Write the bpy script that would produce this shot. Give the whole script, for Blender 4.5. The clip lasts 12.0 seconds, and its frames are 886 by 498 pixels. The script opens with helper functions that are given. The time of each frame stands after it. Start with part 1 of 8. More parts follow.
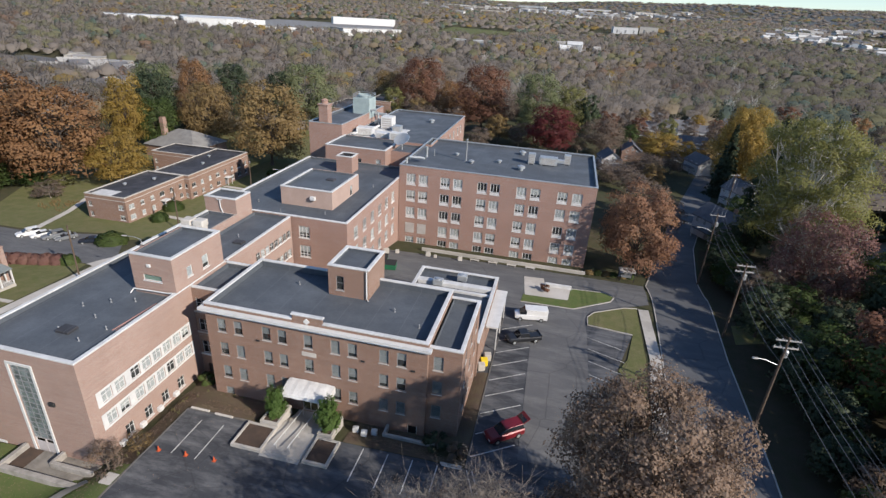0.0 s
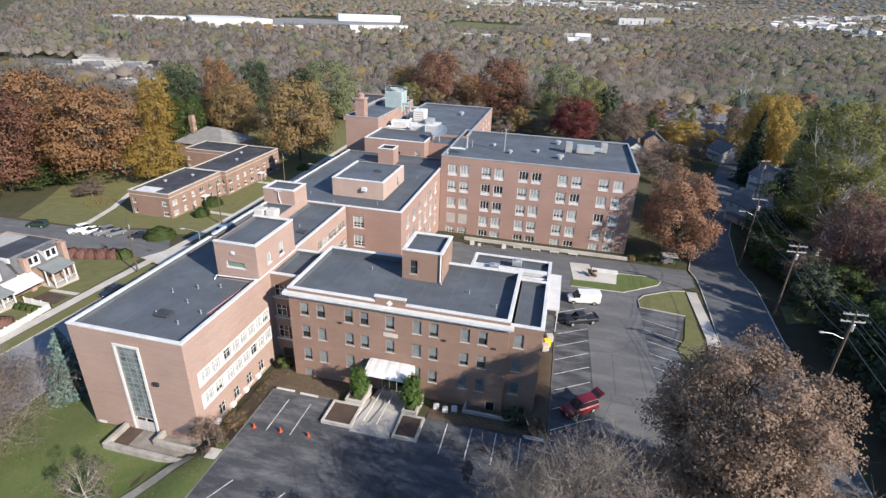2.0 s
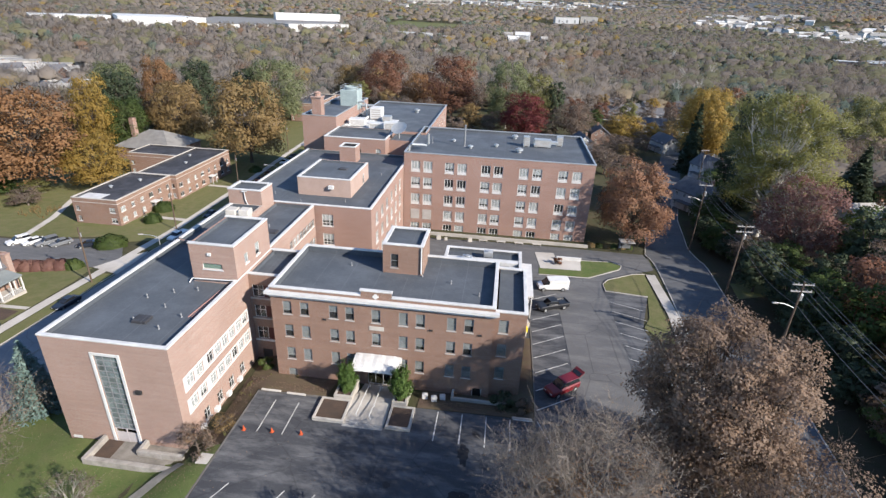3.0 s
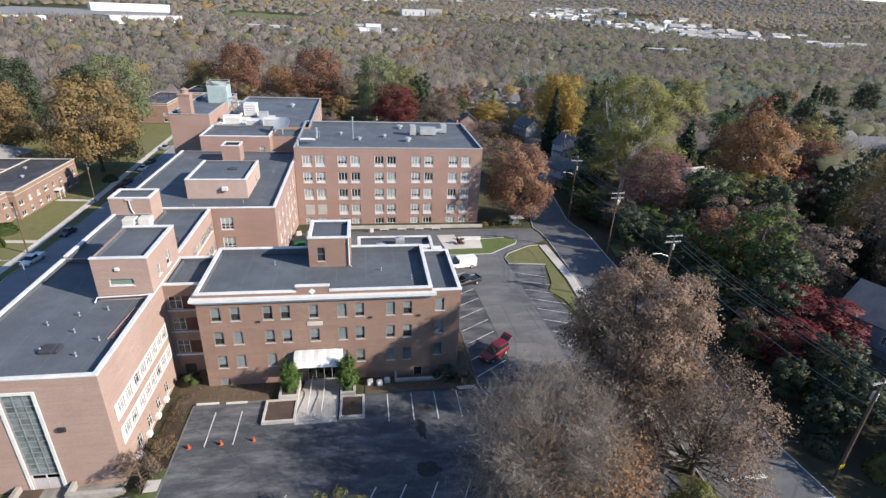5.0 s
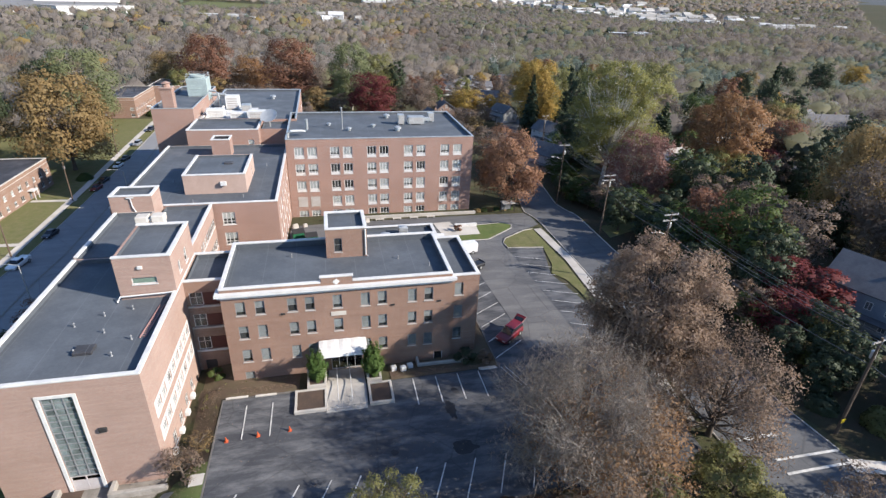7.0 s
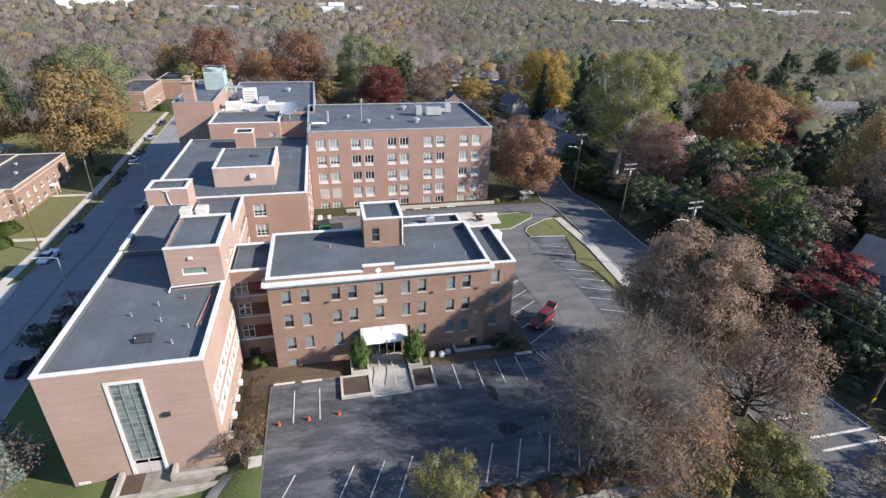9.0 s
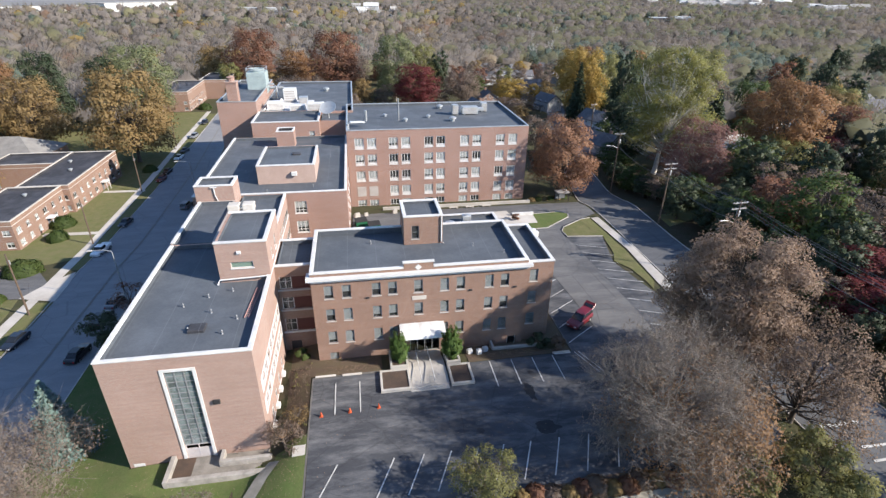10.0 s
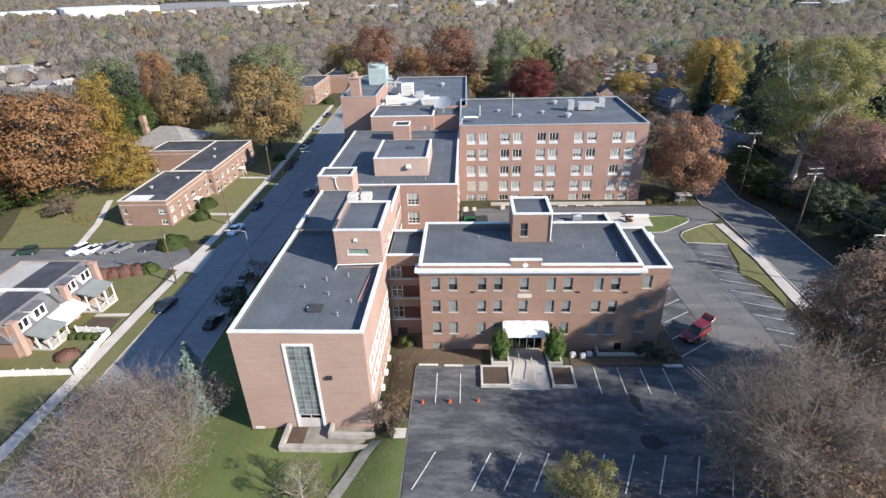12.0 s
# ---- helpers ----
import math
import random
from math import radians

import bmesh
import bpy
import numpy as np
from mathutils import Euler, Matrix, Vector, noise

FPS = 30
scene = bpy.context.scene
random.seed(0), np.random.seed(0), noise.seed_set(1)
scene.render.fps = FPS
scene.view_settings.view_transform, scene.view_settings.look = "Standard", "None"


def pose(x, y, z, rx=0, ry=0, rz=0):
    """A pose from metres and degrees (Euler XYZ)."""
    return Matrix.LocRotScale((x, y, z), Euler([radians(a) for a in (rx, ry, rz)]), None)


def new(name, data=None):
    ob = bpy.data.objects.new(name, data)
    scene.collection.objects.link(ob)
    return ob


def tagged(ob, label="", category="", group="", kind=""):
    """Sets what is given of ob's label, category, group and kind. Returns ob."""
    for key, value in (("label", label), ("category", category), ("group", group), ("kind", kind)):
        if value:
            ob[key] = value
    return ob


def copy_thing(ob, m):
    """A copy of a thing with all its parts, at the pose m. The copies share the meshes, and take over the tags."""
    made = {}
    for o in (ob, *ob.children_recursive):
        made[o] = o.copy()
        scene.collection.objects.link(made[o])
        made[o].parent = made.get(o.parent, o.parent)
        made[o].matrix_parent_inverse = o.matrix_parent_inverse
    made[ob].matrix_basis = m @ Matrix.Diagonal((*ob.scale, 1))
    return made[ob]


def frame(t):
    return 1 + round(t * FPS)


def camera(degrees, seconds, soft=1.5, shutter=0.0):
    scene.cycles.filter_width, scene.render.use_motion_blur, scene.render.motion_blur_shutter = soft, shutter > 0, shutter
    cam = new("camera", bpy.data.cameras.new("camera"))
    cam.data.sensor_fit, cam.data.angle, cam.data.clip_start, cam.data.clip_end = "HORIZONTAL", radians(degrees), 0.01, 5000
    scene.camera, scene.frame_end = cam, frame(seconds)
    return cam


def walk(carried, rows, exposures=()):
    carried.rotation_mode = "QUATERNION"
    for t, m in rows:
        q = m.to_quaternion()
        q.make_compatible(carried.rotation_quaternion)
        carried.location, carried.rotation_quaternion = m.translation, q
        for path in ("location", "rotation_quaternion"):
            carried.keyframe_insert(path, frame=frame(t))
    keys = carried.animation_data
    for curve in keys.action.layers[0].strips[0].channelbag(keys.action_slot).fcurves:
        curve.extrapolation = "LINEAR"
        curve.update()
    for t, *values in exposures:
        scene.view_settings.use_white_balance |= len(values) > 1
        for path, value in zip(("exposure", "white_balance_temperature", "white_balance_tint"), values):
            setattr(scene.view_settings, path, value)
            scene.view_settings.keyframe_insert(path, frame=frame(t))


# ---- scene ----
cam = camera(81.17, 12.0, soft=1.4)
# rows: seconds, eye x y z, Euler turn in degrees
ROWS = [
    (0.0, -0.430, -0.201, 45.150, 65.404, -3.201, 13.368),
    (0.5, -2.315, -1.324, 44.885, 65.432, -3.025, 12.631),
    (1.0, -4.237, -2.550, 44.659, 65.377, -2.715, 12.586),
    (1.5, -6.153, -3.734, 44.532, 65.142, -2.368, 13.306),
    (2.0, -8.031, -4.774, 44.275, 64.945, -2.058, 13.487),
    (2.5, -9.863, -5.982, 44.114, 64.910, -1.892, 12.464),
    (3.0, -11.755, -6.964, 43.768, 65.096, -2.197, 7.299),
    (3.5, -13.705, -7.787, 43.469, 65.358, -2.542, 0.651),
    (5.5, -20.859, -9.878, 43.401, 64.711, -2.446, -9.456),
    (6.0, -22.485, -9.997, 43.462, 64.446, -2.287, -10.616),
    (6.5, -24.023, -9.990, 43.472, 64.228, -2.172, -11.569),
    (7.0, -25.572, -9.922, 43.533, 63.900, -2.052, -12.416),
    (9.0, -30.595, -10.390, 43.758, 62.955, -1.521, -12.647),
    (9.5, -31.313, -10.591, 43.755, 62.844, -1.252, -12.090),
    (10.0, -31.913, -10.757, 43.867, 62.784, -0.718, -9.351),
    (10.5, -32.319, -10.837, 43.933, 62.630, -0.023, -5.608),
    (11.0, -32.416, -10.928, 43.994, 62.499, 0.608, -2.079),
    (11.5, -32.619, -10.880, 44.064, 62.418, 1.062, 0.415),
    (12.0, -32.635, -10.811, 44.112, 62.277, 1.395, 2.271),
]
walk(cam, [(t, pose(x, y, z, rx, ry, rz)) for t, x, y, z, rx, ry, rz in ROWS],
     exposures=((0.0, 0.62, 6930, 12), (0.5, 0.92, 6930, 12), (1.0, 1.01, 6930, 12), (2.0, 1.07, 6930, 12), (3.5, 1.06, 6930, 12), (5.5, 1.11, 6930, 12), (7.0, 1.17, 6930, 12), (10.0, 1.25, 6930, 12), (12.0, 1.28, 6930, 12)))

# ---- light ----
SUN_TURN, SUN_HEIGHT = 118.0, 29.2
world = bpy.data.worlds.new("sky_world")
scene.world = world
world.use_nodes = True
wn = world.node_tree.nodes
sky = wn.new("ShaderNodeTexSky")
sky.sky_type, sky.sun_disc = "NISHITA", False
sky.sun_elevation, sky.sun_rotation = radians(SUN_HEIGHT), radians(SUN_TURN)
sky.dust_density, sky.air_density, sky.ozone_density = 0.05, 1.0, 5.5
wn["Background"].inputs["Strength"].default_value = 0.118
world.node_tree.links.new(sky.outputs["Color"], wn["Background"].inputs["Color"])
sun = new("sun", bpy.data.lights.new("sun", "SUN"))
sun.data.energy, sun.data.angle, sun.data.color = 4.5, radians(0.6), (1.0, 0.955, 0.89)
to_sun = Vector((math.sin(radians(SUN_TURN)) * math.cos(radians(SUN_HEIGHT)),
                 math.cos(radians(SUN_TURN)) * math.cos(radians(SUN_HEIGHT)), math.sin(radians(SUN_HEIGHT))))
sun.rotation_euler = to_sun.to_track_quat("Z", "Y").to_euler()


# ---- materials ----
def shader(name):
    m = bpy.data.materials.new(name)
    m.use_nodes = True
    n, l = m.node_tree.nodes, m.node_tree.links
    return m, n, l, n["Principled BSDF"]


def mixed(n, l, fac, a, b, blend="MIX"):
    k = n.new("ShaderNodeMix")
    k.data_type, k.blend_type = "RGBA", blend
    for sock, v in ((k.inputs[0], fac), (k.inputs[6], a), (k.inputs[7], b)):
        if isinstance(v, bpy.types.NodeSocket):
            l.new(v, sock)
        elif isinstance(v, (int, float)):
            sock.default_value = v
        else:
            sock.default_value = (*v, 1) if len(v) == 3 else v
    return k.outputs[2]


def noise_at(n, l, scale, detail=4.0, vec=None, rough=0.6):
    k = n.new("ShaderNodeTexNoise")
    k.inputs["Scale"].default_value, k.inputs["Detail"].default_value, k.inputs["Roughness"].default_value = scale, detail, rough
    if vec is None:
        vec = n.new("ShaderNodeNewGeometry").outputs["Position"]
    l.new(vec, k.inputs["Vector"])
    return k.outputs["Fac"]


def ramped(n, l, fac, lo, hi, a=0.0, b=1.0):
    k = n.new("ShaderNodeMapRange")
    l.new(fac, k.inputs[0])
    for i, v in enumerate((lo, hi, a, b)):
        k.inputs[i + 1].default_value = v
    return k.outputs[0]


def surface(name, c1, c2, rough=0.8, big=0.15, fine=6.0, bump=0.15, metal=0.0, grain=0.25, spec=0.4):
    """Two tones in large patches, a fine grain on top and a slight relief."""
    m, n, l, p = shader(name)
    f = ramped(n, l, noise_at(n, l, big, 5), 0.35, 0.65)
    col = mixed(n, l, f, c1, c2)
    g = noise_at(n, l, fine, 6, rough=0.7)
    col = mixed(n, l, grain, col, mixed(n, l, ramped(n, l, g, 0.3, 0.7), (0.25, 0.25, 0.25), (1.0, 1.0, 1.0)), "MULTIPLY")
    l.new(col, p.inputs["Base Color"])
    p.inputs["Roughness"].default_value, p.inputs["Metallic"].default_value = rough, metal
    p.inputs["Specular IOR Level"].default_value = spec
    if bump:
        b = n.new("ShaderNodeBump")
        b.inputs["Strength"].default_value, b.inputs["Distance"].default_value = bump, 0.05
        l.new(g, b.inputs["Height"])
        l.new(b.outputs[0], p.inputs["Normal"])
    return m


def brickwork(name, c1, c2, mortar, stain=0.3):
    m, n, l, p = shader(name)
    geo = n.new("ShaderNodeNewGeometry")
    sep, com, add = n.new("ShaderNodeSeparateXYZ"), n.new("ShaderNodeCombineXYZ"), n.new("ShaderNodeMath")
    l.new(geo.outputs["Position"], sep.inputs[0])
    l.new(sep.outputs[0], add.inputs[0])
    l.new(sep.outputs[1], add.inputs[1])
    l.new(add.outputs[0], com.inputs[0])
    l.new(sep.outputs[2], com.inputs[1])
    br = n.new("ShaderNodeTexBrick")
    l.new(com.outputs[0], br.inputs["Vector"])
    br.inputs["Color1"].default_value, br.inputs["Color2"].default_value, br.inputs["Mortar"].default_value = (*c1, 1), (*c2, 1), (*mortar, 1)
    for k, v in (("Scale", 1.0), ("Mortar Size", 0.008), ("Brick Width", 0.22), ("Row Height", 0.075), ("Bias", 0.0)):
        br.inputs[k].default_value = v
    # weathered courses: long low streaks
    mp = n.new("ShaderNodeMapping")
    mp.inputs["Scale"].default_value = (0.12, 2.2, 1.0)
    l.new(com.outputs[0], mp.inputs[0])
    streak = noise_at(n, l, 1.6, 6, mp.outputs[0], 0.65)
    patch = noise_at(n, l, 0.22, 5)
    col = mixed(n, l, stain, br.outputs["Color"], mixed(n, l, ramped(n, l, streak, 0.3, 0.7), (0.45, 0.42, 0.42), (1.0, 1.0, 1.0)), "MULTIPLY")
    col = mixed(n, l, 0.35, col, mixed(n, l, ramped(n, l, patch, 0.3, 0.7), (0.6, 0.56, 0.55), (1.0, 1.0, 1.0)), "MULTIPLY")
    l.new(col, p.inputs["Base Color"])
    p.inputs["Roughness"].default_value, p.inputs["Specular IOR Level"].default_value = 0.9, 0.2
    b = n.new("ShaderNodeBump")
    b.inputs["Strength"].default_value, b.inputs["Distance"].default_value, b.invert = 0.4, 0.01, True
    l.new(br.outputs["Fac"], b.inputs["Height"])
    l.new(b.outputs[0], p.inputs["Normal"])
    return m


def membrane(name, c1, c2, seam=1.9):
    """Roofing felt in lapped strips, with ponding stains."""
    m, n, l, p = shader(name)
    geo = n.new("ShaderNodeNewGeometry")
    sep = n.new("ShaderNodeSeparateXYZ")
    l.new(geo.outputs["Position"], sep.inputs[0])
    w = n.new("ShaderNodeMath")
    w.operation = "PINGPONG"
    l.new(sep.outputs[0], w.inputs[0])
    w.inputs[1].default_value = seam
    line = ramped(n, l, w.outputs[0], 0.0, 0.07, 1.0, 0.0)
    stain = ramped(n, l, noise_at(n, l, 0.18, 6, rough=0.62), 0.42, 0.7)
    fine = noise_at(n, l, 3.5, 6, rough=0.7)
    col = mixed(n, l, stain, c1, c2)
    col = mixed(n, l, 0.45, col, mixed(n, l, ramped(n, l, fine, 0.3, 0.7), (0.55, 0.55, 0.55), (1, 1, 1)), "MULTIPLY")
    f = n.new("ShaderNodeMath")
    f.operation = "MULTIPLY"
    l.new(line, f.inputs[0])
    f.inputs[1].default_value = 0.22
    col = mixed(n, l, f.outputs[0], col, (0.2, 0.21, 0.23))
    l.new(col, p.inputs["Base Color"])
    l.new(ramped(n, l, stain, 0, 1, 0.75, 0.55), p.inputs["Roughness"])
    p.inputs["Specular IOR Level"].default_value = 0.35
    b = n.new("ShaderNodeBump")
    b.inputs["Strength"].default_value, b.inputs["Distance"].default_value = 0.15, 0.03
    l.new(fine, b.inputs["Height"])
    l.new(b.outputs[0], p.inputs["Normal"])
    return m


def asphalt(name, c1, c2, c3, crack=0.5):
    m, n, l, p = shader(name)
    pos = n.new("ShaderNodeNewGeometry").outputs["Position"]
    big = ramped(n, l, noise_at(n, l, 0.09, 6, pos, 0.6), 0.4, 0.66)
    mp = n.new("ShaderNodeMapping")
    mp.inputs["Rotation"].default_value, mp.inputs["Scale"].default_value = (0, 0, 0.4), (0.16, 0.5, 1.0)
    l.new(pos, mp.inputs[0])
    smear = ramped(n, l, noise_at(n, l, 1.0, 6, mp.outputs[0], 0.7), 0.45, 0.75)
    fine = noise_at(n, l, 9.0, 5, pos, 0.75)
    col = mixed(n, l, big, c1, c2)
    col = mixed(n, l, smear, col, c3)
    v = n.new("ShaderNodeTexVoronoi")
    v.feature = "DISTANCE_TO_EDGE"
    v.inputs["Scale"].default_value = 0.13
    nz = n.new("ShaderNodeTexNoise")
    nz.inputs["Scale"].default_value = 0.6
    l.new(pos, nz.inputs["Vector"])
    wob = mixed(n, l, 0.25, pos, nz.outputs["Color"], "ADD")
    l.new(wob, v.inputs["Vector"])
    line = ramped(n, l, v.outputs["Distance"], 0.0, 0.012, crack, 0.0)
    col = mixed(n, l, line, col, (0.012, 0.012, 0.013))
    col = mixed(n, l, 0.5, col, mixed(n, l, ramped(n, l, fine, 0.3, 0.7), (0.5, 0.5, 0.5), (1, 1, 1)), "MULTIPLY")
    l.new(col, p.inputs["Base Color"])
    p.inputs["Roughness"].default_value, p.inputs["Specular IOR Level"].default_value = 0.85, 0.3
    b = n.new("ShaderNodeBump")
    b.inputs["Strength"].default_value, b.inputs["Distance"].default_value = 0.25, 0.02
    l.new(fine, b.inputs["Height"])
    l.new(b.outputs[0], p.inputs["Normal"])
    return m


def leafage(name, colours, through_light=0.42, island=0.34, patch_size=0.16, toned=False):
    """Each leaf clump takes its own tone; wider patches lean to one of them."""
    m, n, l, p = shader(name)
    geo = n.new("ShaderNodeNewGeometry")
    r = n.new("ShaderNodeValToRGB")
    while len(r.color_ramp.elements) < len(colours):
        r.color_ramp.elements.new(0.5)
    for i, (e, c) in enumerate(zip(r.color_ramp.elements, colours)):
        e.position, e.color = i / max(1, len(colours) - 1), (*c, 1)
    info = n.new("ShaderNodeObjectInfo")
    patch = noise_at(n, l, patch_size, 3)
    a = n.new("ShaderNodeMath")
    a.operation = "MULTIPLY_ADD"
    l.new(geo.outputs["Random Per Island"], a.inputs[0])
    a.inputs[1].default_value = island
    b = n.new("ShaderNodeMath")
    b.operation = "MULTIPLY_ADD"
    l.new(patch, b.inputs[0])
    b.inputs[1].default_value, b.inputs[2].default_value = 1.3, -0.25 - 0.5 * island
    c = n.new("ShaderNodeMath")
    c.operation = "MULTIPLY_ADD"
    if toned:
        at = n.new("ShaderNodeAttribute")
        at.attribute_name = "tone"
        l.new(at.outputs["Fac"], c.inputs[0])
        c.inputs[1].default_value = 0.8
        b.inputs[1].default_value, b.inputs[2].default_value = 0.5, -0.15 - 0.5 * island
    else:
        l.new(info.outputs["Random"], c.inputs[0])
        c.inputs[1].default_value = 0.25
    l.new(b.outputs[0], c.inputs[2])
    l.new(c.outputs[0], a.inputs[2])
    l.new(a.outputs[0], r.inputs[0])
    l.new(r.outputs[0], p.inputs["Base Color"])
    p.inputs["Roughness"].default_value, p.inputs["Specular IOR Level"].default_value = 0.6, 0.2
    t = n.new("ShaderNodeBsdfTranslucent")
    l.new(r.outputs[0], t.inputs[0])
    mix = n.new("ShaderNodeMixShader")
    mix.inputs[0].default_value = through_light
    l.new(p.outputs[0], mix.inputs[1])
    l.new(t.outputs[0], mix.inputs[2])
    l.new(mix.outputs[0], n["Material Output"].inputs[0])
    return m


def glazing(name, tint):
    m, n, l, p = shader(name)
    tr = n.new("ShaderNodeBsdfTransparent")
    tr.inputs[0].default_value = (*tint, 1)
    gl = n.new("ShaderNodeBsdfGlossy")
    gl.inputs["Roughness"].default_value = 0.03
    fr = n.new("ShaderNodeLayerWeight")
    mix = n.new("ShaderNodeMixShader")
    l.new(ramped(n, l, fr.outputs["Facing"], 0.5, 1.0, 0.05, 0.6), mix.inputs[0])
    l.new(tr.outputs[0], mix.inputs[1])
    l.new(gl.outputs[0], mix.inputs[2])
    l.new(mix.outputs[0], n["Material Output"].inputs[0])
    return m


def meadow(name, tones, big=0.05):
    m, n, l, p = shader(name)
    a = ramped(n, l, noise_at(n, l, big, 6), 0.38, 0.62)
    b = ramped(n, l, noise_at(n, l, 0.5, 6, rough=0.7), 0.35, 0.7)
    f = noise_at(n, l, 7.0, 5, rough=0.8)
    col = mixed(n, l, a, tones[0], tones[1])
    col = mixed(n, l, b, col, tones[2])
    col = mixed(n, l, 0.6, col, mixed(n, l, ramped(n, l, f, 0.3, 0.7), (0.4, 0.4, 0.4), (1, 1, 1)), "MULTIPLY")
    l.new(col, p.inputs["Base Color"])
    p.inputs["Roughness"].default_value, p.inputs["Specular IOR Level"].default_value = 0.95, 0.1
    bu = n.new("ShaderNodeBump")
    bu.inputs["Strength"].default_value, bu.inputs["Distance"].default_value = 0.6, 0.08
    l.new(f, bu.inputs["Height"])
    l.new(bu.outputs[0], p.inputs["Normal"])
    return m


BRICK = brickwork("salmon_brick", (0.335, 0.205, 0.165), (0.275, 0.165, 0.13), (0.35, 0.30, 0.27))
BRICK_OLD = brickwork("brown_brick", (0.285, 0.175, 0.13), (0.225, 0.135, 0.10), (0.31, 0.26, 0.225), 0.4)
BRICK_PINK = brickwork("pink_brick", (0.375, 0.25, 0.205), (0.315, 0.205, 0.165), (0.38, 0.33, 0.295))
TAN = surface("pinkish_render", (0.40, 0.295, 0.25), (0.345, 0.25, 0.21), 0.9, 0.3, 4)
MAROON = surface("maroon_panel", (0.10, 0.03, 0.025), (0.075, 0.024, 0.02), 0.7)
ROOF = membrane("grey_roof_felt", (0.074, 0.085, 0.099), (0.104, 0.115, 0.129))
ROOF_DARK = membrane("black_roof_felt", (0.035, 0.036, 0.042), (0.07, 0.07, 0.078))
WHITE = surface("white_coping", (0.60, 0.60, 0.595), (0.47, 0.47, 0.465), 0.6, 0.5, 3, 0.05)
WHITE_PAINT = surface("white_paint", (0.61, 0.61, 0.60), (0.52, 0.52, 0.515), 0.5, 0.6, 5, 0.05)
GREY_FRAME = surface("grey_sash_paint", (0.22, 0.23, 0.24), (0.17, 0.18, 0.19), 0.5)
STONE = surface("grey_stone_sill", (0.42, 0.40, 0.38), (0.33, 0.31, 0.29), 0.85, 0.8, 6)
CONCRETE = surface("concrete", (0.46, 0.43, 0.39), (0.33, 0.31, 0.28), 0.9, 0.25, 4)
WORN_CONCRETE = surface("worn_concrete", (0.36, 0.335, 0.305), (0.22, 0.205, 0.185), 0.9, 0.7, 5)
PATH = surface("stained_path_concrete", (0.36, 0.335, 0.285), (0.25, 0.235, 0.19), 0.9, 0.8, 4)
PAVING = surface("pale_paving", (0.50, 0.47, 0.43), (0.40, 0.37, 0.33), 0.9, 0.2, 3)
GALV = surface("galvanised_steel", (0.50, 0.52, 0.53), (0.40, 0.42, 0.43), 0.45, 0.8, 5, 0.05, 0.6)
TEAL = surface("pale_green_steel", (0.34, 0.41, 0.41), (0.27, 0.33, 0.33), 0.55, 0.5, 4, 0.05)
GREEN_STEEL = surface("green_dumpster_paint", (0.02, 0.14, 0.07), (0.015, 0.10, 0.05), 0.5)
LOT = asphalt("dark_sealed_asphalt", (0.044, 0.047, 0.054), (0.070, 0.074, 0.082), (0.175, 0.177, 0.182), 0.3)
DRIVE = asphalt("worn_grey_asphalt", (0.118, 0.118, 0.121), (0.09, 0.091, 0.095), (0.172, 0.17, 0.167), 0.35)
ROAD_WEST = asphalt("worn_road_asphalt", (0.20, 0.205, 0.215), (0.225, 0.23, 0.238), (0.26, 0.262, 0.268), 0.25)
ROAD = asphalt("road_asphalt", (0.084, 0.088, 0.096), (0.102, 0.106, 0.113), (0.13, 0.133, 0.139), 0.3)
LINE = surface("worn_line_paint", (0.60, 0.60, 0.58), (0.34, 0.34, 0.33), 0.8, 1.2, 5)
LAWN = meadow("mown_grass", ((0.11, 0.125, 0.048), (0.14, 0.15, 0.06), (0.18, 0.16, 0.085)))
LAWN_BRIGHT = meadow("green_verge", ((0.085, 0.13, 0.038), (0.105, 0.145, 0.048), (0.14, 0.15, 0.065)))
EARTH = meadow("leaf_littered_earth", ((0.14, 0.10, 0.078), (0.10, 0.072, 0.058), (0.135, 0.115, 0.07)))
LAND = meadow("wooded_land", ((0.075, 0.07, 0.04), (0.10, 0.08, 0.055), (0.05, 0.06, 0.028)), 0.02)
# leaf litter darker than EARTH: shade under the eastern trees is in the colour
SHADED_LITTER = meadow("shade_darkened_leaf_litter", ((0.06, 0.048, 0.034), (0.08, 0.06, 0.042), (0.05, 0.05, 0.026)))
FIELD = meadow("far_field", ((0.09, 0.13, 0.04), (0.12, 0.14, 0.05), (0.16, 0.14, 0.08)), 0.01)
BARK = surface("bark", (0.12, 0.095, 0.075), (0.08, 0.062, 0.05), 0.95, 1.0, 6, 0.5)
BARK_WHITE = surface("white_bark", (0.55, 0.53, 0.49), (0.40, 0.38, 0.35), 0.9, 1.5, 6)
BARK_PALE = surface("pale_bark", (0.34, 0.31, 0.27), (0.22, 0.20, 0.17), 0.9, 1.0, 5, 0.4)
TWIG = surface("grey_twig_bark", (0.25, 0.215, 0.185), (0.17, 0.145, 0.122), 0.95, 1.0, 6, 0.3)
POLE_WOOD = surface("pole_wood", (0.12, 0.085, 0.06), (0.085, 0.06, 0.045), 0.9, 1, 8, 0.3)
BLACK = surface("black_rubber", (0.018, 0.018, 0.019), (0.025, 0.025, 0.026), 0.8)
PATCH_DARK = surface("dark_patch_asphalt", (0.012, 0.013, 0.016), (0.024, 0.026, 0.03), 0.7, 0.8, 6)
WIRE = surface("weathered_cable", (0.16, 0.16, 0.165), (0.11, 0.11, 0.115), 0.6)
GLASS = glazing("window_glass", (0.80, 0.83, 0.84))
GREY_BLIND = surface("grey_sash_blind", (0.38, 0.39, 0.39), (0.26, 0.275, 0.28), 0.9, 0.4)
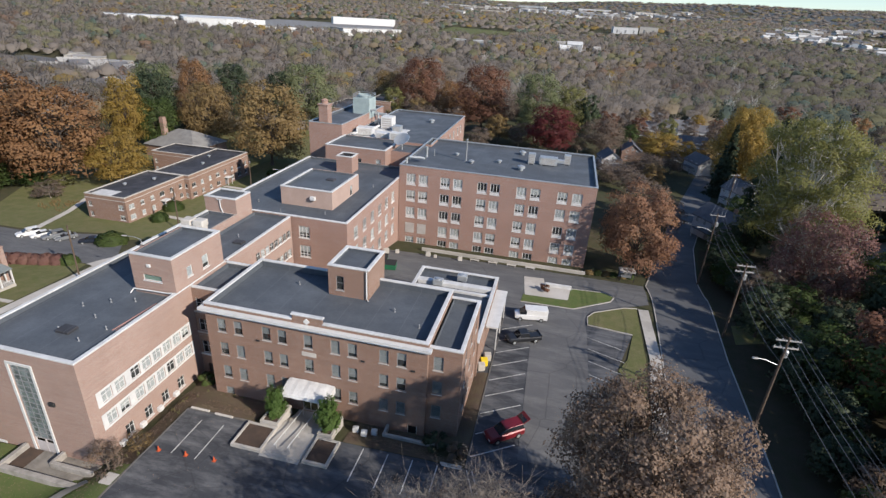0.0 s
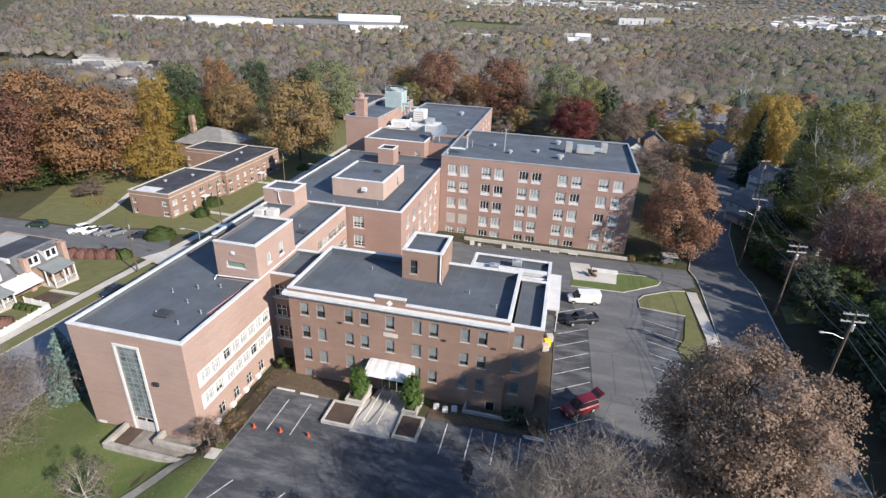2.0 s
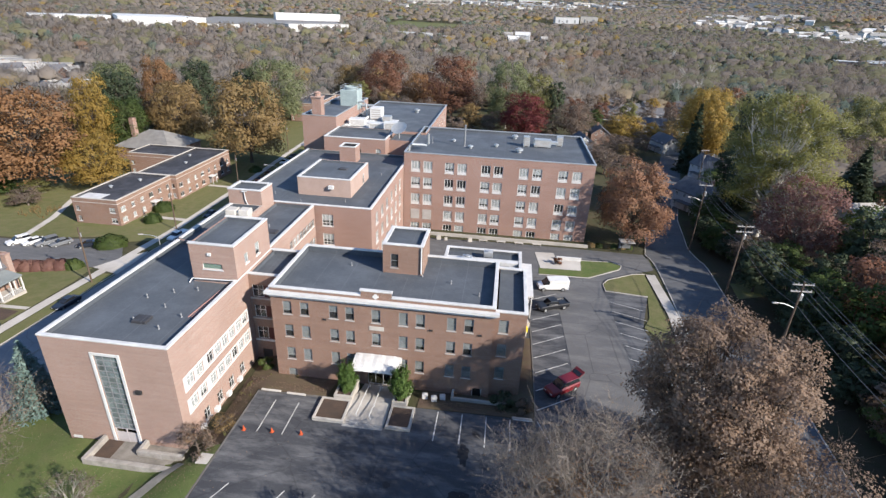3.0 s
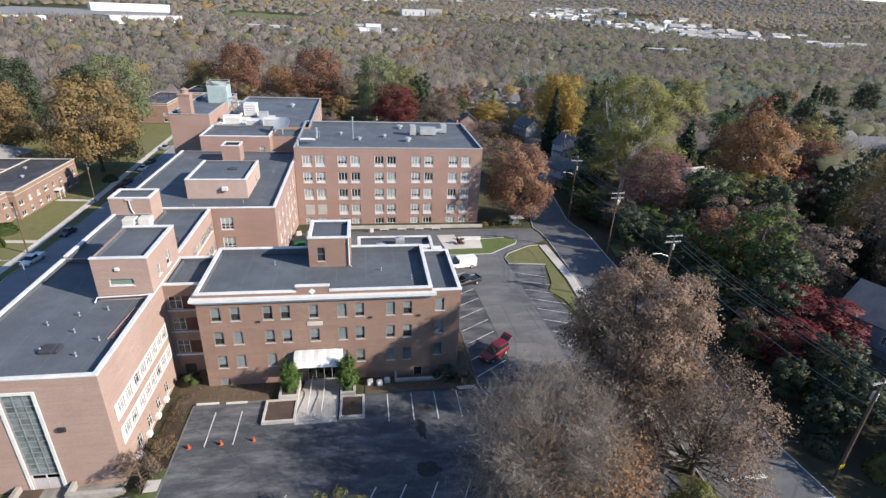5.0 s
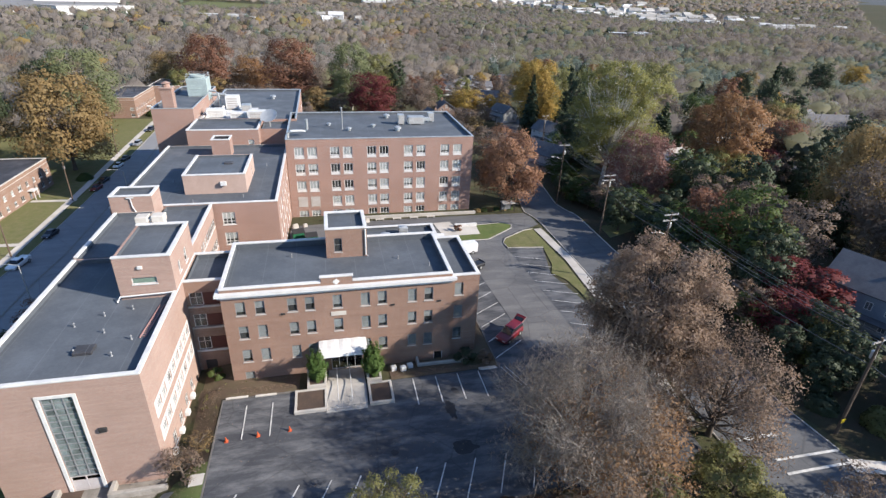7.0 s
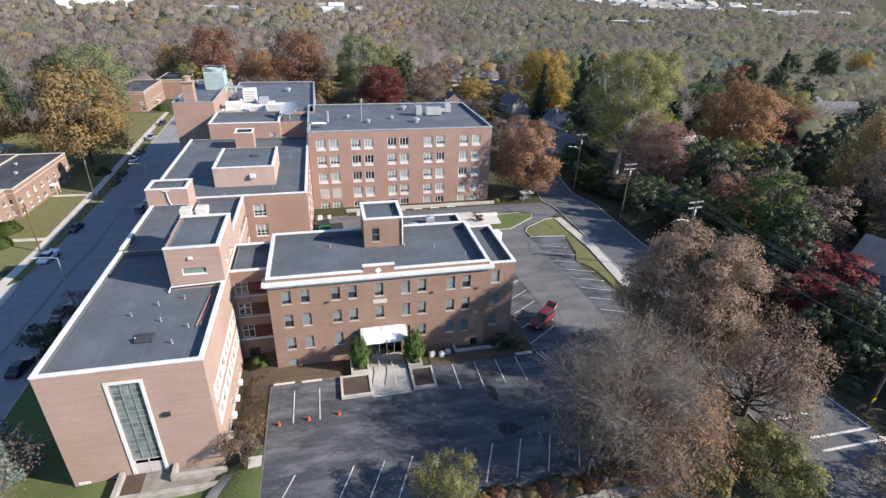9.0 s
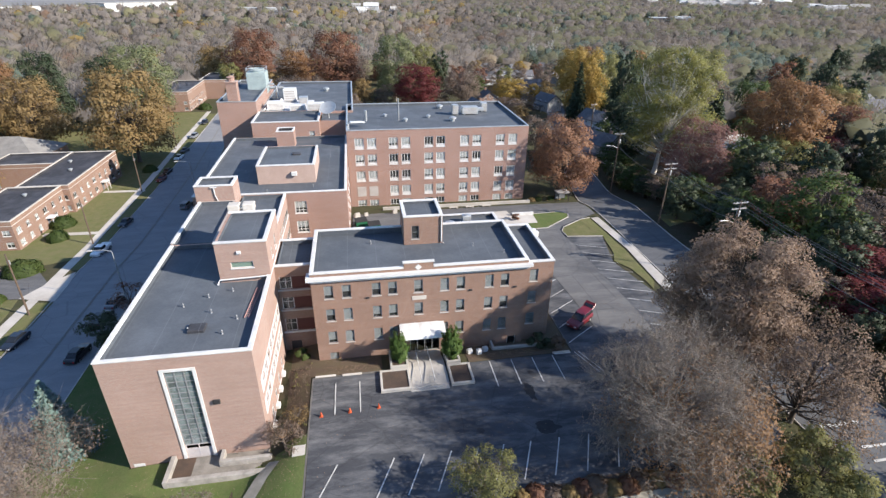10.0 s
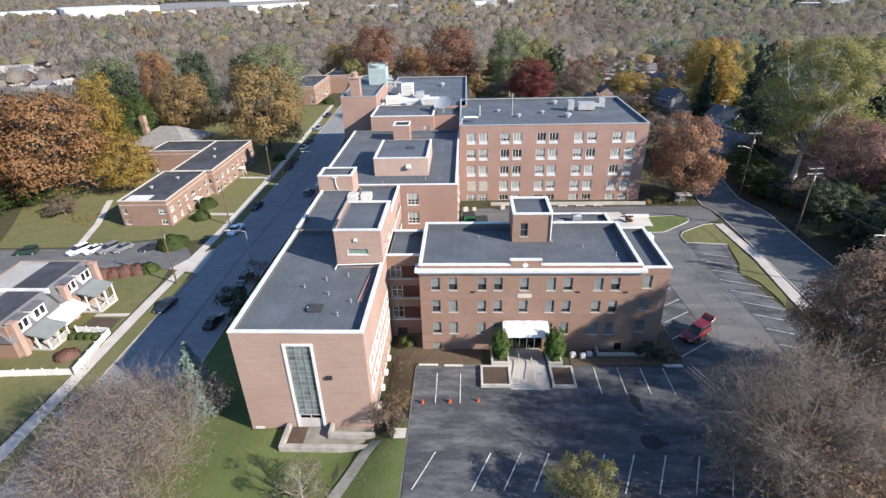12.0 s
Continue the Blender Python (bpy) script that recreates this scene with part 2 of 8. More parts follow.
BLIND = surface("pale_roller_blind", (0.62, 0.62, 0.60), (0.45, 0.46, 0.47), 0.9, 0.4)
# blue-grey backing of the tall window: the sky's reflection put into colour
SKY_BACKING = surface("painted_sky_reflection", (0.36, 0.41, 0.42), (0.12, 0.14, 0.15), 0.9, 0.9, 3)
# near-black so that a flat panel passes for an unlit room
DARK_ROOM = surface("painted_room_dark", (0.06, 0.06, 0.06), (0.035, 0.035, 0.036), 0.95)
CAR_GLASS = surface("tinted_car_glass", (0.012, 0.014, 0.017), (0.018, 0.02, 0.024), 0.08, spec=0.6, grain=0.0, bump=0)
SHINGLE = surface("grey_shingles", (0.13, 0.13, 0.14), (0.09, 0.09, 0.10), 0.9, 0.6, 5, 0.4)
SHINGLE_PALE = surface("pale_weathered_shingles", (0.34, 0.33, 0.31), (0.27, 0.26, 0.25), 0.9, 0.5, 5, 0.3)
SHINGLE_MID = surface("mid_grey_shingles", (0.215, 0.21, 0.20), (0.16, 0.155, 0.15), 0.9, 0.5, 5, 0.3)
SHINGLE_GREEN = surface("green_grey_shingles", (0.19, 0.212, 0.212), (0.155, 0.175, 0.175), 0.9, 0.6, 5, 0.3)
SIDING = surface("white_siding", (0.50, 0.50, 0.51), (0.40, 0.41, 0.42), 0.7, 0.5, 5)
SIDING_BLUE = surface("blue_grey_siding", (0.22, 0.25, 0.29), (0.18, 0.21, 0.25), 0.7, 0.5, 5)
ORANGE = surface("orange_plastic", (0.46, 0.085, 0.028), (0.36, 0.06, 0.022), 0.6)
YELLOW = surface("yellow_sign_paint", (0.75, 0.55, 0.03), (0.7, 0.5, 0.03), 0.5)
RED_LIGHT = surface("red_lens", (0.35, 0.01, 0.01), (0.3, 0.01, 0.01), 0.2)
TERRACOTTA = surface("dark_mulch", (0.085, 0.055, 0.04), (0.06, 0.042, 0.032), 0.95, 0.8, 8, 0.5)

RUST_TAN_L = leafage("rust_tan_leaves", ((0.135, 0.075, 0.042), (0.185, 0.105, 0.056), (0.235, 0.14, 0.075), (0.165, 0.115, 0.075)))
OAK_L = leafage("tan_oak_leaves", ((0.125, 0.085, 0.062), (0.198, 0.138, 0.100), (0.270, 0.194, 0.144), (0.245, 0.152, 0.098)))
BARE_L = leafage("grey_brown_twigs", ((0.100, 0.077, 0.062), (0.148, 0.114, 0.092), (0.188, 0.145, 0.117), (0.215, 0.127, 0.068)))
ORANGE_L = leafage("orange_brown_leaves", ((0.15, 0.083, 0.044), (0.215, 0.115, 0.057), (0.272, 0.150, 0.074), (0.25, 0.165, 0.07)))
RUST_L = leafage("rust_leaves", ((0.10, 0.05, 0.036), (0.155, 0.075, 0.05), (0.21, 0.105, 0.068), (0.16, 0.105, 0.06)))
YELLOW_L = leafage("yellow_leaves", ((0.19, 0.135, 0.03), (0.27, 0.18, 0.045), (0.31, 0.21, 0.06), (0.17, 0.16, 0.045)))
RED_L = leafage("crimson_leaves", ((0.07, 0.018, 0.02), (0.11, 0.026, 0.028), (0.15, 0.036, 0.036), (0.10, 0.03, 0.028)))
PURPLE_L = leafage("dusky_red_leaves", ((0.12, 0.062, 0.056), (0.17, 0.088, 0.076), (0.22, 0.12, 0.10), (0.16, 0.105, 0.08)))
OLIVE_L = leafage("olive_yellow_leaves", ((0.10, 0.10, 0.04), (0.15, 0.15, 0.058), (0.20, 0.195, 0.075), (0.235, 0.215, 0.09)))
GREEN_L = leafage("green_leaves", ((0.035, 0.055, 0.018), (0.055, 0.085, 0.026), (0.08, 0.11, 0.035), (0.10, 0.12, 0.04)))
DARK_L = leafage("dark_needles", ((0.024, 0.035, 0.02), (0.04, 0.056, 0.03), (0.058, 0.076, 0.04)), 0.2)
VIVID_L = leafage("fresh_green_leaves", ((0.045, 0.088, 0.022), (0.068, 0.120, 0.030), (0.090, 0.144, 0.038)))
BLUE_L = leafage("blue_green_needles", ((0.06, 0.10, 0.09), (0.10, 0.155, 0.14), (0.14, 0.20, 0.18)), 0.1)
SYCAMORE_L = leafage("sycamore_leaves", ((0.13, 0.13, 0.045), (0.18, 0.18, 0.06), (0.225, 0.215, 0.075), (0.25, 0.22, 0.085)), 0.5)
SAGE_L = leafage("sage_leaves", ((0.10, 0.12, 0.06), (0.16, 0.18, 0.09), (0.21, 0.22, 0.12)))
PINK_L = leafage("pinkish_brown_leaves", ((0.161, 0.084, 0.052), (0.230, 0.121, 0.074), (0.299, 0.168, 0.105), (0.196, 0.129, 0.080)))
TAN_L = leafage("tan_leaves", ((0.15, 0.102, 0.05), (0.22, 0.15, 0.068), (0.27, 0.19, 0.086), (0.19, 0.138, 0.07)))
# woodland tones greyer and lighter than near leaves: distance haze put into colour
BARE_HAZED = leafage("hazed_grey_woodland", ((0.192, 0.168, 0.148), (0.232, 0.204, 0.180), (0.268, 0.236, 0.208), (0.262, 0.224, 0.178)), 0.5, 0.1, 0.03, True)
TAN_HAZED = leafage("hazed_tan_woodland", ((0.210, 0.174, 0.128), (0.262, 0.216, 0.152), (0.305, 0.250, 0.175)), 0.5, 0.12, 0.03, True)
RUST_HAZED = leafage("hazed_rust_woodland", ((0.200, 0.138, 0.104), (0.250, 0.168, 0.120), (0.290, 0.198, 0.136)), 0.5, 0.12, 0.03, True)
OLIVE_HAZED = leafage("hazed_olive_woodland", ((0.170, 0.168, 0.104), (0.214, 0.206, 0.122), (0.255, 0.242, 0.146)), 0.5, 0.12, 0.03, True)
DARK_HAZED = leafage("hazed_evergreen_woodland", ((0.060, 0.078, 0.062), (0.080, 0.104, 0.080), (0.104, 0.130, 0.098)), 0.1, 0.12, 0.03, True)
YELLOW_HAZED = leafage("hazed_yellow_woodland", ((0.260, 0.190, 0.070), (0.315, 0.228, 0.086), (0.335, 0.250, 0.110)), 0.5, 0.15, 0.03, True)
# horizon hills: the blue-grey of distant haze is mixed into their colour
HILLS = meadow("haze_blue_far_hills", ((0.10, 0.11, 0.12), (0.13, 0.135, 0.14), (0.085, 0.10, 0.105)), 0.02)
PIPE_GREY = surface("dull_lead_pipe", (0.22, 0.23, 0.24), (0.16, 0.17, 0.18), 0.7)
FADED_LINE = surface("faded_road_paint", (0.20, 0.18, 0.13), (0.14, 0.13, 0.11), 0.85, 1.2, 5)


# ---- building blocks ----
def box(bm, x0, y0, z0, x1, y1, z1):
    v = [bm.verts.new(c) for c in ((x0, y0, z0), (x1, y0, z0), (x1, y1, z0), (x0, y1, z0), (x0, y0, z1), (x1, y0, z1), (x1, y1, z1), (x0, y1, z1))]
    for f in ((0, 3, 2, 1), (4, 5, 6, 7), (0, 1, 5, 4), (1, 2, 6, 5), (2, 3, 7, 6), (3, 0, 4, 7)):
        bm.faces.new([v[i] for i in f])
    return v


def rounded_box(bm, x0, y0, z0, x1, y1, z1, r=0.03, seg=1):
    v = box(bm, x0, y0, z0, x1, y1, z1)
    edges = {e for k in v for e in k.link_edges}
    bmesh.ops.bevel(bm, geom=list(edges), offset=r, segments=seg, affect="EDGES")


def tube(bm, pts, radii, sides=6, cap=True):
    rings = []
    pts = [Vector(p) for p in pts]
    for i, p in enumerate(pts):
        d = (pts[min(i + 1, len(pts) - 1)] - pts[max(i - 1, 0)]).normalized()
        a = d.orthogonal().normalized()
        b = d.cross(a)
        r = radii[i] if isinstance(radii, (list, tuple)) else radii
        rings.append([bm.verts.new(p + r * (math.cos(2 * math.pi * k / sides) * a + math.sin(2 * math.pi * k / sides) * b)) for k in range(sides)])
    for u, w in zip(rings, rings[1:]):
        for k in range(sides):
            bm.faces.new((u[k], u[(k + 1) % sides], w[(k + 1) % sides], w[k]))
    if cap:
        bm.faces.new(rings[0][::-1])
        bm.faces.new(rings[-1])


def disc_stack(bm, profile, sides=12, at=(0, 0, 0)):
    """A turned body: (radius, height) pairs round the upright axis."""
    rings = [[bm.verts.new((at[0] + r * math.cos(2 * math.pi * k / sides), at[1] + r * math.sin(2 * math.pi * k / sides), at[2] + z)) for k in range(sides)] for r, z in profile]
    for u, w in zip(rings, rings[1:]):
        for k in range(sides):
            bm.faces.new((u[k], u[(k + 1) % sides], w[(k + 1) % sides], w[k]))
    bm.faces.new(rings[0][::-1])
    bm.faces.new(rings[-1])


def mesh_of(name, bm, material):
    me = bpy.data.meshes.new(name)
    bm.normal_update()
    bm.to_mesh(me)
    bm.free()
    me.materials.append(material)
    return me


def part(name, bm, material, parent, label=""):
    ob = new(name, mesh_of(name, bm, material) if isinstance(bm, bmesh.types.BMesh) else bm)
    ob.parent = parent
    return tagged(ob, label)


def share(name, me, parent, m=None, label=""):
    ob = new(name, me)
    ob.parent = parent
    if m is not None:
        ob.matrix_basis = m
    return tagged(ob, label)


def thing(name, label, category, at=(0, 0, 0), turn=0.0, group="", kind=""):
    ob = new(name)
    ob.empty_display_size = 0.5
    ob.matrix_basis = pose(*at, 0, 0, turn)
    return tagged(ob, label, category, group, kind)


def solid(name, bm, material, label, category="", group="", kind=""):
    return tagged(new(name, mesh_of(name, bm, material)), label, category, group, kind)


def soup(name, verts, faces, material, normals=None, tone=None):
    me = bpy.data.meshes.new(name)
    verts, faces = np.asarray(verts, dtype=np.float32), np.asarray(faces, dtype=np.int32)
    k = faces.shape[1]
    me.vertices.add(len(verts))
    me.vertices.foreach_set("co", verts.ravel())
    me.loops.add(faces.size)
    me.loops.foreach_set("vertex_index", faces.ravel())
    me.polygons.add(len(faces))
    me.polygons.foreach_set("loop_start", np.arange(0, faces.size, k, dtype=np.int32))
    me.polygons.foreach_set("loop_total", np.full(len(faces), k, dtype=np.int32))
    me.update(calc_edges=True)
    if tone is not None:
        me.attributes.new("tone", "FLOAT", "POINT").data.foreach_set("value", np.asarray(tone, dtype=np.float32))
    if normals is not None:
        me.polygons.foreach_set("use_smooth", np.ones(len(faces), dtype=bool))
        me.normals_split_custom_set_from_vertices(normals)
    me.materials.append(material)
    return me


# ---- terrain ----
def ease(a, b, x):
    t = min(1.0, max(0.0, (x - a) / (b - a)))
    return t * t * (3 - 2 * t)


def lie_east(y):
    if y < 50:
        return 0.0
    if y < 92:
        return -0.055 * (y - 50)
    if y < 108:
        return -2.31 - 0.16 * (y - 92) * ease(92, 100, y)
    return -4.87 - 3.0 * ease(108, 220, y)


def lie_west(y):
    if y < 0:
        return -0.4
    if y < 105:
        return -3.0 - 0.087 * (y - 30) if y > 20 else -0.4 - 1.73 * ease(0, 20, y)
    return -9.5 - 0.02 * (min(y, 260) - 105)


def ground_z(x, y):
    e = lie_east(y)
    z = e + (lie_west(y) - e) * (1 - ease(-68, -40, x))
    # the bed before the front wing lies below the car park
    z -= 1.0 * ease(41.2, 45, y) * (1 - ease(58, 66, y)) * ease(-45, -40, x) * (1 - ease(-9, -5.5, x))
    # and so do the lawn and the bed round the west wing
    z += (min(z, -1.9) - z) * (1 - ease(-48.0 + 4.6 * ease(27, 31.5, y), -39.6, x)) * ease(12, 28, y) * (1 - ease(56, 66, y)) * ease(-66, -60, x)
    z -= 0.5 * ease(40, 90, x) * ease(20, 60, y)
    d = math.hypot(x + 20, y)
    if d > 260:
        n = noise.noise((x * 0.0016, y * 0.0016, 3.0))
        z = z + (-16 - z) * ease(260, 430, d)
        z += 20 * ease(520, 1000, d) + 62 * ease(1000, 2600, d) + 104 * ease(2500, 4300, d) * (0.6 + 0.55 * ease(-1200, 1500, x))
        z += n * 22 * ease(700, 2200, d)
    return z


def sheet(name, poly, dz, material, label, step=3.0, thick=0.0, kind="structure", category=""):
    """A flat-laid area with the lie of the land, in cells of step metres."""
    bm = bmesh.new()
    bm.faces.new([bm.verts.new((x, y, 0)) for x, y in poly])
    xs, ys = [p[0] for p in poly], [p[1] for p in poly]
    for axis, lo, hi in ((0, min(xs), max(xs)), (1, min(ys), max(ys))):
        k = math.ceil(lo / step) * step
        while k < hi:
            no = (1, 0, 0) if axis == 0 else (0, 1, 0)
            bmesh.ops.bisect_plane(bm, geom=bm.verts[:] + bm.edges[:] + bm.faces[:], plane_co=(k, k, 0), plane_no=no)
            k += step
    bmesh.ops.triangulate(bm, faces=bm.faces[:])
    bm.normal_update()
    if bm.faces[:] and sum(f.normal.z for f in bm.faces) < 0:
        bmesh.ops.reverse_faces(bm, faces=bm.faces[:])
    for v in bm.verts:
        v.co.z = ground_z(v.co.x, v.co.y) + dz
    if thick:
        r = bmesh.ops.extrude_face_region(bm, geom=bm.faces[:])
        for v in [g for g in r["geom"] if isinstance(g, bmesh.types.BMVert)]:
            v.co.z -= thick
        bmesh.ops.recalc_face_normals(bm, faces=bm.faces[:])
    else:
        for f in bm.faces:
            f.smooth = True
    return solid(name, bm, material, label, category, kind=kind)


def strip(path, half):
    """The outline of a band of that half width along a line."""
    left, right = [], []
    for i, p in enumerate(path):
        a, b = Vector(path[max(i - 1, 0)]), Vector(path[min(i + 1, len(path) - 1)])
        d = (b - a).normalized()
        n = Vector((-d.y, d.x)) * half
        left.append((p[0] + n.x, p[1] + n.y))
        right.append((p[0] - n.x, p[1] - n.y))
    return left + right[::-1]


def kerb(name, path, label, width=0.16, high=0.15, material=None):
    """A raised stone edge that follows a line on the ground."""
    fine = []
    for (x0, y0), (x1, y1) in zip(path, path[1:]):
        k = max(1, int(math.hypot(x1 - x0, y1 - y0) / 3))
        fine += [(x0 + (x1 - x0) * i / k, y0 + (y1 - y0) * i / k) for i in range(k)]
    fine.append(path[-1])
    bm = bmesh.new()
    out = strip(fine, width / 2)
    n = len(fine)
    rows = []
    for i in range(n):
        a, b = out[i], out[2 * n - 1 - i]
        z = ground_z(*fine[i])
        rows.append([bm.verts.new((a[0], a[1], z - 0.1)), bm.verts.new((a[0], a[1], z + high)), bm.verts.new((b[0], b[1], z + high)), bm.verts.new((b[0], b[1], z - 0.1))])
    for u, w in zip(rows, rows[1:]):
        for k in range(3):
            bm.faces.new((u[k], u[k + 1], w[k + 1], w[k]))
    bm.faces.new(rows[0])
    bm.faces.new(rows[-1][::-1])
    bmesh.ops.recalc_face_normals(bm, faces=bm.faces[:])
    return solid(name, bm, material or CONCRETE, label, "kerb", kind="structure")


def axis_lines(lo, hi, near_lo, near_hi, step):
    k = list(np.arange(near_lo, near_hi + 0.01, step))
    s, v = step, near_hi
    while v < hi:
        s *= 1.16
        v += s
        k.append(min(v, hi))
    s, v = step, near_lo
    while v > lo:
        s *= 1.16
        v -= s
        k.insert(0, max(v, lo))
    return k


GX, GY = axis_lines(-4600, 4600, -141, 120, 3.0), axis_lines(-900, 4700, -30, 240, 3.0)
gv = [(x, y, ground_z(x, y)) for y in GY for x in GX]
gw = len(GX)
gf = [(j * gw + i, j * gw + i + 1, (j + 1) * gw + i + 1, (j + 1) * gw + i) for j in range(len(GY) - 1) for i in range(gw - 1)]
tagged(new("ground", soup("ground", gv, gf, LAND)), "leaf-strewn brown and green land reaching to the hills", "ground", kind="structure")

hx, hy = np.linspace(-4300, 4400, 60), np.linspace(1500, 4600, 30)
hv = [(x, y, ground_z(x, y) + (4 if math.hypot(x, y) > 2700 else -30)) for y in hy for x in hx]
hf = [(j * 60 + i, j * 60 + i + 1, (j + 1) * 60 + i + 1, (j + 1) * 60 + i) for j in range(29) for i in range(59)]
tagged(new("backdrop", soup("backdrop", hv, hf, HILLS)), "wooded hills on the horizon, haze painted as blue-grey", "hills", kind="structure")

# lawns, beds and paved areas
LOT_POLY = [(-39.2, 40.6), (-39.0, 20.0), (-38.5, 8.0), (4.0, 8.0), (6.0, 20.6), (12.6, 24.0), (14.0, 54.0), (12.6, 65.5), (16.0, 77.3), (11.0, 78.3), (8.7, 79.5), (9.5, 82.6), (15.5, 87.2),
            (20.0, 90.0), (20.6, 100.8), (-8.0, 101.0), (-19.0, 99.5), (-34.0, 99.5), (-34.0, 59.0), (-5.2, 59.0), (-5.2, 41.2)]
sheet("parking_lot", LOT_POLY, 0.04, LOT, "dark sealed asphalt car park with streaks and faded bay lines")
sheet("driveway", [(-34.0, 60.0), (-4.0, 79.0), (-0.2, 68.0), (0.2, 44.0), (8.2, 44.0), (8.6, 74.0), (8.3, 80.0), (9.3, 83.3), (15.2, 87.6), (20.2, 90.2), (20.6, 100.6), (-8.0, 100.9), (-34.0, 99.3)], 0.075, DRIVE, "worn pale grey asphalt drive between the parking bays")
EAST_W = [(13.5, -30), (15.0, 10), (15.3, 26.5), (18.2, 50), (18.9, 60), (20.4, 80), (21.0, 89.5), (21.2, 101), (24.0, 112), (28.5, 131), (38, 165), (52, 210), (62, 240)]
EAST_E = [(30.5, -30), (29.6, 10), (27.6, 20.9), (26.9, 27.6), (28.4, 50), (29.8, 74), (31.3, 89), (32.0, 97), (33.0, 110), (36.0, 129), (46, 163), (60, 208), (70, 238)]
sheet("road", EAST_W + EAST_E[::-1], 0.05, ROAD, "blue-grey asphalt side street going downhill")
WEST_E = [(-62, -30), (-66.5, 10), (-70.5, 40), (-72.5, 66), (-74, 90), (-75.5, 120), (-78, 160), (-82, 200), (-86, 250), (-92, 310)]
WEST_W = [(-77.5, -30), (-80.5, 10), (-83.3, 40), (-85.8, 66), (-88.4, 90), (-89.2, 106), (-90.2, 140), (-93.0, 190), (-96.5, 250), (-101, 310)]
sheet("road", WEST_E + WEST_W[::-1], 0.05, ROAD_WEST, "dark asphalt street with parked cars along both kerbs")
sheet("lawn", [(-69, 8), (-39.2, 8), (-39.2, 31.8), (-57.9, 31.8), (-58.5, 90), (-73, 90), (-72.2, 60), (-70.2, 38), (-66.3, 10)], 0.11, LAWN_BRIGHT, "green lawn before the windowless end wall", 1.5, category="lawn")
sheet("planting_bed", [(-43.4, 31.0), (-39.4, 31.0), (-39.4, 41.0), (-30.6, 41.0), (-30.6, 45.6), (-38.8, 49.3), (-43.4, 49.3)], 0.055, EARTH, "leaf-littered bed of bare earth and brown grass", category="planting bed")
sheet("planting_bed", [(-19.4, 41.0), (-5.4, 41.3), (-5.2, 59.0), (-7.2, 59.0), (-7.2, 46.0), (-19.4, 45.6)], 0.055, EARTH, "leaf-littered bed of reddish earth along the wall", category="planting bed")
sheet("lawn", [(-3.0, 83.0), (6.4, 83.3), (13.1, 88.8), (13.9, 90.8), (12.2, 92.2), (6.0, 91.6), (-2.8, 86.2)], 0.12, LAWN_BRIGHT, "bright green tapered grass island", category="lawn")
sheet("lawn", [(8.8, 78.2), (8.9, 81.0), (10.0, 83.0), (15.4, 86.8), (17.7, 87.4), (17.2, 70.0), (16.0, 57.5), (14.4, 54.8), (14.6, 58.2), (14.3, 62.6), (12.8, 65.7), (14.4, 69.1), (16.0, 77.2), (11.6, 77.9)], 0.12, LAWN, "olive green grass island with worn edge", category="lawn")
sheet("pavement", [(18.0, 87.4), (19.8, 87.6), (19.6, 71.4), (18.4, 58.5), (14.4, 27), (13.4, 27), (16.3, 57.6), (17.8, 70.4)], 0.13, CONCRETE, "pale concrete footway with a raised edge beside the street")
sheet("patio", [(-3.3, 94.2), (0.6, 94.6), (1.0, 92.0), (5.9, 91.4), (5.4, 86.4), (-2.5, 86.0)], 0.14, PAVING, "cream paved patio with worn slabs", category="patio")
sheet("lawn", [(-140, 89.5), (-121.5, 90.0), (-105, 95.0), (-97.0, 93.5), (-91.5, 96.0), (-93.5, 140), (-97.0, 190), (-101.5, 255), (-145, 255), (-175, 150)], 0.05, LAWN, "grass lawn round the apartment block, browned under the trees", category="lawn")
sheet("parking_lot", [(-140, 88.5), (-121.5, 89.0), (-104, 94.0), (-97.5, 92.5), (-91.6, 84.5), (-93.0, 78.2), (-107.0, 78.8), (-117.0, 70), (-150, 70), (-150, 88.5)], 0.06, DRIVE, "grey asphalt car park beside the brick row houses")
sheet("lawn", [(-107, 78.4), (-93.2, 78.0), (-91.6, 71.5), (-88.2, 43), (-86.9, 20), (-84, -20), (-130, -20), (-130, 36), (-98, 56), (-107, 64)], 0.05, LAWN, "front lawns with worn olive grass", category="lawn")
sheet("pavement", strip([(-82.2, -30), (-84.4, 10), (-86.2, 35), (-87.6, 48), (-89.4, 66), (-90.6, 82), (-92.6, 107), (-94.6, 150), (-97.4, 190), (-101.2, 255)], 0.95), 0.14, PAVING, "pale concrete footway along the street")
sheet("lawn", [(-81.2, -28), (-83.4, 10), (-85.2, 35), (-86.6, 48), (-88.4, 66), (-89.2, 76), (-86.4, 75.8), (-85.6, 66), (-83.2, 40), (-80.4, 10), (-77.6, -28)], 0.07, LAWN, "worn olive grass verge between kerb and footway", category="verge")
sheet("lawn", [(-90.6, 90), (-91.6, 107), (-93.6, 150), (-96.4, 190), (-100.2, 250), (-96.8, 250), (-93.2, 190), (-90.4, 140), (-89.4, 106), (-88.6, 90)], 0.07, LAWN, "worn olive grass verge between kerb and footway", category="verge")
sheet("pavement", [(-86.3, 76.0), (-93.2, 78.1), (-91.2, 84.6), (-88.6, 89.0), (-87.4, 84.0)], 0.15, PAVING, "pale concrete driveway apron")
for y0, x1 in ((111.0, -105.5), (140.5, -104.0)):
    sheet("path", strip([(-92.8, y0), (x1, y0 + 0.5)], 0.8), 0.12, PAVING, "pale concrete path to the apartment door", category="path")
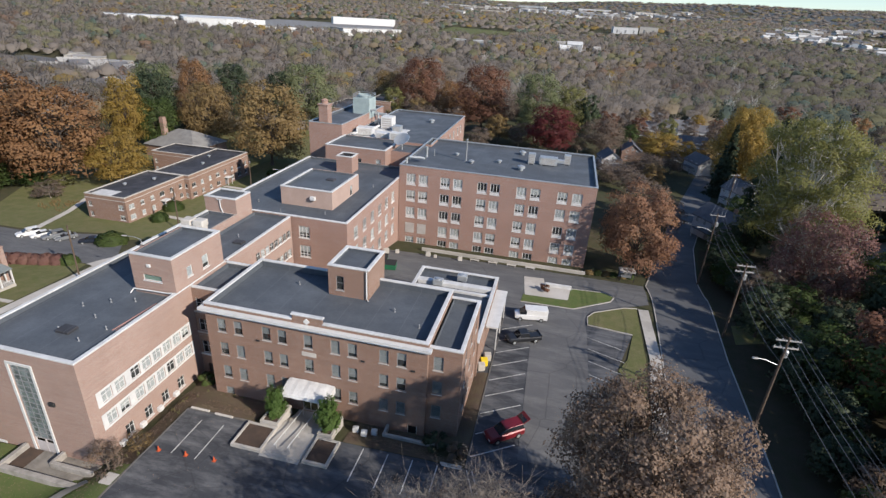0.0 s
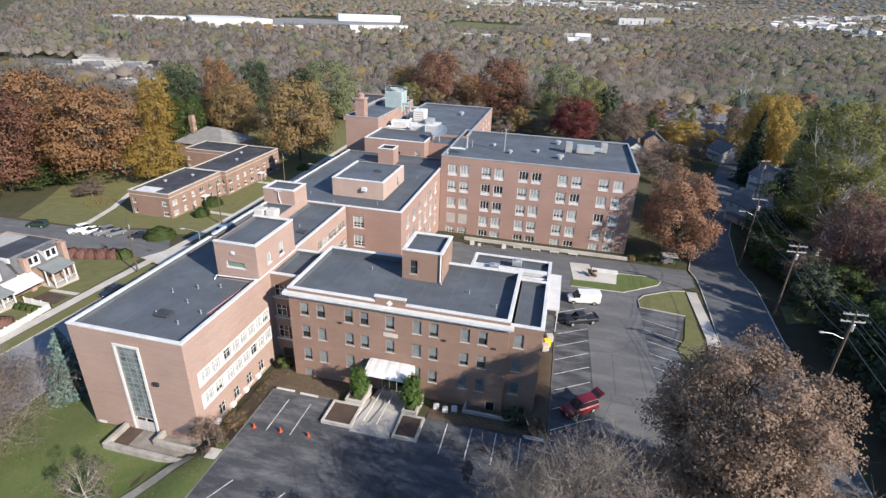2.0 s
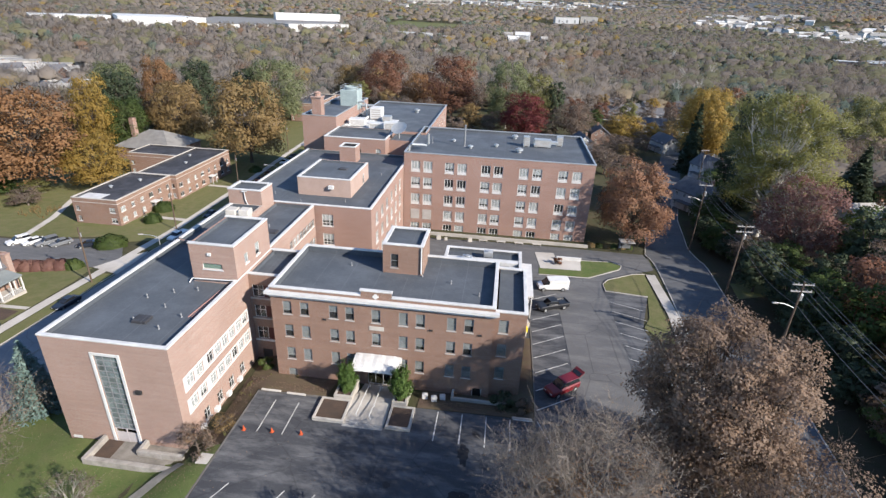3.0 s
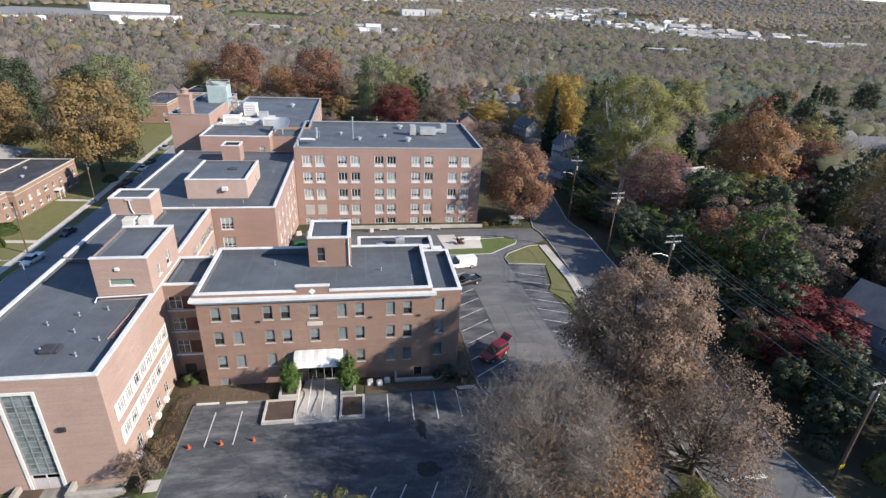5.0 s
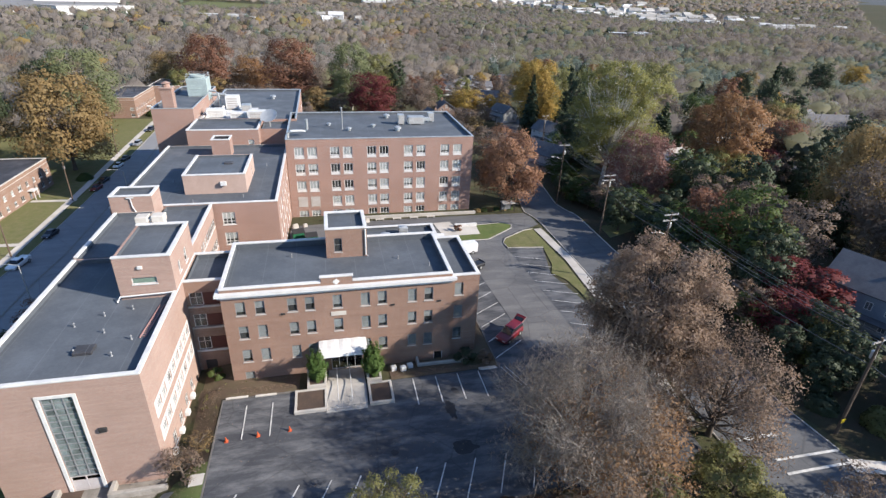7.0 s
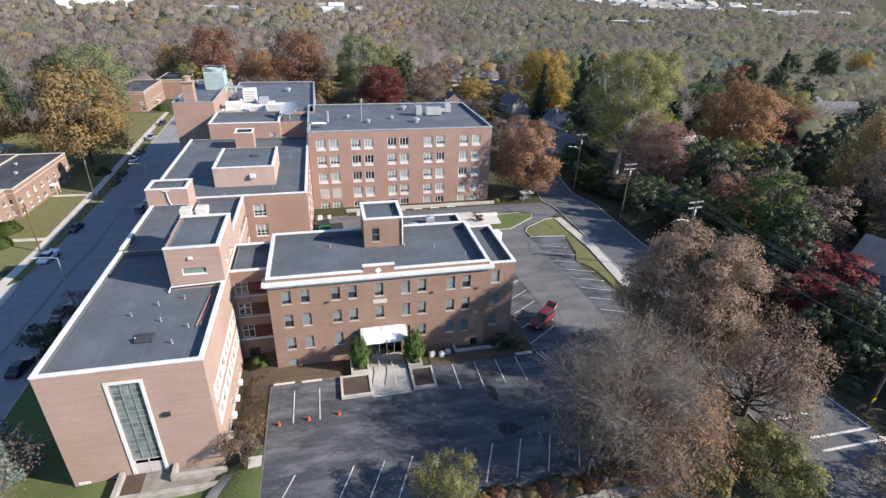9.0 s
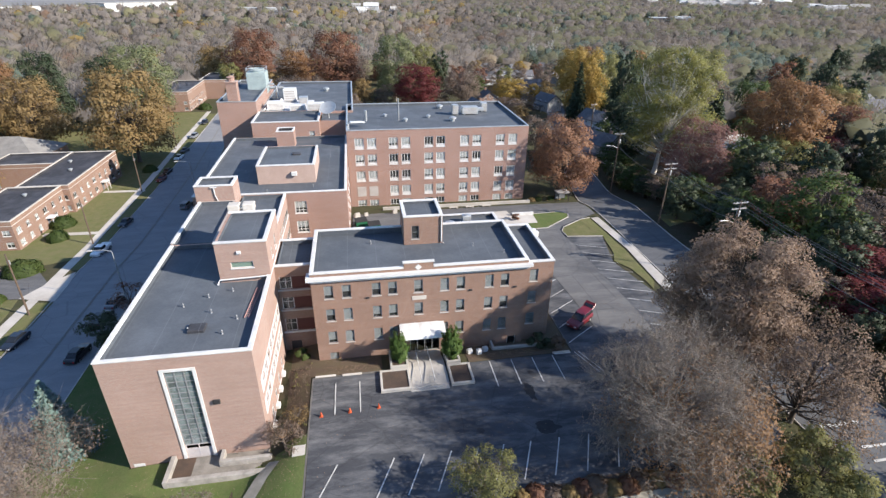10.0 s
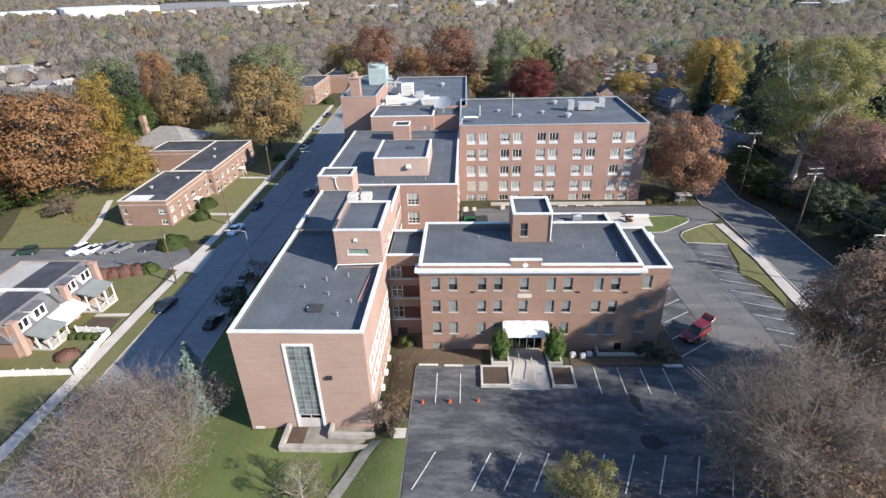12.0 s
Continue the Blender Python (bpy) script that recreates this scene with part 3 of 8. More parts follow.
sheet("path", strip([(-121.0, 90.2), (-127.0, 106.0), (-134.0, 122.0)], 0.8), 0.12, PAVING, "pale concrete path across the lawn", category="path")
sheet("path", strip([(-42.6, 29.4), (-43.6, 27.6), (-45.9, 22.3), (-48.6, 14.0)], 0.7), 0.24, PATH, "worn concrete path across the lawn", 0.75, category="path")
sheet("lawn", [(30.6, -20), (29.8, 10), (28.4, 24), (27.2, 28), (28.8, 50), (30.2, 74), (31.8, 89), (33.6, 110), (37, 129), (100, 129), (110, -20)], 0.03, SHADED_LITTER, "ground thick with fallen leaves, tree shade painted into it", category="ground")
sheet("lawn", [(32.5, 80), (42, 84), (43, 88.5), (33.6, 87)], 0.06, LAWN, "small shaded lawn beside the street", category="lawn")
sheet("pavement", strip([(27.0, 18.8), (34, 16.8), (46, 13)], 0.9), 0.14, PAVING, "pale concrete footway at the crossing")

sheet("planting_bed", [(-19.5, 21.3), (-8.0, 21.9), (3.0, 20.6), (4.4, 12.0), (-23.0, 12.0)], 0.085, EARTH, "brown leaf-littered bank below the car park", category="planting bed")
sheet("path", strip([(-13.5, 18.4), (-6.0, 18.9), (0.0, 18.8), (3.6, 18.2)], 0.6), 0.13, PATH, "pale worn path along the bank", category="path")
kerb("kerb", EAST_W[1:10], "low stone kerb along the street")
kerb("kerb", EAST_E[2:11], "low stone kerb along the shaded side of the street")
kerb("kerb", WEST_E[1:], "low stone kerb along the street")
kerb("kerb", WEST_W[1:], "low stone kerb along the street")
kerb("kerb", [(-3.0, 82.9), (6.4, 83.2), (13.2, 88.7), (14.0, 90.8), (12.2, 92.3), (6.0, 91.7)], "pale kerb round a grass island", high=0.2)
kerb("kerb", [(16.0, 77.2), (11.6, 77.8), (8.8, 78.1), (8.8, 81.0), (10.0, 83.1), (15.4, 86.9), (17.8, 87.5)], "pale kerb round a grass island", high=0.2)
DARK_KERB = surface("dark_asphalt_kerb", (0.15, 0.14, 0.13), (0.09, 0.085, 0.08), 0.9, 0.6, 6)
kerb("kerb", [(-39.2, 12), (-39.2, 40.7), (-30.8, 40.9)], "dark kerb beside the car park", high=0.12, material=DARK_KERB)
kerb("kerb", [(-5.2, 41.3), (-5.2, 76)], "dark kerb beside the car park", high=0.12, material=DARK_KERB)


def bay_line(path, width=0.13, material=None):
    return sheet("bay_line", strip(path, width / 2), 0.10, material or LINE, "faded white parking bay line", 3.0, kind="", category="road marking")


marks = []
for x in (-16.75, -13.85, -11.0, -8.2):
    marks.append(bay_line([(x, 40.7), (x, 36.0)]))
for x in (-36.4, -33.5):
    marks.append(bay_line([(x, 39.4), (x, 34.2)]))
for x in (-36.0, -30.2, -27.1, -24.2, -21.3, -18.5, -15.5, -12.3, -8.9, -5.5, -2.2):
    marks.append(bay_line([(x, 27.2), (x - 2.1, 22.6)]))
for i in range(10):
    y = 73.9 - 3.55 * i
    marks.append(bay_line([(8.6, y), (14.0, y - 2.3)]))
for i in range(9):
    y = 71.7 - 3.6 * i
    marks.append(bay_line([(-5.0, y), (-0.3, y + 3.2)]))
marks.append(bay_line([(-7.8, 40.9), (-5.5, 40.9)], 0.2))
marks.append(bay_line([(-5.0, 41.0), (-3.3, 36.6)]))
marks.append(bay_line([(-4.4, 41.0), (-2.7, 36.6)]))
for a, b in (((19.4, 21.0), (27.5, 20.9)), ((19.2, 19.2), (29.0, 19.2))):
    marks.append(bay_line([a, b], 0.3))
marks.append(bay_line([(17.4, 24.2), (22.3, 24.2)], 0.5))
for u in (-0.12, 0.12):
    marks.append(bay_line([(a[0] * 0.5 + b[0] * 0.5 + u, a[1]) for a, b in zip(WEST_E, WEST_W)], 0.1, FADED_LINE))
for ob in marks:
    tagged(ob, group="painted lines")


# ---- walls with openings ----
def wall_mesh(side, pos, a0, a1, z0, z1, holes=(), t=0.3):
    """A wall on the face south, north, east or west of a block: holes are (a0, a1, z0, z1)."""
    bm = bmesh.new()
    us = sorted({a0, a1, *[k for h in holes for k in h[:2]]})
    zs = sorted({z0, z1, *[k for h in holes for k in h[2:]]})
    sx = {"S": 1, "N": -1, "W": 1, "E": -1}[side]

    def at(u, z, d):
        p = pos + sx * d
        return (u, p, z) if side in "SN" else (p, u, z)

    cache = {}

    def vert(u, z, d):
        k = (u, z, d)
        if k not in cache:
            cache[k] = bm.verts.new(at(u, z, d))
        return cache[k]

    def inside(u, z):
        return any(h[0] < u < h[1] and h[2] < z < h[3] for h in holes)

    for u0, u1 in zip(us, us[1:]):
        for w0, w1 in zip(zs, zs[1:]):
            if inside((u0 + u1) / 2, (w0 + w1) / 2):
                continue
            for d in (0, t):
                bm.faces.new([vert(*k, d) for k in ((u0, w0), (u1, w0), (u1, w1), (u0, w1))])
            mid_u, mid_w = (u0 + u1) / 2, (w0 + w1) / 2
            for (p, q), (nu, nw) in (((( u0, w0), (u1, w0)), (mid_u, w0 - 1e-3)), (((u0, w1), (u1, w1)), (mid_u, w1 + 1e-3)),
                                     (((u0, w0), (u0, w1)), (u0 - 1e-3, mid_w)), (((u1, w0), (u1, w1)), (u1 + 1e-3, mid_w))):
                if inside(nu, nw) or not (a0 < nu < a1 and z0 < nw < z1):
                    bm.faces.new((vert(*p, 0), vert(*q, 0), vert(*q, t), vert(*p, t)))
    bmesh.ops.recalc_face_normals(bm, faces=bm.faces[:])
    return bm


def wing(name, label, x0, x1, y0, y1, zb, zr, zp, brick, roof=None, holes=None, coping=0.42, trim=None, sides="SNEW", cap_sides=None, t=0.3):
    """A flat-roofed block: four walls, a roof deck below the parapet, and copings."""
    b = thing(name, label, "building")
    holes = holes or {}
    for s in sides:
        pos, a0, a1 = {"S": (y0, x0, x1), "N": (y1, x0, x1), "W": (x0, y0 + t, y1 - t), "E": (x1, y0 + t, y1 - t)}[s]
        part("wall", wall_mesh(s, pos, a0, a1, zb, zp, holes.get(s, ()), t), brick, b)
    bm = bmesh.new()
    box(bm, x0 + t, y0 + t, zr - 0.3, x1 - t, y1 - t, zr)
    part("roof_deck", bm, roof or ROOF, b, "grey felted flat roof")
    k = t + 0.05
    for c in ((x0 + t + 0.004, y0 + t + 0.004, x1 - t - 0.004, y0 + k), (x0 + t + 0.004, y1 - k, x1 - t - 0.004, y1 - t - 0.004), (x0 + t + 0.004, y0 + k, x0 + k, y1 - k), (x1 - k, y0 + k, x1 - t - 0.004, y1 - k)):
        bm = bmesh.new()
        box(bm, c[0], c[1], zr - 0.1, c[2], c[3], zp)
        part("roof_upturn", bm, roof or ROOF, b, "felt turned up the parapet")
    o = 0.07
    for s in (cap_sides if cap_sides is not None else sides):
        bm = bmesh.new()
        if s == "S":
            rounded_box(bm, x0 - o, y0 - o, zp + 0.003, x1 + o, y0 + coping, zp + 0.2, 0.03)
        elif s == "N":
            rounded_box(bm, x0 - o, y1 - coping, zp + 0.003, x1 + o, y1 + o, zp + 0.2, 0.03)
        elif s == "W":
            rounded_box(bm, x0 - o, y0 + coping + 0.003, zp + 0.003, x0 + coping, y1 - coping - 0.003, zp + 0.2, 0.03)
        else:
            rounded_box(bm, x1 - coping, y0 + coping + 0.003, zp + 0.003, x1 + o, y1 - coping - 0.003, zp + 0.2, 0.03)
        part("coping", bm, trim or WHITE, b, "white parapet coping")
    return b


WINDOW_MESHES = {}


def lattice(w, h, bar, depth, xs=(), zs=(), mid=None):
    """A window frame in one piece in the plane y=0, from (0, 0) to (w, h), with mullions and rails."""
    k = (mid or bar * 0.8) / 2
    us, ws = [0.0, *xs, w], [0.0, *zs, h]
    holes = []
    for i in range(len(us) - 1):
        for j in range(len(ws) - 1):
            holes.append((us[i] + (bar if i == 0 else k), us[i + 1] - (bar if i == len(us) - 2 else k), ws[j] + (bar if j == 0 else k), ws[j + 1] - (bar if j == len(ws) - 2 else k)))
    return wall_mesh("S", 0.0, 0.0, w, 0.0, h, holes, depth)


def window_kit(kind, w, h):
    key = (kind, round(w, 2), round(h, 2))
    if key in WINDOW_MESHES:
        return WINDOW_MESHES[key]
    spec = {"sash": (0.07, 0.045, (), (h * 0.5,)), "triple": (0.13, 0.045, (w / 3, 2 * w / 3), (h * 0.26,)), "grid": (0.1, 0.05, (w / 3, 2 * w / 3), tuple(h * k / 14 for k in range(1, 14)), 0.11),
            "small": (0.07, 0.045, (w / 2,), (h * 0.62,)), "plain": (0.08, 0.045, (), ()), "far": (0.09, 0.045, (w / 2,), ())}[kind]
    bm = lattice(w, h, *spec)
    fr = mesh_of("window_frame", bm, {"sash": GREY_FRAME, "grid": GREY_FRAME}.get(kind, WHITE_PAINT))
    bm = bmesh.new()
    box(bm, 0.05, 0.018, 0.05, w - 0.05, 0.028, h - 0.05)
    pane = mesh_of("pane", bm, GLASS)
    bm = bmesh.new()
    rounded_box(bm, -0.08, -0.17, -0.14, w + 0.08, 0.1, -0.003, 0.02)
    sill = mesh_of("sill", bm, STONE if kind == "sash" else WHITE_PAINT)
    # flat backing close behind the pane, its room gloom only painted
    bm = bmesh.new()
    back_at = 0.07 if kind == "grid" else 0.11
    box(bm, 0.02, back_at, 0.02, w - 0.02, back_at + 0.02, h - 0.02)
    back = mesh_of("room_behind", bm, SKY_BACKING if kind == "grid" else DARK_ROOM)
    blinds = []
    for k in {"sash": (0.5, 0.75, 0.97, 0.97), "triple": (0.55, 0.95, 0.95), "small": (0.7, 0.96, 0.96)}.get(kind, (0.45, 0.7, 0.95)):
        bm = bmesh.new()
        box(bm, 0.06, 0.055, h * (1 - k), w - 0.06, 0.065, h - 0.06)
        blinds.append(mesh_of("blind", bm, GREY_BLIND if kind == "sash" else BLIND))
    WINDOW_MESHES[key] = (fr, pane, sill, back, blinds)
    return WINDOW_MESHES[key]


PICK = random.Random(7)


def window(parent, kind, side, pos, a0, a1, z0, z1, blind=0.5, sill=True):
    w, h = a1 - a0, z1 - z0
    fr, pane, sl, back, blinds = window_kit(kind, w, h)
    m = {"S": pose(a0, pos + 0.09, z0), "N": pose(a1, pos - 0.09, z0, 0, 0, 180), "E": pose(pos - 0.09, a0, z0, 0, 0, 90), "W": pose(pos + 0.09, a1, z0, 0, 0, -90)}[side]
    win = share("window", fr, parent, m)
    if kind == "grid":
        bm = bmesh.new()
        box(bm, 0, 0.018, 0, w / 3 - 0.05, 0.028, h / 14 - 0.05)
        small = mesh_of("pane", bm, GLASS)
        for i in range(3):
            for j in range(14):
                share("pane", small, win, pose(0.025 + i * w / 3, 0, 0.025 + j * h / 14)).visible_shadow = False
    else:
        share("pane", pane, win).visible_shadow = False
    if sill:
        share("sill", sl, win)
    share("room_behind", back, win, None, "backing panel behind the glass, light and shade painted in")
    if PICK.random() < blind:
        share("blind", PICK.choice(blinds), win, None, "pale blind part drawn down")
    return win


def fit_windows(parent, kind, holes, places, blind=0.5, sill=True):
    for side, rows in holes.items():
        for h in rows:
            window(parent, kind, side, places[side], *h, blind=blind, sill=sill)


# ---- front wing ----
BX0, BX1, BY0, BY1 = -38.7, -11.0, 45.4, 58.1
cols = (-36.65, -34.45, -30.75, -28.7, -25.4, -22.0, -19.9, -16.1, -14.0)
rows3 = ((8.55, 10.4), (5.2, 7.0), (1.75, 3.55))
holes_b = {"S": [(x - 0.56, x + 0.56, z0, z1) for z0, z1 in rows3 for x in cols if not (z0 < 3 and abs(x + 25.4) < 1)] + [(-37.25, -36.1, -1.3, 0.2)]}
DOOR_HOLE = (-26.6, -22.6, -0.9, 1.9)
WELL_HOLE = (-10.9 - 2.2, -11.9, -1.6, 0.3)
front = wing("front_wing", "three-storey brown brick wing with a white cornice and flat roof", BX0, BX1, BY0, BY1, -3.0, 11.35, 12.15, BRICK_OLD,
             holes={"S": holes_b["S"] + [DOOR_HOLE, WELL_HOLE]}, cap_sides="NEW")
fit_windows(front, "sash", holes_b, {"S": BY0}, 0.95)
window(front, "plain", "S", BY0, *WELL_HOLE, blind=0.0, sill=False)
bm = bmesh.new()
box(bm, -27.2, BY0 + 0.003, 12.153, -23.5, BY0 + 0.3, 12.85)
part("parapet_panel", bm, BRICK_OLD, front)
for x0, x1, z in ((BX0 - 0.07, -27.25, 12.153), (-27.35, -23.35, 12.853), (-23.45, BX1 + 0.07, 12.153)):
    bm = bmesh.new()
    rounded_box(bm, x0, BY0 - 0.07, z, x1, BY0 + 0.42, z + 0.2, 0.03)
    part("coping", bm, WHITE, front, "white parapet coping")
bm = bmesh.new()
for y, z0, z1 in ((0.0, 10.95, 11.2), (0.25, 11.203, 11.45), (0.5, 11.453, 11.8)):
    box(bm, BX0 - y, BY0 - 0.12 - y, z0, BX1 + y, BY0 - 0.003, z1)
part("cornice", bm, WHITE_PAINT, front, "white stepped cornice moulding")
bm = bmesh.new()
box(bm, BX0 - 0.5, BY0 + 0.0, 11.203, BX0 - 0.003, BY0 + 1.2, 11.8)
part("cornice_return", bm, WHITE_PAINT, front)
bm = bmesh.new()
q = [bm.verts.new((-25.4 + dx, BY0 - y, 12.25 + dz)) for y in (0.0, 0.06) for dx, dz in ((0.42, 0), (0, 0.42), (-0.42, 0), (0, -0.42))]
for f in ((4, 5, 6, 7), (0, 1, 5, 4), (1, 2, 6, 5), (2, 3, 7, 6), (3, 0, 4, 7)):
    bm.faces.new([q[i] for i in f])
bmesh.ops.recalc_face_normals(bm, faces=bm.faces[:])
part("diamond_tile", bm, WHITE_PAINT, front, "white diamond-shaped stone")
bm = bmesh.new()
rounded_box(bm, -26.25, BY0 - 0.07, 7.45, -24.4, BY0 - 0.003, 8.05, 0.03)
part("name_stone", bm, PAVING, front, "blank cream stone plaque")
for x in (-31.9, -18.6, -12.6):
    bm = bmesh.new()
    rounded_box(bm, x - 0.25, BY0 - 0.12, 8.2, x + 0.25, BY0 - 0.003, 8.45, 0.03)
    part("wall_vent", bm, BLACK, front, "small dark wall vent")
# entrance doors
bm = lattice(4.0, 2.8, 0.09, 0.1, (1.0, 2.0, 3.0), (2.2,))
doors = part("entrance_screen", bm, GALV, front, "glazed metal entrance screen")
doors.matrix_basis = pose(-26.6, BY0 + 0.12, -0.9)
bm = bmesh.new()
box(bm, 0.05, 0.04, 0.05, 3.95, 0.055, 2.75)
part("pane", bm, GLASS, doors)
# dark backing for the doors, lobby gloom put into its colour
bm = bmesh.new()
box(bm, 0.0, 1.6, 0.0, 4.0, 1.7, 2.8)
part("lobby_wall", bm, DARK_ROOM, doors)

low = wing("end_wing", "narrow brown brick end bay with white coping", BX1 + 0.003, -7.2, 46.0, 57.8, -3.0, 10.8, 11.4, BRICK_OLD,
           holes={"S": [(-10.45, -9.3, z0, z1) for z0, z1 in rows3], "E": [(y - 0.55, y + 0.55, z0, z1) for z0, z1 in rows3 for y in (48.6, 52.0, 55.2)]}, sides="SNE")
fit_windows(low, "sash", {"S": [(-10.45, -9.3, z0, z1) for z0, z1 in rows3], "E": [(y - 0.55, y + 0.55, z0, z1) for z0, z1 in rows3 for y in (48.6, 52.0, 55.2)]}, {"S": 46.0, "E": -7.2}, 0.5)

pent = wing("stair_penthouse", "square brick stair penthouse on the front roof", -26.4, -21.0, 53.5, 59.6, 11.352, 15.1, 15.45, BRICK_OLD,
            holes={"S": [(-25.35, -24.3, 12.2, 14.2)]})
window(pent, "sash", "S", 53.5, -25.35, -24.3, 12.2, 14.2, 0)
bm = bmesh.new()
tube(bm, [(-21.2, 53.38, 15.4), (-21.2, 53.38, 11.7), (-20.9, 53.1, 11.5)], 0.1, 8)
part("downpipe", bm, WHITE_PAINT, pent, "white rainwater pipe")

# low rear annex with white ridges
ann = wing("kitchen_annex", "low annex roof divided by broad white parapets", -20.3, -7.0, 58.15, 78.0, -3.0, 4.2, 4.75, BRICK_OLD, coping=0.5)
for y0, y1, zz in ((73.0, 74.2, 4.9), (71.6, 72.2, 4.6)):
    bm = bmesh.new()
    rounded_box(bm, -19.8, y0, 4.203, -7.6, y1, zz, 0.04)
    part("roof_curb", bm, WHITE, ann, "broad white roof curb")
for x, y in ((-12.8, 75.6), (-16.3, 72.9)):
    bm = bmesh.new()
    rounded_box(bm, x - 0.8, y - 0.6, 4.6, x + 0.8, y + 0.6, 5.6, 0.06)
    disc_stack(bm, ((0.45, 5.6), (0.45, 5.72), (0.3, 5.74)), 12, (x, y, 0))
    u = solid("rooftop_fan", bm, GALV, "boxy grey rooftop fan unit", "ventilation unit")
bm = bmesh.new()
box(bm, -6.95, 64.6, 3.3, -5.1, 76.2, 3.55)
for y in (65.2, 70.4, 75.6):
    box(bm, -5.35, y - 0.08, -2.2, -5.2, y + 0.08, 3.3)
solid("loading_canopy", bm, WHITE_PAINT, "white flat canopy over the loading door", "canopy")

# ---- canopy, planters and entrance walk ----
cano = thing("entrance_canopy", "white fabric entrance canopy with a scalloped slope", "canopy")
bm = bmesh.new()
sec = [(0.0, 3.95), (0.5, 3.9), (1.2, 3.65), (1.75, 3.35), (1.85, 3.05)]
n_u = 12
ringv = []
for k in range(n_u + 1):
    x = -28.0 + 5.9 * k / n_u
    edge = abs(k / n_u - 0.5) * 2
    ringv.append([bm.verts.new((x, BY0 - 0.1 - 1.35 * d, z - 0.35 * max(0, edge - 0.75) + 0.03 * math.sin(k * 2.1 + d))) for d, z in sec])
for u, w in zip(ringv, ringv[1:]):
    for k in range(len(sec) - 1):
        bm.faces.new((u[k], w[k], w[k + 1], u[k + 1]))
for u in (ringv[0], ringv[-1]):
    e = [bm.verts.new((v.co.x, v.co.y, 2.9)) for v in u[:-1]]
    for k in range(len(e) - 1):
        bm.faces.new((u[k], u[k + 1], e[k + 1], e[k]))
    bm.faces.new((u[-2], u[-1], e[-1]))
part("cover", bm, WHITE_PAINT, cano, "weathered white canopy cloth")
for x in (-27.7, -22.4):
    bm = bmesh.new()
    tube(bm, [(x, BY0 - 2.5, -0.7), (x, BY0 - 2.5, 3.0)], 0.06, 8)
    part("post", bm, GALV, cano, "thin steel post")

sheet("entrance_walk", [(-27.0, 45.3), (-22.6, 45.3), (-22.6, 37.4), (-27.6, 37.4)], 0.14, CONCRETE, "stained concrete entrance walk with steps and ramp", 1.0, 0.3, category="path")
for i in range(3):
    bm = bmesh.new()
    box(bm, -27.4, 37.3 - 0.35 * i, -0.2, -22.7, 37.3 - 0.35 * i + 0.34, 0.17 - 0.05 * i)
    solid("step", bm, CONCRETE, "worn concrete step at the car park edge", "step", kind="structure")
for x in (-26.0, -24.4):
    bm = bmesh.new()
    tube(bm, [(x, 45.0, 0.1), (x, 37.6, 1.0)], 0.05, 6)
    for k in range(4):
        y = 38 + 2.1 * k
        tube(bm, [(x, y, -0.6), (x, y, 1.0 - 0.12 * (y - 37.6))], 0.025, 6)
    solid("handrail", bm, WHITE_PAINT, "thin white handrail on the entrance walk", "handrail")


def planter(x0, x1, y0, y1, h, base):
    p = thing("planter", "low concrete planter wall filled with bare soil", "planter", group="entrance planters")
    for c in ((x0, y0, x1, y0 + 0.28), (x0, y1 - 0.28, x1, y1), (x0, y0 + 0.283, x0 + 0.28, y1 - 0.283), (x1 - 0.28, y0 + 0.283, x1, y1 - 0.283)):
        bm = bmesh.new()
        rounded_box(bm, c[0], c[1], base, c[2], c[3], base + h, 0.02)
        part("wall", bm, CONCRETE, p)
    bm = bmesh.new()
    box(bm, x0 + 0.283, y0 + 0.283, base, x1 - 0.283, y1 - 0.283, base + h - 0.12)
    part("soil", bm, TERRACOTTA, p, "bare reddish soil")
    return p


planter(-31.0, -27.3, 36.9, 40.6, 0.75, -0.3)
planter(-22.4, -19.5, 36.9, 40.6, 0.75, -0.3)
planter(-29.6, -27.3, 40.65, 44.0, 1.3, -0.5)
planter(-22.4, -20.6, 40.65, 44.0, 1.3, -0.5)
bm = bmesh.new()
rounded_box(bm, -15.6, 43.6, -1.6, -8.6, 43.9, -0.1, 0.03)
rounded_box(bm, -15.6, 43.903, -1.6, -15.3, 45.3, -0.1, 0.03)
solid("window_well_wall", bm, CONCRETE, "low concrete wall round a basement window well", "wall")

# ---- west wing and its tower ----
AX0, AX1, AY0 = -57.7, -43.4, 32.0
TALL = (-51.9, -49.2, -2.2, 10.1)
band1 = [(y, y + 1.35, 5.4, 6.85) for y in (33.9, 35.7, 37.9, 39.6, 41.3, 43.0, 44.7, 46.3)]
band2 = [(y, y + 1.35, 2.4, 3.9) for y in (33.9, 35.7, 37.9, 39.6, 41.3, 43.0, 44.7, 46.3)]
low_w = [(y - 0.6, y + 0.6, -1.0, 0.6) for y in (36.3, 39.2, 42.0, 44.8)]
west = wing("west_wing", "long pink brick wing with a grey flat roof", AX0, AX1, AY0, 57.0, -6.0, 11.2, 11.75, BRICK_PINK,
            holes={"S": [TALL], "E": band1 + band2 + low_w}, cap_sides="SEW")
window(west, "grid", "S", AY0, TALL[0], TALL[1], 0.2, TALL[3], 0, False)
bm = lattice(2.7, 2.4, 0.1, 0.12, (1.35,), (1.75,))
box(bm, 0.1, 0.03, 0.1, 2.6, 0.08, 1.7)
dd = part("end_door", bm, surface("pale_door_paint", (0.45, 0.42, 0.42), (0.40, 0.37, 0.37), 0.6), west, "pale double door below the tall window")
dd.matrix_basis = pose(TALL[0], AY0 + 0.1, -2.2)
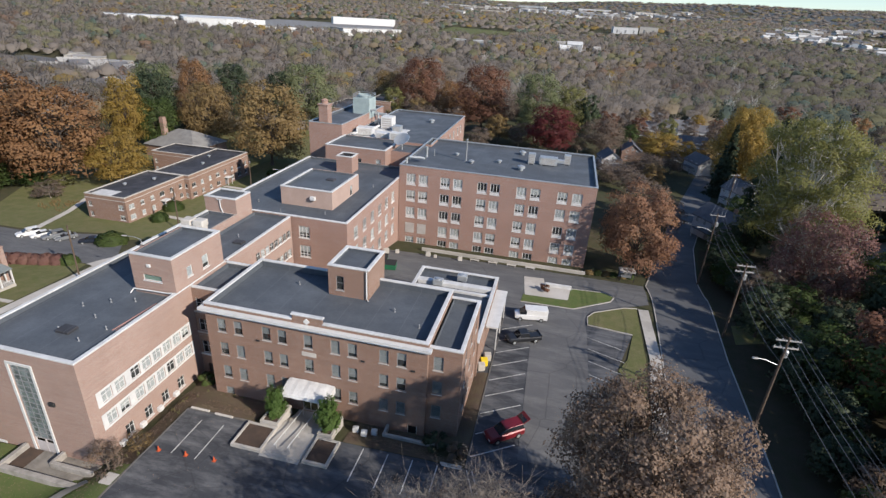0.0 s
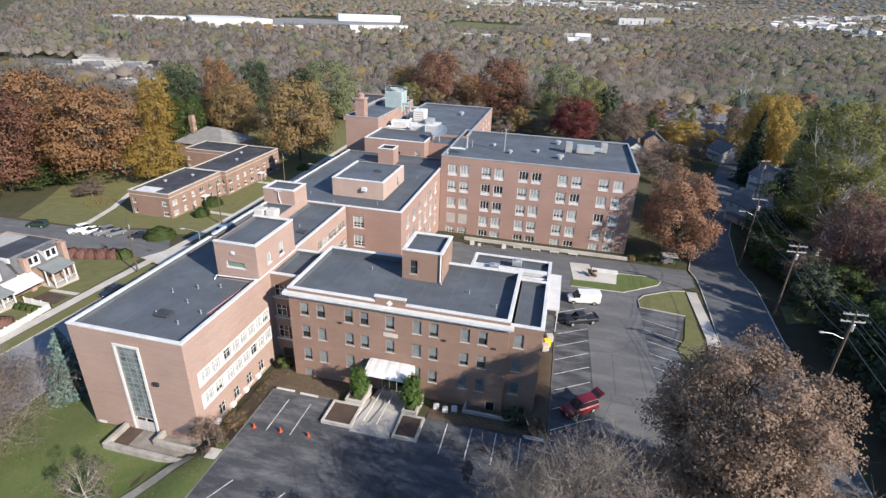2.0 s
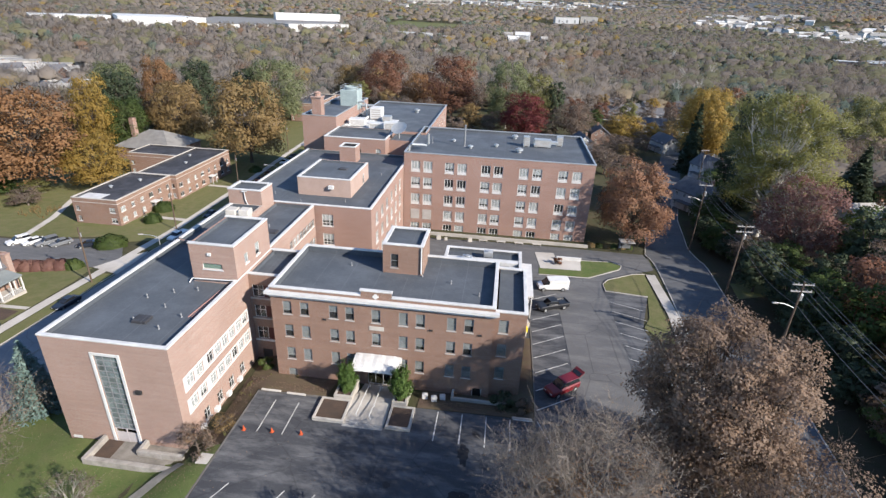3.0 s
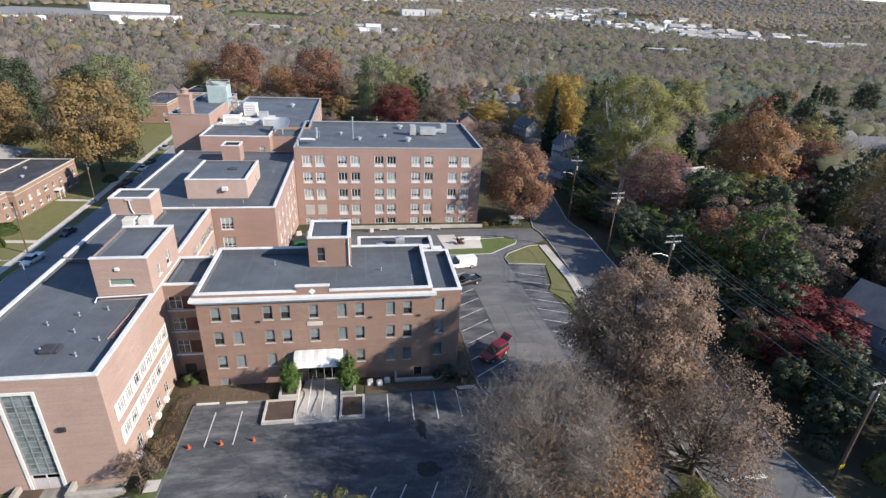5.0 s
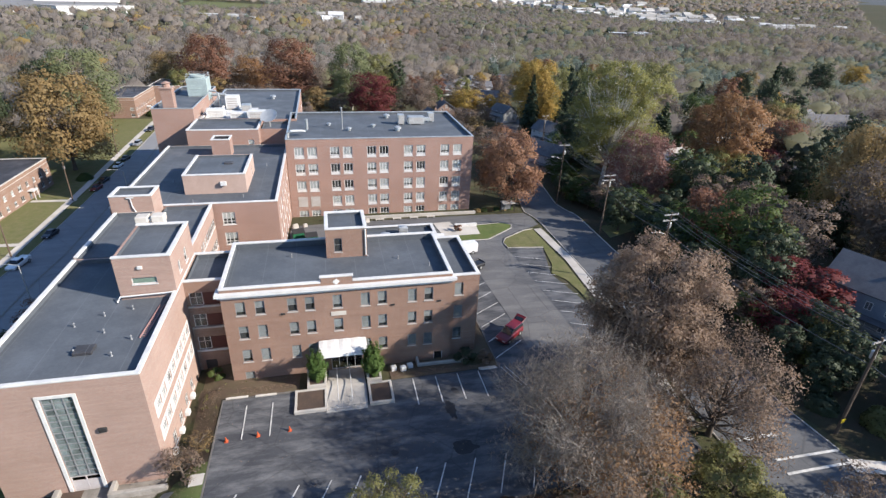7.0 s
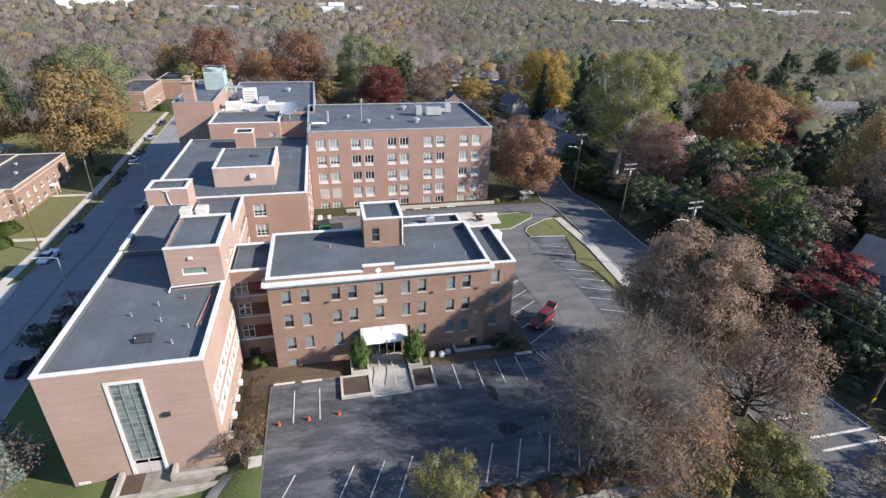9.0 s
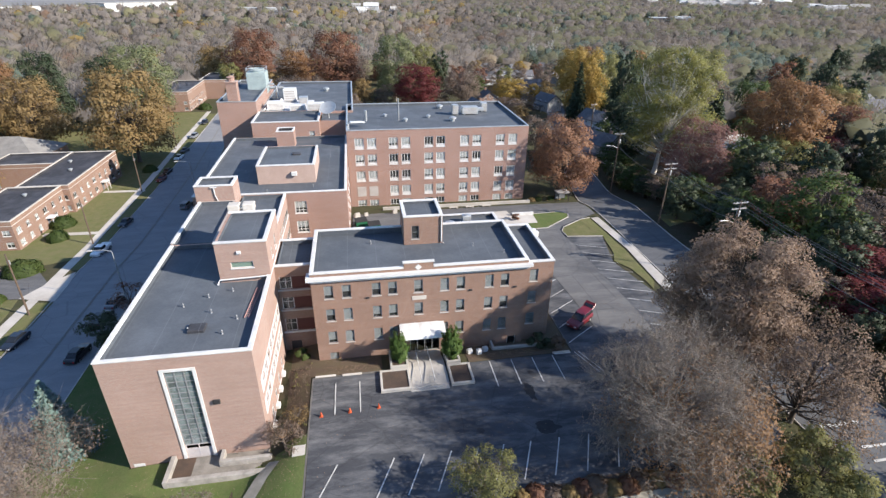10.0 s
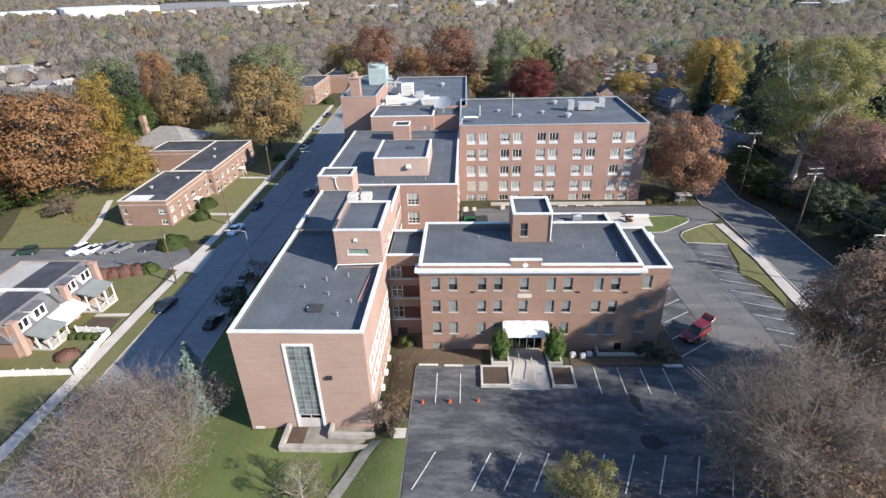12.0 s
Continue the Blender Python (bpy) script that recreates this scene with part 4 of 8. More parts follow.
bm = bmesh.new()
for x0, x1, z0, z1 in ((-52.2, -51.9, -2.3, 10.4), (-49.2, -48.9, -2.3, 10.4), (-51.897, -49.203, 10.1, 10.4)):
    box(bm, x0, AY0 - 0.1, z0, x1, AY0 - 0.003, z1)
part("stone_surround", bm, WHITE_PAINT, west, "white stone surround of the tall window")
for holes, z0, z1 in ((band1, 5.15, 7.1), (band2, 2.15, 4.15)):
    bm = wall_mesh("E", AX1 + 0.063, 33.3, 48.0, z0, z1, holes, 0.06)
    part("spandrel_band", bm, WHITE_PAINT, west, "white panel band round the windows")
    fit_windows(west, "small", {"E": holes}, {"E": AX1}, 0.85, False)
fit_windows(west, "small", {"E": low_w}, {"E": AX1}, 0.2)
for y in (34.8, 37.8, 40.6, 43.4):
    bm = bmesh.new()
    rounded_box(bm, AX1 + 0.003, y - 0.36, -1.2, AX1 + 0.5, y + 0.36, -0.6, 0.05)
    for k in range(5):
        box(bm, AX1 + 0.5, y - 0.3, -1.13 + 0.1 * k, AX1 + 0.52, y + 0.3, -1.08 + 0.1 * k)
    solid("air_conditioner", bm, WHITE_PAINT, "white boxy air conditioner fixed to the wall", "air conditioner", "wall units")
bm = bmesh.new()
rounded_box(bm, -48.0, AY0 - 0.25, 5.6, -47.3, AY0 - 0.003, 6.1, 0.04)
part("floodlight", bm, BLACK, west, "small dark floodlight")
bm = bmesh.new()
rounded_box(bm, -57.3, AY0 - 0.06, -2.0, -56.2, AY0 - 0.003, -1.6, 0.02)
part("wall_plate", bm, WHITE_PAINT, west, "small white plate")
rear = wing("street_wing", "narrow rear stretch of the pink brick wing", -57.9, -52.3, 57.003, 73.0, -7.0, 11.15, 11.7, BRICK_PINK, sides="NEW", cap_sides="W")
tower = wing("roof_tower", "brick plant tower standing on the flat roof", -49.3, -43.38, 46.7, 56.2, 11.202, 16.0, 16.4, BRICK_PINK,
             holes={"S": [(-47.8, -45.2, 13.1, 13.9)], "E": [(49.0, 50.0, 13.0, 14.4), (52.0, 53.2, 12.8, 14.6)]}, cap_sides="SNE")
slot = window(tower, "plain", "S", 46.7, -47.8, -45.2, 13.1, 13.9, 0.0)
# pale green panel added to brighten the dark slot window
bm = bmesh.new()
box(bm, 0.06, 0.055, 0.06, 2.54, 0.065, 0.74)
part("curtain", bm, surface("pale_green_panel", (0.30, 0.40, 0.32), (0.24, 0.33, 0.27), 0.9), slot, "pale green panel added behind the slot glass")
fit_windows(tower, "plain", {"E": [(49.0, 50.0, 13.0, 14.4), (52.0, 53.2, 12.8, 14.6)]}, {"E": -43.38}, 0.3)
bm = bmesh.new()
rounded_box(bm, -46.9, 46.5, 15.0, -46.4, 46.697, 15.4, 0.04)
part("lamp", bm, WHITE_PAINT, tower, "small white wall lamp")
bm = bmesh.new()
tube(bm, [(-49.5, 46.0, 11.3), (-49.3, 46.4, 11.75), (-46.5, 46.4, 11.85), (-44.6, 46.4, 11.9), (-43.7, 46.4, 12.0)], 0.09, 8)
part("pipe", bm, WHITE_PAINT, tower, "white pipe along the tower foot")
part("roof_kerb", (lambda b: (box(b, -49.28, 47.2, 16.0, -49.0, 55.6, 16.15), b)[1])(bmesh.new()), GALV, tower, "thin metal roof edge")
conn = wing("connecting_wing", "brick connecting wing with a band of white windows", -52.297, -44.9, 57.003, 78.0, -6.0, 10.0, 10.55, BRICK_PINK,
            holes={"E": [(y, y + 1.2, 6.9, 8.3) for y in np.arange(66.2, 76.5, 1.4)] + [(y, y + 1.2, 3.2, 4.7) for y in np.arange(70.4, 76.6, 1.4)]}, sides="E", cap_sides="E")
hh = [(y, y + 1.2, 6.9, 8.3) for y in np.arange(66.2, 76.5, 1.4)] + [(y, y + 1.2, 3.2, 4.7) for y in np.arange(70.4, 76.6, 1.4)]
fit_windows(conn, "small", {"E": hh}, {"E": -44.9}, 0.4)
bulk = wing("roof_bulkhead", "small brick bulkhead with a white rim on the roof", -58.4, -52.4, 73.1, 77.6, 9.9, 13.8, 14.15, BRICK_PINK)
bm = bmesh.new()
tube(bm, [(-55.4, 72.98, 14.0), (-55.3, 72.95, 12.6), (-54.8, 72.9, 11.3)], 0.09, 8)
tube(bm, [(-55.9, 72.95, 14.0), (-54.9, 72.95, 14.0)], 0.1, 8)
part("downpipe", bm, WHITE_PAINT, bulk, "white rainwater pipe")
bm = bmesh.new()
rounded_box(bm, -49.4, 56.3, 9.9, -46.2, 57.6, 16.5, 0.08)
rounded_box(bm, -49.5, 56.3, 16.503, -48.0, 57.8, 17.3, 0.08)
rounded_box(bm, -47.6, 56.3, 16.503, -46.1, 57.7, 17.4, 0.08)
rounded_box(bm, -48.1, 56.5, 16.6, -47.5, 57.3, 17.0, 0.05)
solid("roof_duct", bm, PAVING, "cream boxed roof duct beside the tower", "duct")

# open link between west and front wings
link_holes = [(-43.0, -39.2, 8.2, 10.0), (-43.0, -39.2, 5.1, 6.9), (-43.0, -39.2, 1.6, 3.5)]
link = wing("link_porch", "brick link with stacked maroon-panelled porches", AX1 + 0.003, BX0 - 0.003, 49.2, 57.0, -3.0, 10.9, 11.5, BRICK_OLD, holes={"S": link_holes + [(-42.6, -41.2, -1.9, -0.1)]}, sides="SN", cap_sides="SN")
for a0, a1, z0, z1 in link_holes:
    window(link, "small", "S", 49.2, -43.0, -41.5, z0, z1, 0.2, False)
    bm = bmesh.new()
    box(bm, -41.497, 49.32, z0, -39.2, 49.4, z1)
    panel = part("maroon_panel", bm, MAROON, link, "maroon ribbed panel")
    for k in range(6):
        bm = bmesh.new()
        box(bm, -41.45 + 0.38 * k, 49.3, z0, -41.40 + 0.38 * k, 49.318, z1)
        part("rib", bm, MAROON, panel)
    bm = bmesh.new()
    box(bm, -43.3, 49.0, z0 - 0.25, -38.75, 49.197, z0 - 0.05)
    part("floor_edge", bm, WHITE if z0 < 2 else STONE, link)
bm = bmesh.new()
rounded_box(bm, -42.6, 49.3, -1.9, -41.2, 49.36, -0.1, 0.02)
part("door", bm, DARK_ROOM, link, "dark basement door")

# end terrace before the tall window
terr = thing("end_terrace", "raised concrete terrace with low walls and steps", "terrace")
# slab coloured darker than the walls to carry the shade between them
bm = bmesh.new()
box(bm, -52.9, 29.05, -3.0, -43.0, 31.95, -1.6)
part("slab", bm, surface("shade_darkened_terrace_concrete", (0.235, 0.215, 0.19), (0.15, 0.137, 0.12), 0.9, 0.7, 5), terr, "grey terrace floor, shade between the walls painted in")
bm = bmesh.new()
box(bm, -52.88, 29.06, -1.598, -51.0, 31.9, -1.56)
part("soil", bm, TERRACOTTA, terr, "reddish soil in the corner of the terrace")
for c in ((-53.4, 28.5, -3.0, -52.9, 31.9, -0.95), (-52.897, 28.5, -3.0, -43.5, 29.047, -1.05), (-48.3, 30.2, -1.597, -43.0, 30.6, -0.8), (-48.3, 30.603, -1.597, -47.9, 31.9, -0.8)):
    bm = bmesh.new()
    rounded_box(bm, *c, 0.03)
    part("low_wall", bm, WORN_CONCRETE, terr, "weathered concrete low wall")
for k in range(4):
    bm = bmesh.new()
    box(bm, -42.19 + 0.36 * k, 29.0, -2.2, -41.83 + 0.36 * k, 30.4, -1.5 + 0.22 * k)
    part("step", bm, WORN_CONCRETE, terr)
bm = bmesh.new()
rounded_box(bm, -40.7, 29.0, -1.6, -39.35, 30.4, 0.1, 0.04)
solid("concrete_block", bm, CONCRETE, "pale concrete block beside the car park", "block")

# ---- middle wing ----
DX0, DX1, DY0, DY1 = -60.6, -34.4, 78.2, 116.8
d_e = [(y - 1.0, y + 1.0, z0, z1) for y in (82.3, 86.6, 90.9, 95.2, 99.5, 103.8) for z0, z1 in ((6.2, 8.6), (2.4, 4.8), (-1.4, 1.0))]
d_s = [(-43.7, -41.6, 6.6, 8.9), (-43.7, -41.6, 2.8, 5.1)]
mid = wing("middle_wing", "brick middle wing with white windows and grey roof", DX0, DX1, DY0, DY1, -7.0, 10.0, 10.5, BRICK, holes={"S": d_s, "E": d_e}, cap_sides="SEW")
fit_windows(mid, "triple", {"S": d_s, "E": d_e}, {"S": DY0, "E": DX1}, 0.5)
dpn = wing("roof_plant_room", "pinkish rendered plant room on the flat roof", -50.6, -40.1, 84.8, 98.0, 10.002, 13.1, 13.45, TAN, cap_sides="SEW",
           holes={"E": [(93.4, 94.6, 10.1, 12.2)]})
window(dpn, "plain", "E", -40.1, 93.4, 94.6, 10.1, 12.2, 0.9, False)
bm = bmesh.new()
rounded_box(bm, -44.4, 84.2, 11.6, -43.4, 84.797, 12.3, 0.05)
part("vent_box", bm, WHITE_PAINT, dpn, "white vent box")
shaft = wing("brick_shaft", "open-topped square brick shaft on the roof", -49.8, -46.0, 108.6, 112.4, 10.002, 11.2, 13.7, BRICK, roof=ROOF_DARK, coping=0.32)

# ---- tall rear wing ----
EX0, EX1, EY0, EY1 = -34.3, 8.9, 107.9, 137.0
ex = (-31.55, -28.7, -23.7, -20.8, -15.35, -12.5, -6.75, -3.75, 2.0, 5.1)
ez = ((9.4, 11.9), (5.5, 8.0), (1.5, 4.0), (-2.3, 0.15), (-5.2, -3.3))
blank = [(x, z) for x in ex[:2] for z in (-2.3,)]
e_s = [(x - 1.05, x + 1.05, z0, z1) for z0, z1 in ez for x in ex if (x, z0) not in blank]
tall = wing("tall_wing", "five-storey red brick wing with paired white windows", EX0, EX1, EY0, EY1, -9.0, 13.1, 13.65, BRICK, holes={"S": e_s}, coping=0.35, trim=GALV)
fit_windows(tall, "triple", {"S": e_s}, {"S": EY0}, 0.8)
for x in ex[:2]:
    bm = bmesh.new()
    box(bm, x - 1.05, EY0 - 0.05, -2.3, x + 1.05, EY0 - 0.003, 0.15)
    part("blanked_window", bm, STONE, tall, "grey board over a closed window")
for x in ex:
    for z0, z1 in ez[:4]:
        bm = bmesh.new()
        box(bm, x - 0.98, EY0 + 0.05, z0 + 0.12, x + 0.98, EY0 + 0.087, z0 + 0.5)
        if (x, z0) not in blank:
            part("window_panel", bm, WHITE_PAINT, tall)
        else:
            bm.free()
north = wing("north_wing", "tall brick rear wing under a wide grey roof", -56.3, -32.6, 129.5, 175.0, -12.0, 13.1, 13.6, BRICK, cap_sides="NEW", coping=0.35, trim=GALV,
             holes={"E": [(y - 1.0, y + 1.0, 9.4, 11.9) for y in (142, 147, 153, 158, 164, 169)]})
fit_windows(north, "triple", {"E": [(y - 1.0, y + 1.0, 9.4, 11.9) for y in (142, 147, 153, 158, 164, 169)]}, {"E": -32.6}, 0.5)
fblk = wing("stair_block", "brick block above the middle wing roof", -56.4, -40.8, 116.9, 129.4, 9.9, 13.4, 13.9, BRICK, cap_sides="SEW",
            holes={"S": [(-48.1, -47.0, 9.95 + 0.2, 11.4), (-43.2, -42.0, 10.15, 11.6)]})
fit_windows(fblk, "plain", {"S": [(-48.1, -47.0, 10.15, 11.4), (-43.2, -42.0, 10.15, 11.6)]}, {"S": 116.9}, 0.5)
wing("infill_block", "recessed brick infill between the wings", -40.797, -34.303, 121.0, 129.4, -9.0, 12.6, 13.1, BRICK, sides="SN", cap_sides="")
bm = bmesh.new()
box(bm, -40.7, 119.2, 9.0, -34.5, 120.99, 9.4)
solid("metal_landing", bm, GALV, "grey metal landing in a shaded recess", "landing", kind="structure")
wing("boiler_block", "plain windowless brick block on the street side", -65.8, -56.45, 127.2, 160.0, -12.0, 16.2, 16.8, BRICK, coping=0.3, trim=GALV)
bm = bmesh.new()
rounded_box(bm, -63.2, 127.9, 16.2, -60.6, 130.4, 21.2, 0.06)
rounded_box(bm, -63.4, 127.7, 21.2, -60.4, 130.6, 21.6, 0.05)
disc_stack(bm, ((0.9, 21.6), (0.9, 22.4), (1.1, 22.5), (0.2, 22.9)), 10, (-61.9, 129.1, 0))
solid("chimney", bm, BRICK, "square brick chimney with a domed cap", "chimney")

# cooling tower on its frame
ct = thing("cooling_tower", "tall pale green steel cooling tower on a roof frame", "cooling tower")
bm = bmesh.new()
rounded_box(bm, -61.6, 147.5, 15.0, -56.4, 153.0, 20.8, 0.08)
part("casing", bm, TEAL, ct)
for k in range(6):
    bm = bmesh.new()
    box(bm, -61.64, 147.44, 15.6 + 0.85 * k, -56.36, 147.497, 15.75 + 0.85 * k)
    part("rib", bm, TEAL, ct)
bm = bmesh.new()
disc_stack(bm, ((2.0, 20.8), (2.0, 21.6), (1.8, 21.6), (1.8, 20.9)), 20, (-59.0, 150.2, 0))
part("fan_ring", bm, TEAL, ct)
corners = ((-61.5, 147.6), (-56.5, 147.6), (-56.5, 152.9), (-61.5, 152.9))
for p0, p1 in zip(corners, corners[1:] + corners[:1]):
    for z in (21.4, 21.9):
        bm = bmesh.new()
        tube(bm, [(*p0, z), (*p1, z)], 0.06, 5)
        part("rail", bm, GALV, ct)
    bm = bmesh.new()
    tube(bm, [(*p0, 20.8), (*p0, 21.95)], 0.06, 5)
    part("rail_post", bm, GALV, ct)
for x in (-61.3, -56.7):
    for y in (147.8, 152.7):
        bm = bmesh.new()
        box(bm, x - 0.12, y - 0.12, 13.0, x + 0.12, y + 0.12, 15.0)
        part("leg", bm, GALV, ct)
bm = bmesh.new()
tube(bm, [(-56.2, 148.5, 17.5), (-54.6, 148.5, 17.5), (-54.0, 148.3, 17.0), (-53.8, 148.2, 13.3)], 0.3, 10)
tube(bm, [(-56.2, 151.5, 16.0), (-52.5, 151.5, 16.0), (-51.8, 151.4, 15.5), (-51.6, 151.4, 13.3)], 0.45, 10)
part("pipe", bm, GALV, ct, "silver pipework")


def roof_fan(x, y, z, s=1.0, label="squat grey rooftop exhaust fan"):
    bm = bmesh.new()
    disc_stack(bm, ((0.35 * s, 0), (0.35 * s, 0.35 * s), (0.62 * s, 0.4 * s), (0.6 * s, 0.62 * s), (0.25 * s, 0.78 * s)), 12, (x, y, z))
    return solid("roof_fan", bm, GALV, label, "roof vent", "roof vents")


def roof_pipe(x, y, z, h, r=0.07):
    bm = bmesh.new()
    disc_stack(bm, ((r * 2.2, 0), (r * 1.2, 0.12), (r, 0.14), (r, h), (r * 1.7, h), (r * 1.7, h + 0.08), (r * 0.4, h + 0.2)), 8, (x, y, z))
    return solid("vent_pipe", bm, PIPE_GREY, "thin grey roof vent pipe", "vent pipe", "roof vents")


def hvac(x, y, z, w, d, h, turn=0.0, material=None, label="grey boxy rooftop air handler with louvres"):
    u = thing("air_handler", label, "air handler", (x, y, z), turn, "rooftop units")
    bm = bmesh.new()
    rounded_box(bm, -w / 2, -d / 2, 0.2, w / 2, d / 2, h, 0.05)
    part("casing", bm, material or GALV, u)
    bm = bmesh.new()
    for k in range(5):
        box(bm, -w * 0.4, -d / 2 - 0.03, 0.3 + k * (h - 0.5) / 5, w * 0.4, -d / 2 - 0.002, 0.3 + (k + 0.6) * (h - 0.5) / 5)
    part("louvre", bm, STONE, u)
    for sx in (-1, 1):
        bm = bmesh.new()
        box(bm, sx * w * 0.35 - 0.1, -d * 0.45, 0, sx * w * 0.35 + 0.1, d * 0.45, 0.2)
        part("rail", bm, GALV, u)
    return u


# roof clutter
for x, y, s in ((-24.5, 124.0, 0.9), (-19.8, 118.2, 1.1), (-13.6, 121.5, 1.0), (-9.0, 132.0, 1.4), (-8.0, 117.2, 1.5)):
    roof_fan(x, y, 13.1, s)
roof_pipe(-21.4, 119.4, 13.1, 5.2, 0.2)
roof_pipe(-29.6, 121.0, 13.1, 1.4, 0.1)
hvac(-2.2, 124.6, 13.1, 4.2, 2.2, 2.0)
hvac(2.2, 127.0, 13.1, 1.6, 1.6, 2.4)
hvac(-6.2, 124.2, 13.1, 1.6, 1.8, 2.6)
bm = bmesh.new()
rounded_box(bm, -4.5, 124.0, 13.9, 1.6, 125.2, 14.7, 0.08)
solid("roof_duct", bm, GALV, "silver duct between rooftop units", "duct")
bm = bmesh.new()
tube(bm, [(-33.9, 112.0, 9.5), (-33.9, 112.0, 14.2), (-33.3, 112.2, 14.6), (-30.9, 113.2, 14.4), (-30.0, 113.5, 14.2), (-29.6, 113.6, 14.6), (-29.6, 113.6, 17.0)], 0.3, 10)
solid("exhaust_duct", bm, GALV, "bent silver exhaust duct over the parapet", "duct")
dish = thing("satellite_dish", "large pale satellite dish on the roof", "satellite dish", (-38.6, 123.4, 13.1))
bm = bmesh.new()
prev = None
for k in range(5):
    r = 2.1 * k / 4
    ring = [bm.verts.new((r * math.cos(a), 0.45 * (r / 2.1) ** 2, r * math.sin(a))) for a in np.linspace(0, 2 * math.pi, 20, endpoint=False)] if k else [bm.verts.new((0, 0, 0))]
    if prev and len(prev) == 1:
        for i in range(20):
            bm.faces.new((prev[0], ring[i], ring[(i + 1) % 20]))
    elif prev:
        for i in range(20):
            bm.faces.new((prev[i], ring[i], ring[(i + 1) % 20], prev[(i + 1) % 20]))
    prev = ring
bowl = part("bowl", bm, GALV, dish)
bowl.modifiers.new("thickness", "SOLIDIFY").thickness = 0.06
bowl.matrix_basis = pose(0, 0, 2.4, 55, 0, 160)
bm = bmesh.new()
tube(bm, [(0, 0, 0), (0, 0, 2.3)], 0.15, 8)
part("mast", bm, GALV, dish)
hvac(-52.8, 135.0, 13.1, 4.5, 3.0, 2.2, 8, WHITE_PAINT, "white rooftop air handler with louvres")
hvac(-47.0, 133.5, 13.1, 4.0, 2.4, 1.6, 0, WHITE_PAINT, "white rooftop air handler with louvres")
hvac(-42.2, 131.5, 13.1, 4.4, 2.2, 2.4, 0, WHITE_PAINT, "white rooftop air handler with louvres")
hvac(-50.0, 146.0, 13.1, 3.4, 3.4, 3.6, 0, WHITE_PAINT, "white rooftop air handler with louvres")
hvac(-46.2, 143.0, 13.1, 2.4, 2.4, 1.8)
bm = bmesh.new()
box(bm, -56.0, 131.0, 13.103, -43.5, 147.0, 13.14)
solid("white_roof_patch", bm, WHITE, "bright white coated patch of roof", "roof", kind="structure")
bm = bmesh.new()
tube(bm, [(-55.6, 131.5, 13.6), (-55.0, 141.0, 13.6), (-52.6, 141.5, 13.7), (-52.4, 144.8, 13.9)], 0.35, 10)
tube(bm, [(-54.6, 131.0, 13.9), (-54.2, 138.0, 13.9), (-49.0, 138.5, 13.9)], 0.25, 8)
solid("roof_duct", bm, WHITE_PAINT, "white insulated pipe run on the roof", "duct")
roof_fan(-40.5, 161.0, 13.1, 1.5)
for x, y in ((-52.3, 41.8), (-50.0, 43.5), (-47.5, 44.5), (-49.0, 40.2), (-46.0, 38.6), (-47.0, 36.0), (-50.6, 37.0)):
    roof_pipe(x, y, 11.2, 0.35, 0.06)
bm = bmesh.new()
rounded_box(bm, -50.6, 36.5, 11.2, -48.9, 37.9, 11.55, 0.05)
solid("roof_hatch", bm, ROOF_DARK, "low dark roof hatch", "roof hatch")
lad = thing("ladder", "rusty pinkish ladder lying on the roof", "ladder", (-45.0, 38.6, 11.24), -4)
RUSTY = surface("faded_red_paint", (0.38, 0.22, 0.20), (0.30, 0.17, 0.16), 0.8)
for x in (-0.24, 0.24):
    bm = bmesh.new()
    box(bm, x - 0.04, 0, 0, x + 0.04, 6.2, 0.1)
    part("rail", bm, RUSTY, lad)
for k in range(15):
    bm = bmesh.new()
    tube(bm, [(-0.22, 0.3 + 0.4 * k, 0.05), (0.22, 0.3 + 0.4 * k, 0.05)], 0.03, 5)
    part("rung", bm, RUSTY, lad)
for x, y, z in ((-17.0, 52.0, 11.35), (-13.2, 49.5, 11.35), (-31.0, 54.5, 11.35), (-48.5, 80.6, 10.0), (-40.5, 82.4, 10.0), (-54.0, 92.0, 10.0), (-55.0, 84.0, 10.0), (-38.0, 101.0, 10.0), (-49.0, 68.0, 10.0)):
    roof_pipe(x, y, z, 0.35, 0.06)
for x, y, z in ((-47.6, 66.0, 10.0), (-44.0, 93.0, 13.1)):
    bm = bmesh.new()
    rounded_box(bm, x - 0.8, y - 0.6, z, x + 0.8, y + 0.6, z + 0.3, 0.05)
    solid("roof_hatch", bm, ROOF_DARK, "low dark roof hatch", "roof hatch")


# ---- trees ----
def limb(verts, faces, pts, radii, sides):
    base = len(verts)
    for i, p in enumerate(pts):
        d = pts[min(i + 1, len(pts) - 1)] - pts[max(i - 1, 0)]
        d = d / (np.linalg.norm(d) + 1e-9)
        a = np.cross(d, (0.31, 0.87, 0.38))
        a /= np.linalg.norm(a) + 1e-9
        b = np.cross(d, a)
        for k in range(sides):
            t = 2 * math.pi * k / sides
            verts.append(p + radii[i] * (math.cos(t) * a + math.sin(t) * b))
    for i in range(len(pts) - 1):
        for k in range(sides):
            faces.append((base + i * sides + k, base + i * sides + (k + 1) % sides, base + (i + 1) * sides + (k + 1) % sides, base + (i + 1) * sides + k))


def bent(rng, a, b, n, sag):
    t = np.linspace(0, 1, n)[:, None]
    p = a + (b - a) * t
    off = rng.normal(0, sag, 3)
    return p + off * (np.sin(t * math.pi)) + rng.normal(0, sag * 0.25, (n, 3)) * np.sin(t * math.pi)


